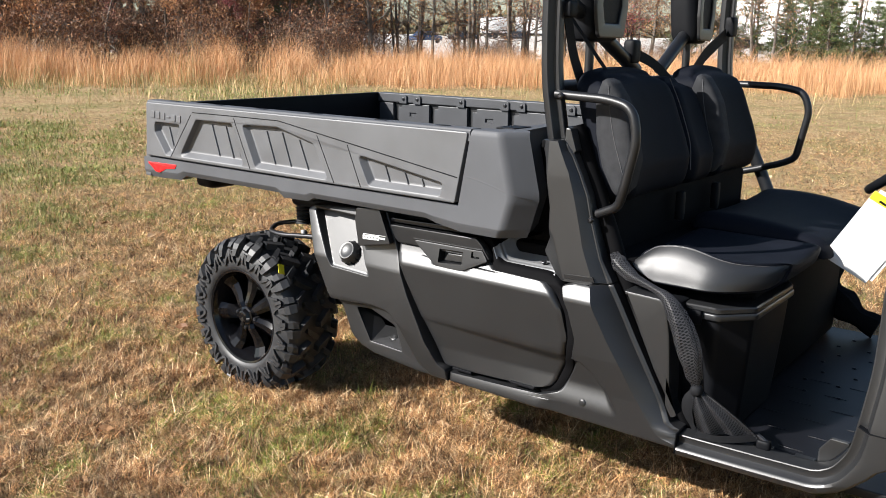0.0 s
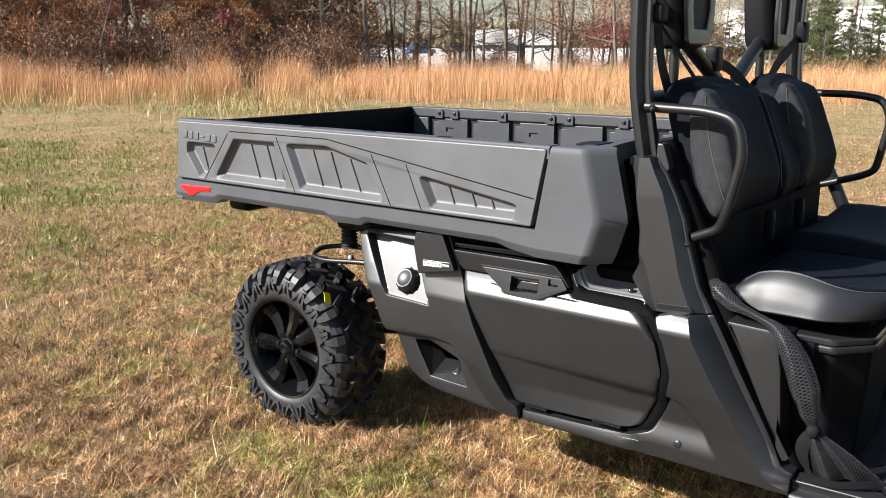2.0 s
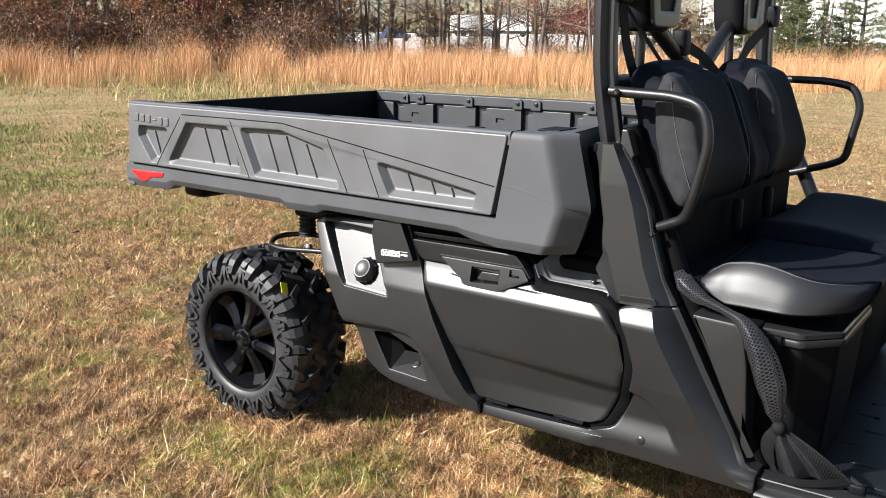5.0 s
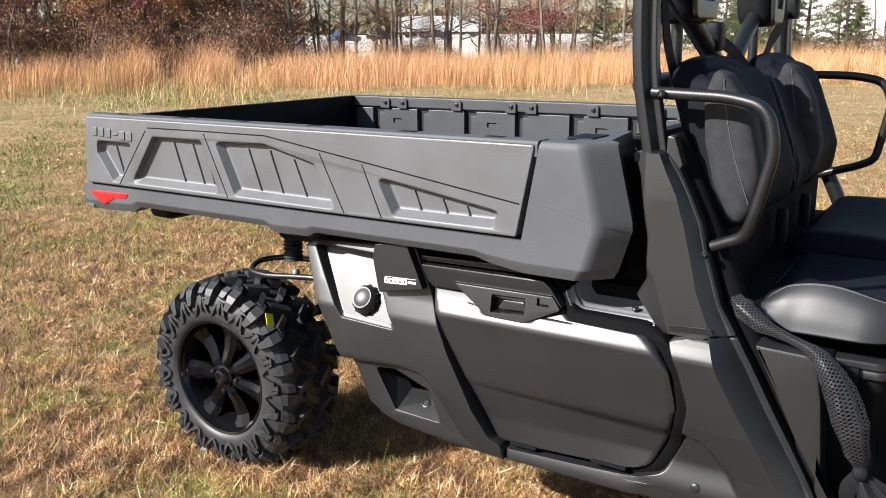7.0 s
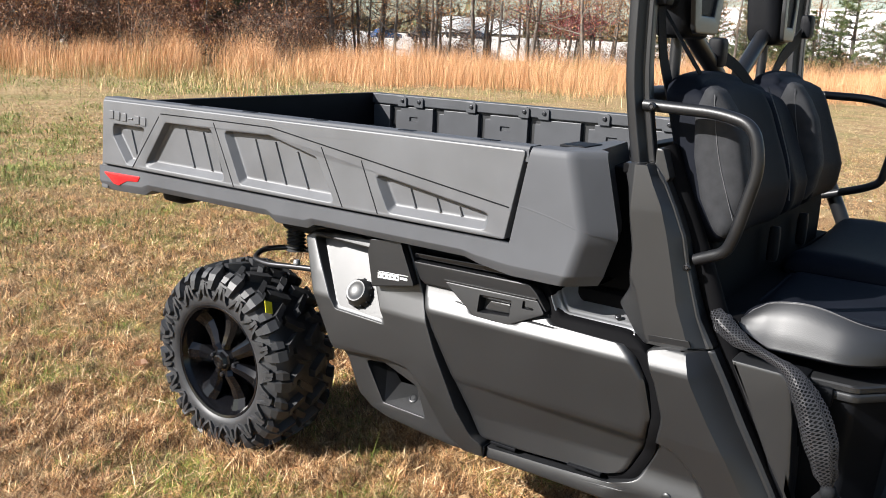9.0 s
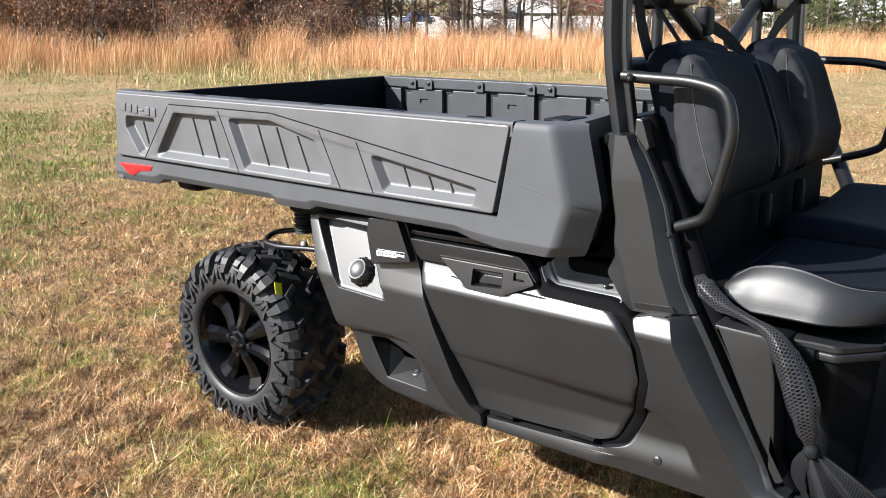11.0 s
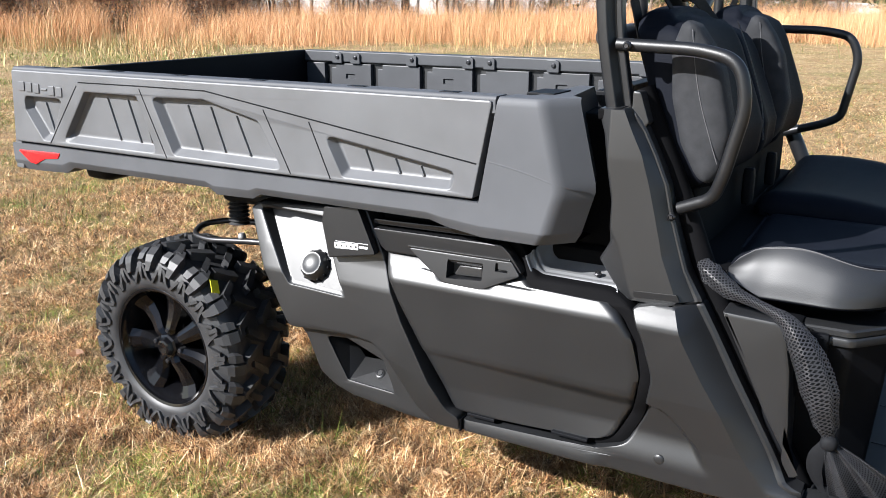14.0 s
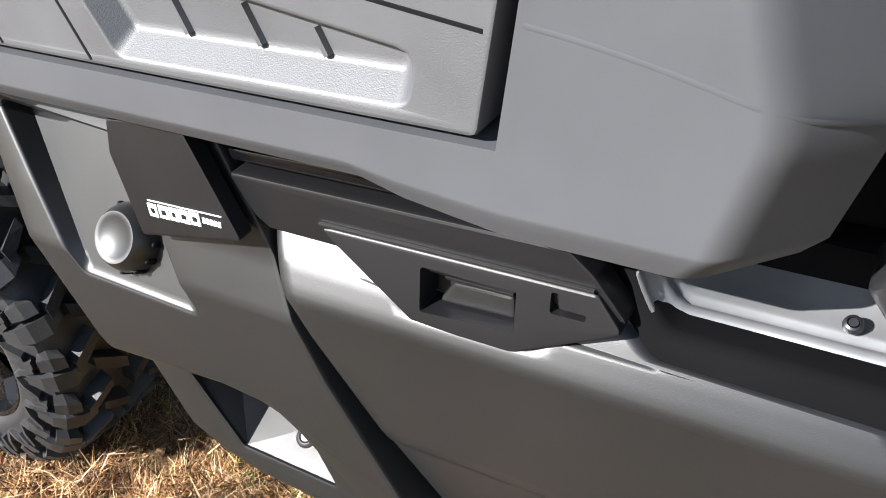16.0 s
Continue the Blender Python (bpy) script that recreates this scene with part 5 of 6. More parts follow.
LIP_OUT = [(0.394, 1.9445), (0.398, 1.926), (0.406, 1.911), (0.478, 1.872), (0.555, 1.828), (0.633, 1.783), (0.720, 1.735), (0.793, 1.693), (0.857, 1.654), (0.910, 1.636), (0.978, 1.615), (1.045, 1.599), (1.108, 1.571), (1.160, 1.547), (1.180, 1.534), (1.211, 1.512)]


def lip_tail(z, xr):
    """Columns that follow the moulding, kept inside the panel."""
    a, b = curve_at(LIP_FACE, z), curve_at(LIP_IN, z)
    xs = [a - 0.010, a - 0.004, a] + [a + (b - a) * f for f in (0.2, 0.5, 0.85, 0.95)] + [b, b + (xr - b) * 0.5, xr]
    return [min(x, xr - 0.0003 * (len(xs) - 1 - i)) for i, x in enumerate(xs)]


def lip_y(x, z, y, deep):
    """Depth of the moulding: a soft bend, a slope inwards, then a flat lip."""
    a, b = curve_at(LIP_FACE, z), curve_at(LIP_IN, z)
    t = (x - a + 0.004) / (b - a + 0.004)
    if t <= 0:
        return y
    return y + (deep - y) * min(1.0, 0.85 * t + 0.15 * t * t) - 0.12 * max(0.0, x - b)


front_outline = rounded([(1.552, 0.772), (1.598, 0.783), (1.696, 0.788)] + [(curve_at(LIP_OUT, z), z) for z in (0.720, 0.633, 0.555, 0.478, 0.406, 0.398, 0.394)] + [(1.945, 0.336), (1.110, 0.336),
                         (1.108, 0.370), (1.300, 0.376), (1.470, 0.384), (1.545, 0.410), (1.590, 0.500), (1.609, 0.610), (1.584, 0.700)],
                        [0.008, 0.02, 0.006, 0.01, 0.01, 0.01, 0.01, 0.01, 0.006, 0.002, 0.004, 0.004, 0.004, 0.02, 0.04, 0.05, 0.06, 0.08, 0.06], 3)


def front_y(x, z):
    y = side_y(z) + 0.002
    # the crease of the door runs on and swings down to the sill
    bow = curve_at([(0.33, 1.785), (0.40, 1.757), (0.451, 1.725), (0.506, 1.680), (0.535, 1.640), (0.552, 1.56)], z)
    y += 0.026 * smooth((bow - x) / 0.030) * smooth((0.575 - z) / 0.03) * smooth((z - 0.375) / 0.09)
    # rolled sill below the door
    roll = 0.036 + 6.0 * (z - 0.345) ** 2
    y += (roll - y) * smooth((1.52 - x) / 0.06) * smooth((0.396 - z) / 0.016)
    return lip_y(x, z, y, 0.062 + 0.013 * smooth((z - 0.38) / 0.08))


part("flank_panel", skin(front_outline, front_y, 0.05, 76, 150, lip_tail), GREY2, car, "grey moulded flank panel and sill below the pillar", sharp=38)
clip_head = part("push_clip", lathe([(0.0001, -0.0022), (0.006, -0.002), (0.011, -0.001), (0.013, 0.001), (0.013, 0.004)], 20), GREY2, car)
clip_head.matrix_basis = Matrix.Translation((1.632, front_y(1.632, 0.396) - 0.001, 0.396))
# near-black blocks fill the shaded space behind the sill
part("chassis", box((1.40, 0.065, 0.335), (1.94, 0.128, 0.372), 0.004), CORE, car)
part("chassis", box((0.98, 0.090, 0.336), (1.52, 0.128, 0.42), 0.004), CORE, car)
part("sill_seam", box((1.1045, 0.030, 0.338), (1.1075, 0.06, 0.372), 0), BLACK, car, flat_faces=True)
# sheet-metal shelf under the box
def shelf_mesh():
    """A pressed ledge: a double lip, two ribs and a sloping back that curls up at its rear end."""
    bm = bmesh.new()
    prof = [(0.047, 0.784), (0.0485, 0.7875), (0.052, 0.788), (0.0545, 0.786), (0.057, 0.788), (0.066, 0.790), (0.069, 0.794), (0.073, 0.7965), (0.078, 0.7965), (0.081, 0.7945), (0.084, 0.7955), (0.087, 0.799), (0.091, 0.801), (0.097, 0.8015), (0.115, 0.809), (0.16, 0.836), (0.20, 0.87)]
    rows = []
    for y, z in prof:
        x0, x1 = 1.276 + 0.25 * (y - 0.05), 1.508 - 0.30 * (y - 0.05)
        xs = [x0, x0 + 0.006, x0 + 0.013, x0 + 0.021, x0 + 0.030] + [x0 + 0.030 + (x1 - x0 - 0.030) * f for f in (0.4, 0.8, 1.0)]
        rows.append([bm.verts.new((x, y, z + 0.004 + 0.052 * max(0.0, 1 - (x - x0) / 0.030) ** 1.7)) for x in xs])
    for a, b in zip(rows, rows[1:]):
        for i in range(len(a) - 1):
            bm.faces.new((a[i], b[i], b[i + 1], a[i + 1]))
    bmesh.ops.recalc_face_normals(bm, faces=bm.faces)
    bmesh.ops.solidify(bm, geom=bm.faces[:], thickness=0.003)
    return bm


part("shelf", shelf_mesh(), SHEET, car, "bare grey pressed-metal ledge under the box")
bolt("bolt", (1.444, 0.090, 0.812), (0, -0.5, 0.85), 0.0085, car, DARKSTEEL)

# --- pillar cover ---
pill = rounded([(1.430, 1.205), (1.500, 1.211), (1.512, 1.205)] + [(curve_at(LIP_OUT, z), z) for z in (1.180, 1.108, 1.045, 0.978, 0.910, 0.857, 0.790)] + [(1.530, 0.773), (1.500, 0.792), (1.446, 0.853), (1.480, 0.905), (1.481, 1.004), (1.453, 1.151)],
               [0.006, 0.004, 0.004, 0.01, 0.02, 0.03, 0.03, 0.03, 0.02, 0.003, 0.02, 0.01, 0.006, 0.03, 0.06, 0.04], 4)


def pillar_y(x, z):
    fold = curve_at([(0.775, 1.545), (0.905, 1.503), (0.96, 1.47)], z)
    return lip_y(x, z, 0.042 + 0.55 * max(0.0, fold - x) + 0.05 * max(0.0, z - 1.10), 0.075)


part("pillar_cover", skin(pill, pillar_y, 0.06, 36, 80, lip_tail), GREY2, car, "grey moulded pillar cover", sharp=35)
part("pillar_top", panel(rounded([(1.436, 1.180), (1.506, 1.186), (1.500, 1.209), (1.434, 1.204)], 0.004, 2), 0.058, 0.072, edge=0.004), CORE, car, flat_faces=True)
part("label_plate", panel(rounded([(1.548, 0.787), (1.652, 0.793), (1.645, 0.808), (1.546, 0.802)], 0.002, 2), 0.0412, 0.004, edge=0.0005), SATINB, car, "dark blank label strip", flat_faces=True)

# --- roll cage ---
cage_prof = rounded([(0.026, -0.024), (0.000, -0.030), (-0.011, -0.004), (-0.028, -0.007), (-0.028, 0.027), (0.026, 0.027)], [0.010, 0.004, 0.003, 0.005, 0.012, 0.012], 3)
for y in (0.095, 1.515):
    part("cage_post", sweep(bent([(1.492, y, 1.12), (1.470, y, 1.225), (1.440, y, 1.385), (1.434, y, 1.58), (1.440, y, 1.97)], 0.1), cage_prof, up=(0, 1, 0)), TUBE, car, "black powder-coated roll cage post")
TUBE_LINE = [(1.520, 1.245), (1.572, 1.125), (1.622, 1.018), (1.650, 0.952), (1.716, 0.792), (1.784, 0.676), (1.839, 0.563), (1.915, 0.422), (1.950, 0.362)]
# near tube blacker than the far one: shade of the gap put into its colour
part("cage_tube", sweep(bent([(x - 0.012, 0.138, z) for x, z in TUBE_LINE], 0.06), circle(0.026, 14)), CORE, car, "black cage tube behind the pillar cover")
part("sill_seam", panel(slit([(1.9455, 0.330), (1.9455, 0.365), (1.947, 0.392)], 0.003), 0.036, 0.05, edge=0.0004), BLACK, car)
part("cage_tube", sweep(bent([(1.530, 1.515, 1.235), (1.578, 1.515, 1.09), (1.640, 1.52, 0.965), (1.728, 1.52, 0.78), (1.955, 1.52, 0.382)], 0.07), circle(0.026, 12)), TUBE, car)
part("tube_collar", panel(rounded([(1.506, 1.180), (1.506, 1.246), (1.524, 1.243), (1.546, 1.178), (1.534, 1.160)], 0.006, 3), 0.078, 0.06, edge=0.003), GREY2, car, flat_faces=True)
part("cage_brace", tube([(1.44, 0.10, 1.655), (1.44, 0.66, 1.405)], 0.024), TUBE, car, "slanting black cage brace")
part("cage_brace", tube([(1.44, 1.50, 1.795), (1.44, 0.86, 1.405)], 0.024), TUBE, car, "slanting black cage brace")
part("cage_crossbar", tube([(1.41, 0.16, 1.355), (1.41, 1.46, 1.355)], 0.026), TUBE, car)
bolt("bolt", (1.612, 0.074, 0.976), (0, -1, 0), 0.009, car, DARKSTEEL, 0.008)


def grab_bar(y, s, line):
    pts = [(x, y + s * out, z) for x, out, z in line]
    ob = part("grab_bar", sweep(bent(pts, 0.07, 8), circle(0.0142, 14)), TUBE, car, "bent black tubular grab bar")
    bolt("bolt", (1.491, y + s * (-0.018), 1.341), (0, -s, 0.0), 0.010, ob, DARKSTEEL, 0.008)


grab_bar(0.085, 1, [(1.462, 0.005, 1.343), (1.645, -0.008, 1.337), (1.730, -0.022, 1.318), (1.752, -0.026, 1.230), (1.716, -0.02, 1.075), (1.696, -0.006, 1.025), (1.622, 0.01, 0.992)])
grab_bar(1.475, -1, [(1.462, 0.0, 1.339), (1.70, 0.010, 1.336), (1.795, 0.015, 1.318), (1.825, 0.015, 1.245), (1.790, 0.015, 1.050), (1.74, 0.012, 1.025), (1.610, 0.0, 0.983), (1.52, -0.01, 0.96)])

# --- seats ---


FRONT = [(0, 1.648), (0.06, 1.682), (0.16, 1.694), (0.30, 1.698), (0.45, 1.678), (0.62, 1.652), (0.80, 1.626), (0.92, 1.600), (1.0, 1.560)]
REAR = [(0, 1.545), (0.15, 1.535), (0.6, 1.500), (1.0, 1.452)]


def seat_back(y0, y1, z1, name_label, hollow=0.022):
    """An upright pad: full low down, drawn in at the waist and top, hollow between its bolsters."""
    z0, half = 1.000, 0.085

    def shape(u, p):
        t = (u.z + 1) / 2
        into = (p.x / half + 1) / 2
        q = p.copy()
        x = curve_at(REAR, t) + (curve_at(FRONT, t) - curve_at(REAR, t)) * into
        x -= hollow * (1 - min(1.0, abs(u.y) * 1.15) ** 2) * max(0.0, into - 0.4) * 1.6
        q.x = x - 1.57
        q.y *= curve_at([(0, 0.84), (0.1, 0.94), (0.3, 1.0), (0.5, 0.98), (0.75, 0.95), (0.92, 0.90), (1, 0.82)], t)
        q.z -= 0.020 * u.y * u.y * max(0, u.z)
        return q
    return part("seat_back", cushion((1.57 - half, y0, z0), (1.57 + half, y1, z1), 0.055, 22, shape), VINYL, car, name_label, sharp=80)


def seam(points, parent, r=0.0009):
    return part("seam", sweep(bent(points, 0.05, 5), circle(r, 6), cap=True), THREAD, parent)


back = seat_back(0.150, 0.630, 1.422, "black vinyl bench seat back with grey bolster")
LEAF = rounded([(1.585, 1.396), (1.562, 1.333), (1.570, 1.226), (1.596, 1.127), (1.638, 1.052), (1.669, 1.036), (1.693, 1.075), (1.708, 1.157), (1.678, 1.286), (1.650, 1.340), (1.614, 1.388)],
               [0.02, 0.05, 0.08, 0.08, 0.05, 0.02, 0.03, 0.06, 0.06, 0.05, 0.02], 4)


def wing(y):
    """Leaf-shaped padded side of a seat back."""
    def depth(x, z):
        reach = spans(LEAF, z)
        e = max(0.0, min(x - reach[0], reach[1] - x, (z - 1.034) * 0.8, (1.398 - z) * 0.8))
        return y - 0.024 * math.sqrt(min(1.0, e / 0.045) * (2 - min(1.0, e / 0.045)))
    return skin(LEAF, depth, 0.04, 26, 44)


part("bolster", wing(0.156), FABRIC, back, "charcoal fabric side bolster", sharp=80)
seam([(1.611, 0.134, 1.375), (1.622, 0.131, 1.30), (1.640, 0.131, 1.22), (1.672, 0.131, 1.13), (1.686, 0.134, 1.09)], back)
seam([(1.608, 0.578, 1.385), (1.642, 0.600, 1.30), (1.684, 0.617, 1.17), (1.694, 0.608, 1.08)], back, 0.0014)
seat_back(0.640, 0.850, 1.385, "narrow black vinyl middle seat back", 0.012)
back2 = seat_back(0.860, 1.300, 1.420, "black vinyl seat back with grey bolster")
part("bolster", wing(0.876), FABRIC, back2, "charcoal fabric side bolster", sharp=80)
seam([(1.611, 0.853, 1.375), (1.622, 0.851, 1.30), (1.640, 0.851, 1.22), (1.672, 0.851, 1.13)], back2)
# near-black block stands for the dark space below the seat backs
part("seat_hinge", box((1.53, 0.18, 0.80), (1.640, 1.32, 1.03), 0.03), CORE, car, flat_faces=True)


def bench(y0, y1, label):
    def shape(u, p):
        q = p.copy()
        f = (u.x + 1) / 2
        top = 0.012 + 0.030 * math.sin(math.pi * min(1, 0.12 + f * 0.9)) - 0.034 * f
        q.z += top if u.z > 0 else 0.045 * max(0, 0.3 - f) / 0.3
        q.z -= 0.016 * (1 - min(1, abs(u.y) * 1.25) ** 2) * (1 if u.z > 0 else 0)
        q.x -= 0.05 * max(0, -u.z) * f
        q.y *= 1 - 0.10 * max(0, f - 0.6)
        return q
    return part("seat_cushion", cushion((1.67, y0, 0.785), (2.145, y1, 0.895), 0.05, 18, shape), VINYL, car, label, sharp=80)


def near_bench():
    """The cushion by the open side: a raised outer roll, a slanting side and a well-rounded front corner."""
    def shape(u, p):
        q = p.copy()
        f = (u.x + 1) / 2
        outer = max(0.0, -u.y)
        up = (u.z + 1) / 2
        roll = math.exp(-((f - 0.34) / 0.30) ** 2) * max(0.0, (outer - 0.30) / 0.70) ** 1.3
        q.z += up * (0.040 * roll - 0.030 * max(0.0, 1 - f / 0.16) * outer + 0.004 - 0.012 * (1 - min(1, abs(u.y) * 1.3) ** 2))
        q.z += (1 - up) * 0.045 * max(0.0, 0.22 - f) / 0.22
        q.y += 0.055 * up * outer * max(0.0, (outer - 0.5) / 0.5)
        q.y += 0.17 * max(0.0, (f - 0.55) / 0.45) ** 2 * (1 - u.y) / 2
        q.x -= 0.03 * (1 - up) * f
        return q
    mesh = cushion((1.715, 0.112, 0.798), (2.145, 0.655, 0.880), 0.034, 26, shape)
    unit = mesh.verts.layers.float_vector["unit"]
    line = sorted([(v[unit].x, v.co.copy()) for v in mesh.verts if v[unit].y < -0.999 and v[unit].z > 0.999], key=lambda a: a[0])
    outer_faces = [all(v[unit].y < -0.999 for v in f.verts) for f in mesh.faces]
    ob = part("seat_cushion", mesh, VINYL, car, "black vinyl bench seat cushion with grey stitching", sharp=80)
    ob.data.materials.append(SIDEVINYL)
    for f, is_outer in zip(ob.data.polygons, outer_faces):
        f.material_index = 1 if is_outer else 0
    part("seam", sweep([p + Vector((0, -0.0007, 0.0007)) for _, p in line], circle(0.0012, 6)), THREAD, ob)
    return ob


near_bench()
bench(0.67, 1.46, "black vinyl bench seat cushion")
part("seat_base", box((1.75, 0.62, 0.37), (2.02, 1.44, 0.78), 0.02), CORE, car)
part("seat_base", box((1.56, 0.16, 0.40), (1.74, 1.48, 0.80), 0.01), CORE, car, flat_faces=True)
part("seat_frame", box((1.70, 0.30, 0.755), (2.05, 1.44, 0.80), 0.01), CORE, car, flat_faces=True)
cover = [(1.738, 0.783), (1.856, 0.779), (1.876, 0.762), (1.893, 0.674), (1.904, 0.544), (1.906, 0.464), (1.932, 0.420), (1.848, 0.562), (1.792, 0.676)]
part("base_cover", panel(rounded(cover, [0.006, 0.02, 0.02, 0.05, 0.05, 0.03, 0.004, 0.02, 0.02], 4), 0.060, 0.07, edge=0.010), GREY2, car, "grey seat base side cover", flat_faces=True)
part("base_wall", box((1.835, 0.100, 0.43), (1.900, 0.200, 0.765), 0.015), BLACK, car, flat_faces=True)

# --- headrests ---


def headrest(yc, wide=1.0):
    ob = part("headrest", cushion((1.405, yc - 0.125, 1.500), (1.502, yc + 0.125, 1.80), 0.030, 8,
                                  lambda u, p: Vector((p.x - 0.02 * abs(u.y) ** 2 - 0.012 * (u.z + 1), p.y * wide * (1 - 0.10 * max(0, -u.z)), p.z))), BLACK, car, "hard black headrest with grey bezel")
    out = rounded([(-0.098, 1.512), (0.098, 1.512), (0.122, 1.60), (0.118, 1.80), (-0.118, 1.80), (-0.122, 1.60)], [0.03, 0.03, 0.05, 0.03, 0.03, 0.05], 4)
    hole = [(-0.058, 1.552), (0.058, 1.552), (0.078, 1.61), (0.076, 1.765), (-0.076, 1.765), (-0.078, 1.61)]
    bz = part("bezel", panel_mixed(out, -0.002, 0.012, [(hole, 0.009, 0.022, 0.008)], 0.004), GREY2, ob, "grey bezel", flat_faces=True)
    bz.matrix_basis = Matrix.Translation((1.504, yc, 1.65)) @ Matrix.Rotation(radians(90), 4, "Z") @ Matrix.Diagonal((wide, 1, 1, 1)) @ Matrix.Translation((0, 0, -1.65))
    pad = rounded([(-0.054, 1.557), (0.054, 1.557), (0.073, 1.61), (0.071, 1.76), (-0.071, 1.76), (-0.073, 1.61)], 0.015, 3)
    pd = part("pad", panel(pad, 0.006, 0.006, edge=0.002), BLACK, ob, flat_faces=True)
    pd.matrix_basis = bz.matrix_basis
    part("stem", tube([(1.43, yc, 1.52), (1.43, yc, 1.37)], 0.015), TUBE, ob)


headrest(0.340, 0.86)
headrest(1.120, 0.62)


def webbing(points, w=0.046, up=(1, 0, 0)):
    return part("seat_belt", sweep(bent(points, 0.04, 4), [(-w / 2, -0.0015), (w / 2, -0.0015), (w / 2, 0.0015), (-w / 2, 0.0015)], up=up), STRAP, car, "black seat belt webbing")


webbing([(1.46, 0.13, 1.60), (1.455, 0.19, 1.46), (1.46, 0.27, 1.34), (1.49, 0.36, 1.16)], 0.045)
webbing([(1.441, 0.18, 1.58), (1.482, 0.24, 1.49), (1.526, 0.30, 1.40)], 0.014)
webbing([(1.47, 1.42, 1.54), (1.46, 1.24, 1.46), (1.47, 1.10, 1.385)], 0.05)
webbing([(1.45, 0.60, 1.47), (1.47, 0.74, 1.43), (1.50, 0.84, 1.36)], 0.035)
part("belt_anchor", cushion((1.43, 0.57, 1.43), (1.475, 0.63, 1.51), 0.012, 4), BLACK, car, "black seat belt anchor")
part("belt_anchor", cushion((1.445, 0.11, 1.57), (1.485, 0.16, 1.62), 0.010, 4), BLACK, car, "black seat belt anchor")
part("belt_anchor", cushion((1.46, 1.42, 1.53), (1.50, 1.475, 1.61), 0.010, 4), BLACK, car, "black seat belt anchor")
for y, z in ((0.60, 0.955), (0.92, 0.95)):
    part("buckle", cushion((1.655, y - 0.015, z - 0.05), (1.685, y + 0.015, z + 0.05), 0.008, 4), BLACK, car, "black seat belt buckle")

# --- storage bin under the seat ---
BIN = [(1.80, 0.142), (2.000, 0.142), (2.084, 0.235), (2.084, 0.600), (1.80, 0.600)]


def ringed(levels):
    """A closed wall through plan outlines at rising heights: (shrink, z)."""
    bm, prev = bmesh.new(), None
    for d_, z in levels:
        ring = [bm.verts.new((p.x, p.y, z)) for p in rounded(grown(BIN, -d_), 0.03, 5)]
        if prev:
            bridge(bm, prev, ring)
        else:
            bm.faces.new(ring)
        prev = ring
    bm.faces.new(prev[::-1])
    bmesh.ops.recalc_face_normals(bm, faces=bm.faces)
    return bm


bin_ = part("storage_bin", ringed([(0.040, 0.362), (0.034, 0.368), (0.018, 0.60), (0.012, 0.716)]), BLACK, car, "black plastic storage bin under the seat", flat_faces=True)
part("bin_rim", ringed([(0.010, 0.7165), (0.001, 0.719), (0.0, 0.723), (0.0, 0.733), (0.003, 0.737), (0.006, 0.738)]), GREY2, bin_, "rounded grey rim", flat_faces=True)
part("bin_lid", ringed([(0.007, 0.7385), (0.004, 0.741), (0.004, 0.752), (0.008, 0.756), (0.03, 0.758)]), GREY2, bin_, flat_faces=True)
part("bin_latch", cushion((1.905, 0.128, 0.700), (1.955, 0.146, 0.745), 0.006, 4), BLACK, bin_)

# --- floor, front cowl ---
floor_pan = part("floor_pan", box((1.75, 0.10, 0.335), (2.62, 1.50, 0.362), 0.006), FLOORMAT, car, "black ribbed cab floor", flat_faces=True)
first = None
for i in range(6):
    for j in range(3):
        m = Matrix.Translation((2.09 + j * 0.13 + 0.05 * (i % 2), 0.22 + i * 0.12, 0.3625))
        if first is None:
            first = part("floor_ridge", box((-0.035, -0.0012, -0.001), (0.035, 0.0012, 0.0012), 0.0004, 1), GREY2, floor_pan)
            first.matrix_basis = m
        else:
            again(first, m)
stud = None
for i in range(7):
    for j in range(3):
        m = Matrix.Translation((2.12 + 0.11 * j - 0.03 * (i % 2), 0.70 + 0.11 * i, 0.3615))
        if stud is None:
            stud = part("floor_stud", lathe([(0.0001, -0.005), (0.005, -0.0045), (0.008, -0.002), (0.009, 0.001)], 10), FLOORMAT, floor_pan)
            stud.matrix_basis = m @ Matrix.Rotation(radians(-90), 4, "X")
        else:
            again(stud, m @ Matrix.Rotation(radians(-90), 4, "X"))
LIP_PATH = [(p.x, p.y) for p in bent([(1.9475, 0.3835, 0), (2.145, 0.388, 0), (2.327, 0.394, 0), (2.367, 0.416, 0), (2.403, 0.472, 0), (2.416, 0.55, 0), (2.432, 0.70, 0), (2.430, 0.985, 0)], 0.05, 6)]


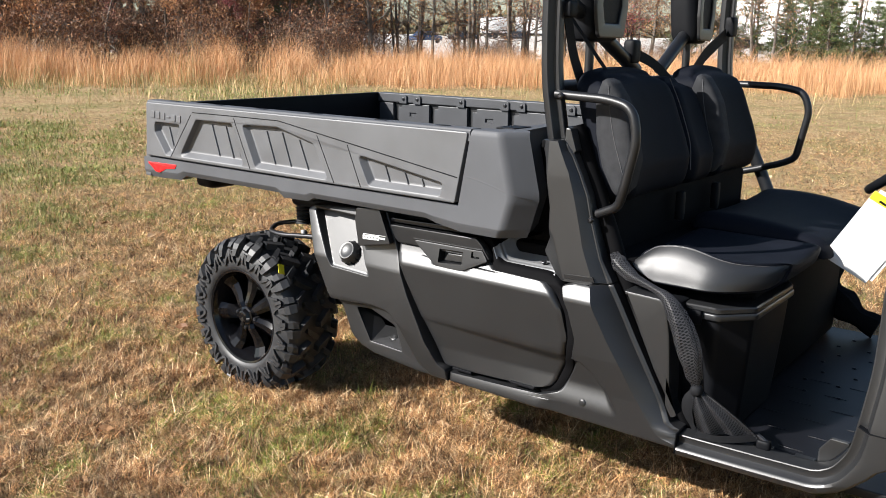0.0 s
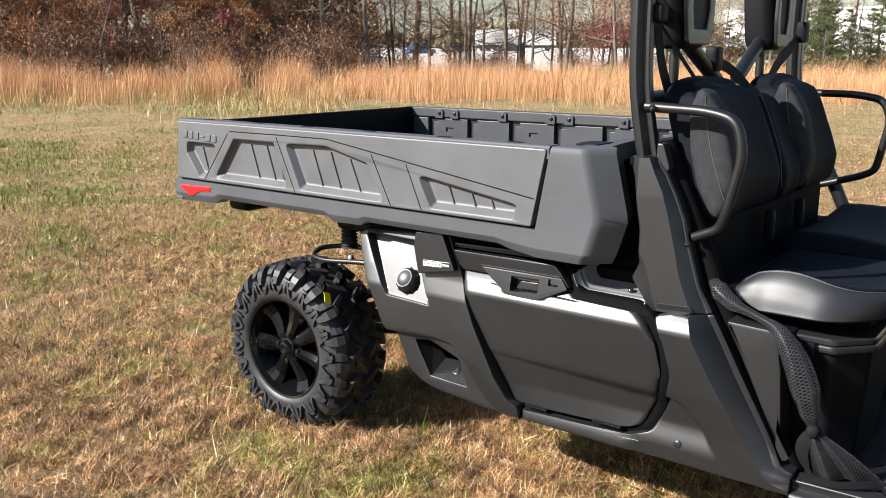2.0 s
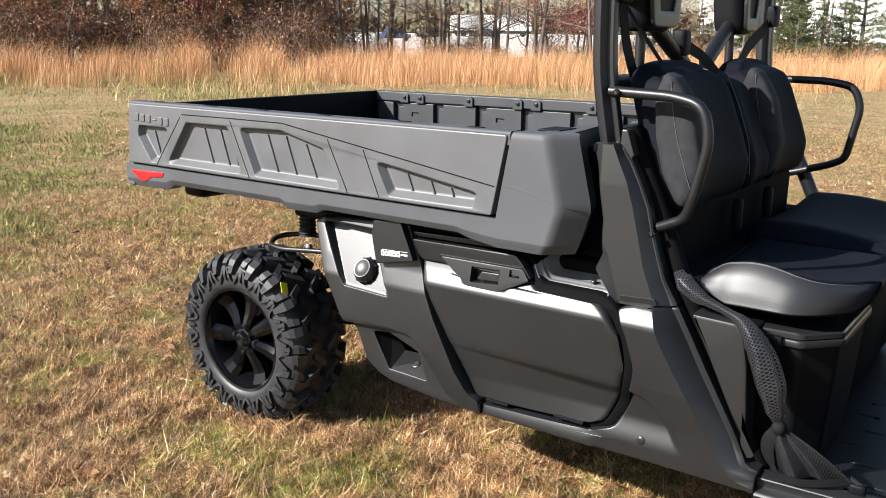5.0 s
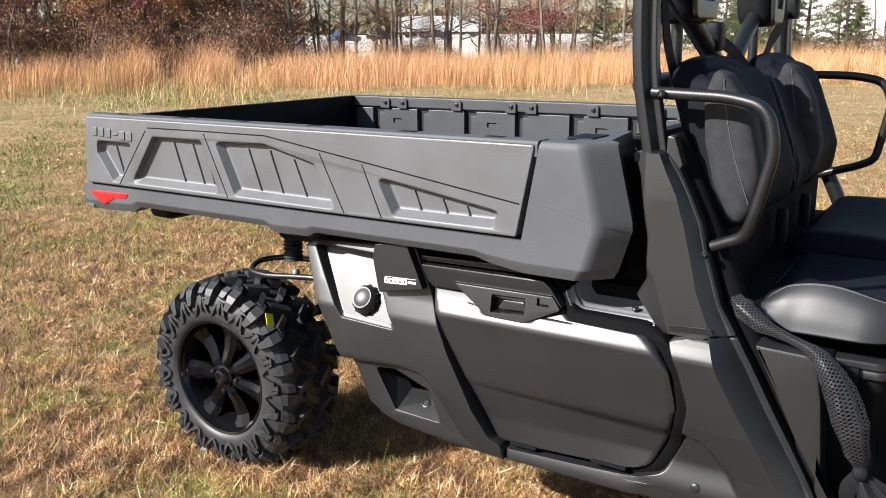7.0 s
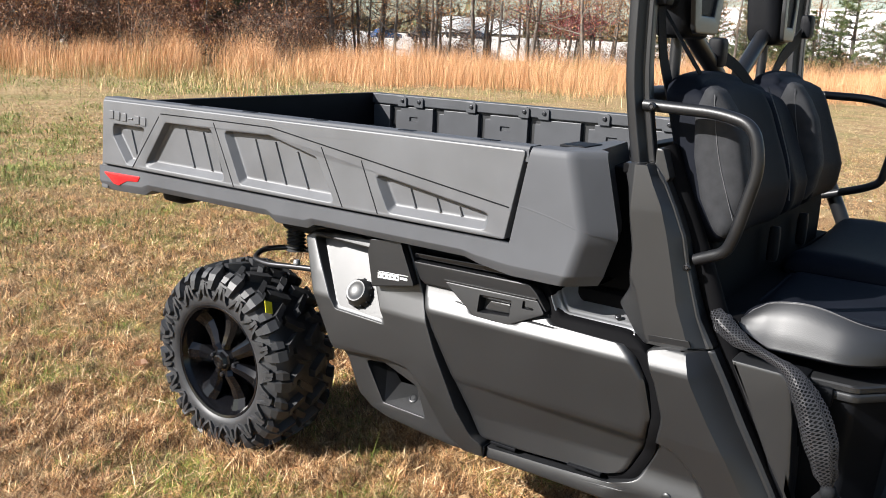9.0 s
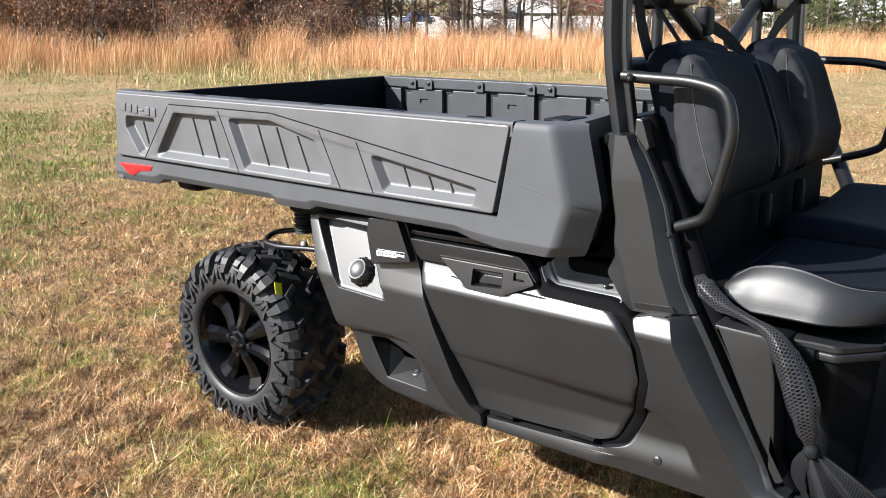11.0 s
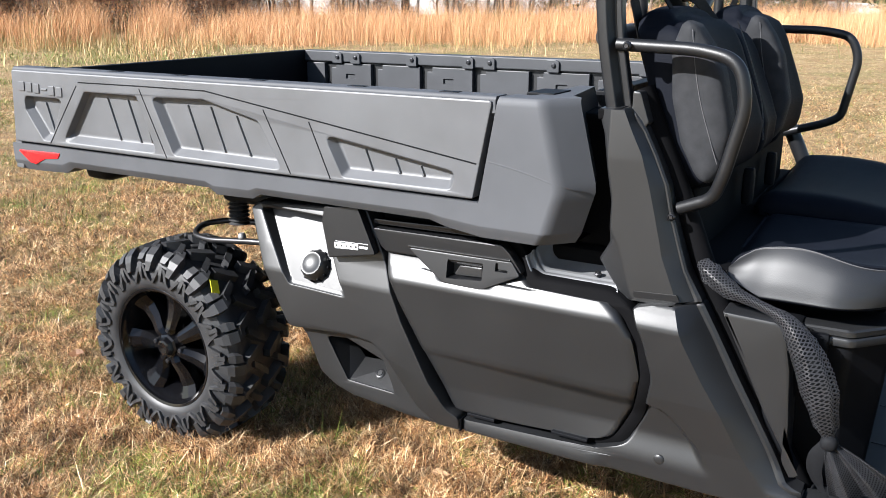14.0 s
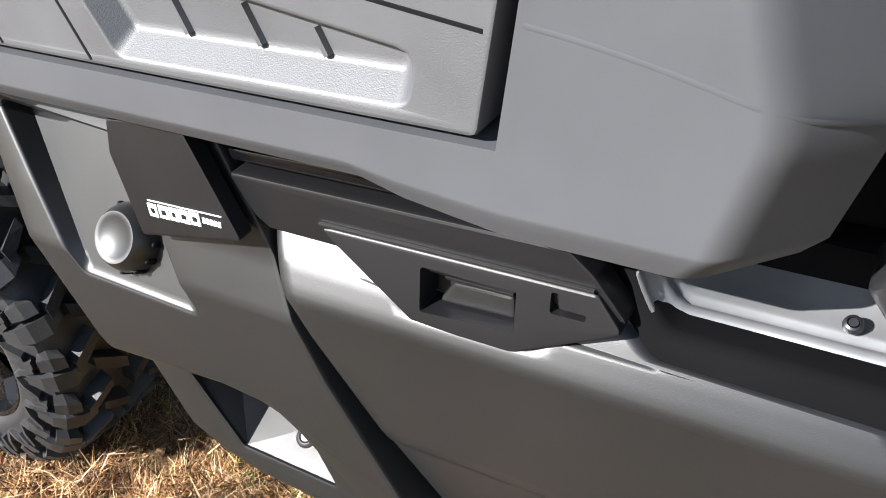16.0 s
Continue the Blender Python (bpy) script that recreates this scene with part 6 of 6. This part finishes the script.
def sill_mesh():
    """Moulded sill: a flat ledge, a lip, a shallow groove, a rounded bead and the lower face, drawn along the opening and up the cowl."""
    bm = bmesh.new()
    prev = None
    for i, (x, z) in enumerate(LIP_PATH):
        a, b = LIP_PATH[max(i - 1, 0)], LIP_PATH[min(i + 1, len(LIP_PATH) - 1)]
        t = Vector((b[0] - a[0], b[1] - a[1])).normalized()
        n = Vector((t.y, -t.x))
        rise = smooth((x - 2.33) / 0.06)
        wide = curve_at([(0.39, 0.060), (0.416, 0.064), (0.472, 0.085), (0.55, 0.19), (1.0, 0.19)], z)
        lean = 0.10 * max(0.0, z - 0.56)
        ring = [(-0.001, 0.112), (0.0, 0.062), (0.0012, 0.0595), (0.004, 0.058), (0.016, 0.0615), (0.024, 0.0605), (0.029, 0.054 - 0.004 * rise), (0.032, 0.044), (0.036, 0.038), (0.042 + 0.006 * rise, 0.035), (wide - 0.006, 0.038), (wide, 0.044), (wide + 0.001, 0.090)]
        row = [bm.verts.new((x + n.x * d, y + lean, z + n.y * d)) for d, y in ring]
        if prev:
            for k in range(len(row) - 1):
                bm.faces.new((prev[k], row[k], row[k + 1], prev[k + 1]))
        prev = row
    bmesh.ops.recalc_face_normals(bm, faces=bm.faces)
    return bm


part("front_cowl", sill_mesh(), GREY2, car, "grey moulded sill running up into the front cowl", sharp=32)
part("cowl_seam", panel(slit([(2.424, 0.556), (2.450, 0.545), (2.60, 0.546)], 0.0028), 0.0335, 0.02, edge=0.0003), BLACK, car)
part("sill_step", box((1.955, 0.098, 0.360), (2.325, 0.150, 0.380), 0.006), GREY2, car, flat_faces=True)
part("sill_step", box((1.965, 0.148, 0.356), (2.330, 0.190, 0.367), 0.004), BLACK, car, flat_faces=True)
for x in (2.03, 2.135, 2.25):
    part("sill_tab", box((x, 0.128, 0.371), (x + 0.055, 0.168, 0.380), 0.003), GREY2, car, flat_faces=True)
part("kick_plate", panel(rounded([(2.318, 0.362), (2.372, 0.430), (2.400, 0.470), (2.345, 0.470), (2.318, 0.430)], 0.008, 3), 0.118, 0.012, edge=0.003), GREY2, car, flat_faces=True)
# added near-black blocks stop the view through and stand for inner shade
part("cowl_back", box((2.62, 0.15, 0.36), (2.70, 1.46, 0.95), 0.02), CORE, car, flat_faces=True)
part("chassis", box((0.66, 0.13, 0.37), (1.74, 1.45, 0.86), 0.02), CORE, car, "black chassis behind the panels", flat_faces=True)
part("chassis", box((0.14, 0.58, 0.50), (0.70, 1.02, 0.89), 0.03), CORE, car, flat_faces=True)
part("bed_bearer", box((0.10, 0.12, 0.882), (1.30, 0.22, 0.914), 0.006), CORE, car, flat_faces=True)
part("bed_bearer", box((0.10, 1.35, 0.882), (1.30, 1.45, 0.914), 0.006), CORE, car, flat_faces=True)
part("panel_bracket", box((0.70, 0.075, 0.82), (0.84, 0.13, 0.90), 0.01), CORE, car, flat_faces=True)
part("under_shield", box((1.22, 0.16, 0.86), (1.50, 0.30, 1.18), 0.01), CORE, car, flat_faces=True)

# steering wheel and hang tag in the cab
sw = bmesh.new()
ring_pts = [Vector((0.185 * math.cos(2 * math.pi * i / 40), 0.185 * math.sin(2 * math.pi * i / 40), 0)) for i in range(40)]
rings = []
for i, p in enumerate(ring_pts):
    o = p.normalized()
    rings.append([sw.verts.new(p + o * 0.016 * math.cos(a * math.pi / 5) + Vector((0, 0, 0.016 * math.sin(a * math.pi / 5)))) for a in range(10)])
for i in range(40):
    bridge(sw, rings[i], rings[(i + 1) % 40])
bmesh.ops.recalc_face_normals(sw, faces=sw.faces)
tilt = Matrix.Translation((2.33, 0.99, 1.14)) @ Matrix.Rotation(radians(-38), 4, "Y")
wheel_ = part("steering_wheel", sw, BLACK, car, "black steering wheel")
wheel_.matrix_basis = tilt
for a in (0.4, 2.7, 4.71):
    part("spoke", tube([(0.03 * math.cos(a), 0.03 * math.sin(a), -0.02), (0.182 * math.cos(a), 0.182 * math.sin(a), 0)], 0.012), BLACK, wheel_)
part("hub", lathe([(0.0001, -0.03), (0.05, -0.03), (0.055, 0.0), (0.04, 0.03), (0.03, 0.06)], 20), BLACK, wheel_).matrix_basis = Matrix.Rotation(radians(-90), 4, "X")
sheets = bmesh.new()
box((0, 0, -0.27), (0.16, 0.002, 0.0), 0, bm=sheets)
tag_thing = tagged(new("hang_tag"), "white paper delivery tag with yellow header hanging in the cab", "tag")
tag_thing.matrix_basis = Matrix.Translation((2.245, 0.76, 1.055)) @ Matrix.Rotation(radians(30), 4, "Y") @ Matrix.Rotation(radians(12), 4, "Z")
part("sheet", sheets, PAPER, tag_thing)
s2 = bmesh.new()
box((0.012, 0.004, -0.255), (0.172, 0.006, 0.01), 0, bm=s2)
part("sheet", s2, PAPER, tag_thing)
part("header", box((0.0, -0.002, -0.03), (0.16, -0.0005, 0.0), 0), YELLOW, tag_thing, "yellow header strip", flat_faces=True)
part("print_bar", box((0.03, -0.0022, -0.025), (0.13, -0.0015, -0.018), 0), BLACK, tag_thing)

# --- gathered side net ---
path = bent([(1.680, 0.105, 0.872), (1.700, 0.088, 0.858), (1.747, 0.074, 0.829), (1.816, 0.070, 0.808), (1.871, 0.066, 0.788), (1.903, 0.062, 0.748), (1.931, 0.062, 0.698), (1.956, 0.064, 0.627), (1.977, 0.066, 0.553), (1.985, 0.066, 0.528)], 0.03, 4)
rn = random.Random(4)
wig = [rn.uniform(-0.25, 0.25) for _ in range(80)]


def net_size(t):
    w = curve_at([(0, 0.8), (0.08, 1.25), (0.18, 1.00), (0.28, 0.50), (0.38, 0.52), (0.48, 0.95), (0.60, 1.50), (0.74, 1.95), (0.82, 1.85), (0.92, 1.0), (1.0, 0.50)], t)
    k = wig[int(t * 79)]
    return (w * (1 + k * 0.25), w * (0.9 - k * 0.4))


prof = [(0.0205 * math.cos(a) * (1 + 0.12 * math.sin(5 * a)), 0.015 * math.sin(a) * (1 + 0.3 * math.cos(4 * a))) for a in [2 * math.pi * i / 22 for i in range(22)]]
part("side_net", sweep(path, prof, scale=net_size, twist=lambda t: 0.35 * math.sin(5 * t), up=(0, 1, 0), uv=(15, 110)), NET, car, "gathered black mesh side net")
part("net_core", sweep(path, [(0.70 * u_, 0.4 * v_) for u_, v_ in prof], scale=net_size, twist=lambda t: 0.35 * math.sin(5 * t), up=(0, 1, 0)), STRAP, car)
skirt = bmesh.new()
uvl = skirt.loops.layers.uv.verify()
grid = []
for i in range(13):
    s_ = i / 12
    row = []
    for k in range(25):
        q = k / 24
        fold = math.sin(q * 17 + 0.6) * 0.010 * (0.35 + s_)
        end = Vector((2.000 + 0.160 * q, 0.064 + 0.055 * q, 0.398 + 0.018 * q))
        head = Vector((1.976 + 0.020 * q, 0.060 + 0.012 * q, 0.530))
        p = head.lerp(end, s_) + Vector((0.012 * math.sin(3 * s_) * q, fold - 0.012 * math.sin(math.pi * s_), 0.030 * q * s_ * (1 - s_)))
        row.append(skirt.verts.new(p))
    grid.append(row)
for i in range(12):
    for k in range(24):
        f = skirt.faces.new((grid[i][k], grid[i][k + 1], grid[i + 1][k + 1], grid[i + 1][k]))
        for lp, (a, b_) in zip(f.loops, ((i, k), (i, k + 1), (i + 1, k + 1), (i + 1, k))):
            lp[uvl].uv = (b_ * 0.85, a * 1.8)
bmesh.ops.recalc_face_normals(skirt, faces=skirt.faces)
lining = skirt.copy()
bmesh.ops.solidify(skirt, geom=skirt.faces[:], thickness=0.0012)
part("net_skirt", skirt, NET, car, "spread lower end of the mesh side net")
bmesh.ops.transform(lining, matrix=Matrix.Translation((0.0, 0.010, -0.003)), verts=lining.verts)
bmesh.ops.solidify(lining, geom=lining.faces[:], thickness=0.0012)
part("net_hem", lining, STRAP, car)
part("net_strap", sweep(bent([(2.000, 0.056, 0.402), (2.05, 0.060, 0.398), (2.11, 0.080, 0.408), (2.165, 0.112, 0.420)], 0.03), [(-0.010, -0.001), (0.010, -0.001), (0.010, 0.001), (-0.010, 0.001)], up=(0, 1, 0)), STRAP, car, "woven hem of the net")
part("net_loop", sweep(bent([(1.982, 0.064, 0.528), (1.966, 0.060, 0.500), (1.962, 0.064, 0.462), (1.976, 0.070, 0.425), (1.986, 0.074, 0.404)], 0.03), [(-0.017, -0.002), (0.0, -0.005), (0.017, -0.002), (0.017, 0.002), (-0.017, 0.002)], up=(0, 1, 0), scale=lambda t: 0.45 + 0.55 * math.sin(math.pi * min(1.0, 0.15 + t))), STRAP, car, "black flap at the knot of the net")
part("net_knot", cushion((1.968, 0.048, 0.510), (2.004, 0.086, 0.546), 0.016, 5), STRAP, car)
far_line = [(1.93, 1.47, 0.74), (1.95, 1.47, 0.66), (1.97, 1.46, 0.56), (2.02, 1.45, 0.49), (2.10, 1.44, 0.44), (2.18, 1.44, 0.41)]
part("side_net", sweep(bent(far_line, 0.04), [(0.05 * math.cos(a) * (1 + 0.2 * math.sin(5 * a)), 0.03 * math.sin(a)) for a in [2 * math.pi * i / 20 for i in range(20)]],
                       scale=lambda t: 0.7 + 0.5 * math.sin(7 * t) ** 2, up=(0, 1, 0)), STRAP, car, "gathered black mesh side net")
part("net_hook", tube([(2.155, 0.112, 0.425), (2.19, 0.112, 0.405), (2.185, 0.118, 0.378)], 0.006, 0.01), DARKSTEEL, car)
part("net_buckle", cushion((2.155, 0.100, 0.385), (2.195, 0.125, 0.415), 0.008, 4), BLACK, car)


# --- wheels ---
def tyre_profile(q):
    w = curve_at([(0, 0.0), (0.5, 0.092), (0.7, 0.124), (0.85, 0.138), (1.0, 0.141)], q)
    r = curve_at([(0, 0.320), (0.5, 0.315), (0.7, 0.296), (0.85, 0.262), (1.0, 0.228)], q)
    h = curve_at([(0, 0.030), (0.55, 0.030), (0.68, 0.027), (0.80, 0.016), (0.95, 0.009), (1.0, 0.005)], q)
    nw = curve_at([(0, 0.0), (0.5, 0.15), (0.7, 0.6), (0.85, 0.97), (1.0, 1.0)], q)
    return w, r, h, nw


def tread_lug(bm, theta, s, line):
    """One bent tread block: line of (q, angle, half width in angle)."""
    top, base = [], []
    slim = 0.92 if line[0][0] < 0.6 else 1.0
    for q, a, hw in line:
        w, r, h, nw = tyre_profile(q)
        nr = math.sqrt(max(0, 1 - nw * nw))
        row_t, row_b = [], []
        for k, f in ((-1, 0.76), (1, 0.76)):
            ang = theta + a + k * hw * f * slim
            row_t.append(bm.verts.new(((r + nr * h) * math.cos(ang), s * (w + nw * h), (r + nr * h) * math.sin(ang))))
            ang = theta + a + k * hw * slim
            row_b.append(bm.verts.new(((r - nr * 0.004) * math.cos(ang), s * (w - nw * 0.004), (r - nr * 0.004) * math.sin(ang))))
        top.append(row_t)
        base.append(row_b)
    for i in range(len(line) - 1):
        bm.faces.new((top[i][0], top[i][1], top[i + 1][1], top[i + 1][0]))
        bm.faces.new((top[i][0], top[i + 1][0], base[i + 1][0], base[i][0]))
        bm.faces.new((top[i][1], base[i][1], base[i + 1][1], top[i + 1][1]))
    bm.faces.new((top[0][1], top[0][0], base[0][0], base[0][1]))
    bm.faces.new((top[-1][0], top[-1][1], base[-1][1], base[-1][0]))


def build_tyre():
    prof = []
    for k in range(21):
        q = 1 - k / 10
        w, r, _, _ = tyre_profile(abs(q))
        prof.append((r, -w if q > 0 else w))
    prof = [(0.198, -0.118), (0.204, -0.128), (0.214, -0.137)] + prof + [(0.214, 0.137), (0.204, 0.128), (0.198, 0.118)]
    return lathe(prof, 96)


def build_lugs():
    """The kinds of tread block and sidewall ridge, one pitch of the tyre."""
    kinds = []

    def tread_lug_of(name, theta, s, line):
        bm = bmesh.new()
        tread_lug(bm, theta, s, line)
        bmesh.ops.recalc_face_normals(bm, faces=bm.faces)
        kinds.append((name, bm))
    n = 19
    for s in (-1, 1):
        th = 2 * math.pi * (0.5 if s > 0 else 0) / n
        tread_lug_of("tread_block", th, s, [(0.02, -0.03, 0.050), (0.16, 0.02, 0.058), (0.34, 0.10, 0.046)])
        tread_lug_of("tread_block", th + 0.165, s, [(0.22, 0.075, 0.040), (0.38, 0.01, 0.052), (0.50, -0.03, 0.046)])
        tread_lug_of("tread_block", th, s, [(0.42, 0.115, 0.040), (0.54, 0.085, 0.072), (0.66, 0.080, 0.078), (0.74, 0.080, 0.066), (0.83, 0.095, 0.048)])
        tread_lug_of("tread_block", th + 0.165, s, [(0.55, 0.030, 0.048), (0.64, 0.040, 0.060), (0.72, 0.045, 0.052)])
        # zigzag ridges low on the sidewall
        tread_lug_of("sidewall_ridge", th + 0.045, s, [(0.985, 0.0, 0.030), (0.90, -0.060, 0.028), (0.80, -0.115, 0.024)])
        tread_lug_of("sidewall_ridge", th + 0.060, s, [(0.985, 0.0, 0.030), (0.90, 0.060, 0.028), (0.77, 0.115, 0.024)])
        tread_lug_of("sidewall_ridge", th + 0.215, s, [(0.93, 0.0, 0.020), (0.84, 0.0, 0.034), (0.76, 0.0, 0.030)])
    return kinds, n


def build_rim():
    bm = lathe([(0.196, -0.100), (0.203, -0.116), (0.209, -0.121), (0.212, -0.128), (0.206, -0.133), (0.198, -0.130), (0.194, -0.118), (0.188, -0.108), (0.184, -0.085), (0.168, -0.060), (0.160, 0.09), (0.20, 0.118)], 64)
    joined(bm, lathe([(0.0001, -0.035), (0.10, -0.035), (0.162, -0.025)], 32))
    return bm


def build_spoke():
    """A faceted spoke pointing up: a blade that widens to the rim."""
    bm = bmesh.new()

    def bar(rows):
        prev = None
        for x, r, hw, y in rows:
            a = [bm.verts.new(c) for c in ((x - hw, y + 0.013, r), (x - hw * 0.38, y, r), (x + hw * 0.38, y, r), (x + hw, y + 0.013, r), (x + hw * 0.8, y + 0.05, r), (x - hw * 0.8, y + 0.05, r))]
            if prev:
                bridge(bm, prev, a)
            else:
                bm.faces.new(a)
            prev = a
        bm.faces.new(prev[::-1])
    bar([(0, 0.030, 0.018, -0.104), (0, 0.062, 0.022, -0.108), (0, 0.105, 0.028, -0.094), (0, 0.150, 0.034, -0.090), (0, 0.189, 0.044, -0.108)])
    bmesh.ops.recalc_face_normals(bm, faces=bm.faces)
    return bm


def wheel_at(place, turn, spin, source=None):
    m = Matrix.Translation(place) @ Matrix.Rotation(turn, 4, "Z") @ Matrix.Rotation(spin, 4, "Y")
    if source:
        rim = again(source, m, car)
        for ch in source.children:
            again(ch, ch.matrix_basis, rim)
        return rim
    rim = part("wheel", build_rim(), GLOSSB, car, "gloss black seven-spoke alloy wheel")
    rim.matrix_basis = m
    part("tyre", build_tyre(), RUBBER, rim, "chunky black off-road tyre", sharp=30)
    kinds, pitches = build_lugs()
    for kind_name, lug_mesh in kinds:
        lug = part(kind_name, lug_mesh, RUBBER, rim, smooth=False)
        for i in range(1, pitches):
            again(lug, Matrix.Rotation(2 * math.pi * i / pitches, 4, "Y"), rim)
    sp = part("spoke", build_spoke(), GLOSSB, rim, sharp=20)
    for i in range(1, 7):
        again(sp, Matrix.Rotation(2 * math.pi * i / 7, 4, "Y"), rim)
    part("hub_cap", lathe([(0.0001, -0.125), (0.020, -0.130), (0.027, -0.127), (0.034, -0.112), (0.042, -0.108), (0.048, -0.09), (0.054, -0.06)], 8), GLOSSB, rim, sharp=20)
    nut = part("lug_nut", lathe([(0.0001, -0.112), (0.006, -0.112), (0.009, -0.108), (0.010, -0.09), (0.012, -0.085)], 6), DARKSTEEL, rim, sharp=20)
    nut.matrix_basis = Matrix.Translation((0.056, 0, 0))
    for i in range(1, 4):
        again(nut, Matrix.Rotation(math.pi / 2 * i, 4, "Y") @ Matrix.Translation((0.056, 0, 0)), rim)
    sticker = part("sticker", box((-0.022, -0.014, -0.001), (0.022, 0.014, 0.001), 0), YELLOW, rim, "yellow paper sticker", flat_faces=True)
    ang = radians(46) + spin
    sticker.matrix_basis = Matrix.Rotation(-ang, 4, "Y") @ Matrix.Translation((0.349, -0.112, 0)) @ Matrix.Rotation(radians(90), 4, "Y") @ Matrix.Rotation(radians(10), 4, "Y") @ Matrix.Rotation(radians(-25), 4, "Z")
    return rim


near_wheel = wheel_at((-0.04, 0.19, 0.324), 0.0, 0.12)
wheel_at((-0.04, 1.41, 0.324), math.pi, 0.4, near_wheel)
part("axle", tube([(-0.04, 0.30, 0.324), (-0.04, 1.30, 0.324)], 0.035), DARKSTEEL, car)

# --- rear suspension ---
part("skid_rod", sweep(bent([(0.40, 0.19, 0.712), (0.26, 0.18, 0.705), (0.10, 0.17, 0.690), (0.02, 0.18, 0.695), (0.0, 0.24, 0.715), (0.05, 0.31, 0.72), (0.40, 0.34, 0.73)], 0.04), circle(0.010, 10)), DARKSTEEL, car, "bent steel guard rod above the tyre")
bell = bmesh.new()
sweep([(0.185, 0.225, 0.745 + 0.0065 * i) for i in range(20)], circle(0.030, 18), bell, up=(1, 0, 0), scale=lambda t: 1.0 + 0.14 * math.cos(t * 19 * math.pi))
part("shock_boot", bell, RUBBER, car, "black ribbed shock boot")
part("exhaust_stub", tube([(0.17, 0.20, 0.848), (0.42, 0.18, 0.85)], 0.024), BLACK, car)
part("arm", tube([(0.05, 0.34, 0.36), (0.62, 0.40, 0.45)], 0.022), DARKSTEEL, car)
part("arm", tube([(-0.02, 0.34, 0.45), (0.40, 0.62, 0.62)], 0.02), DARKSTEEL, car)
bolt("bolt", (0.235, 0.178, 0.715), (0, 0, 1), 0.013, car, STEEL, 0.014)

# the box side stands a little proud of the body
for ob in car.children:
    if ob.name.split(".")[0] in ("side_panel", "lower_rail", "red_reflector", "top_rail", "rail_slot", "end_cap", "front_corner", "stake_pocket", "mould_line"):
        ob.matrix_basis = Matrix.Translation((0.008, -0.016, 0.005)) @ Matrix.Rotation(-0.008, 4, "Z")
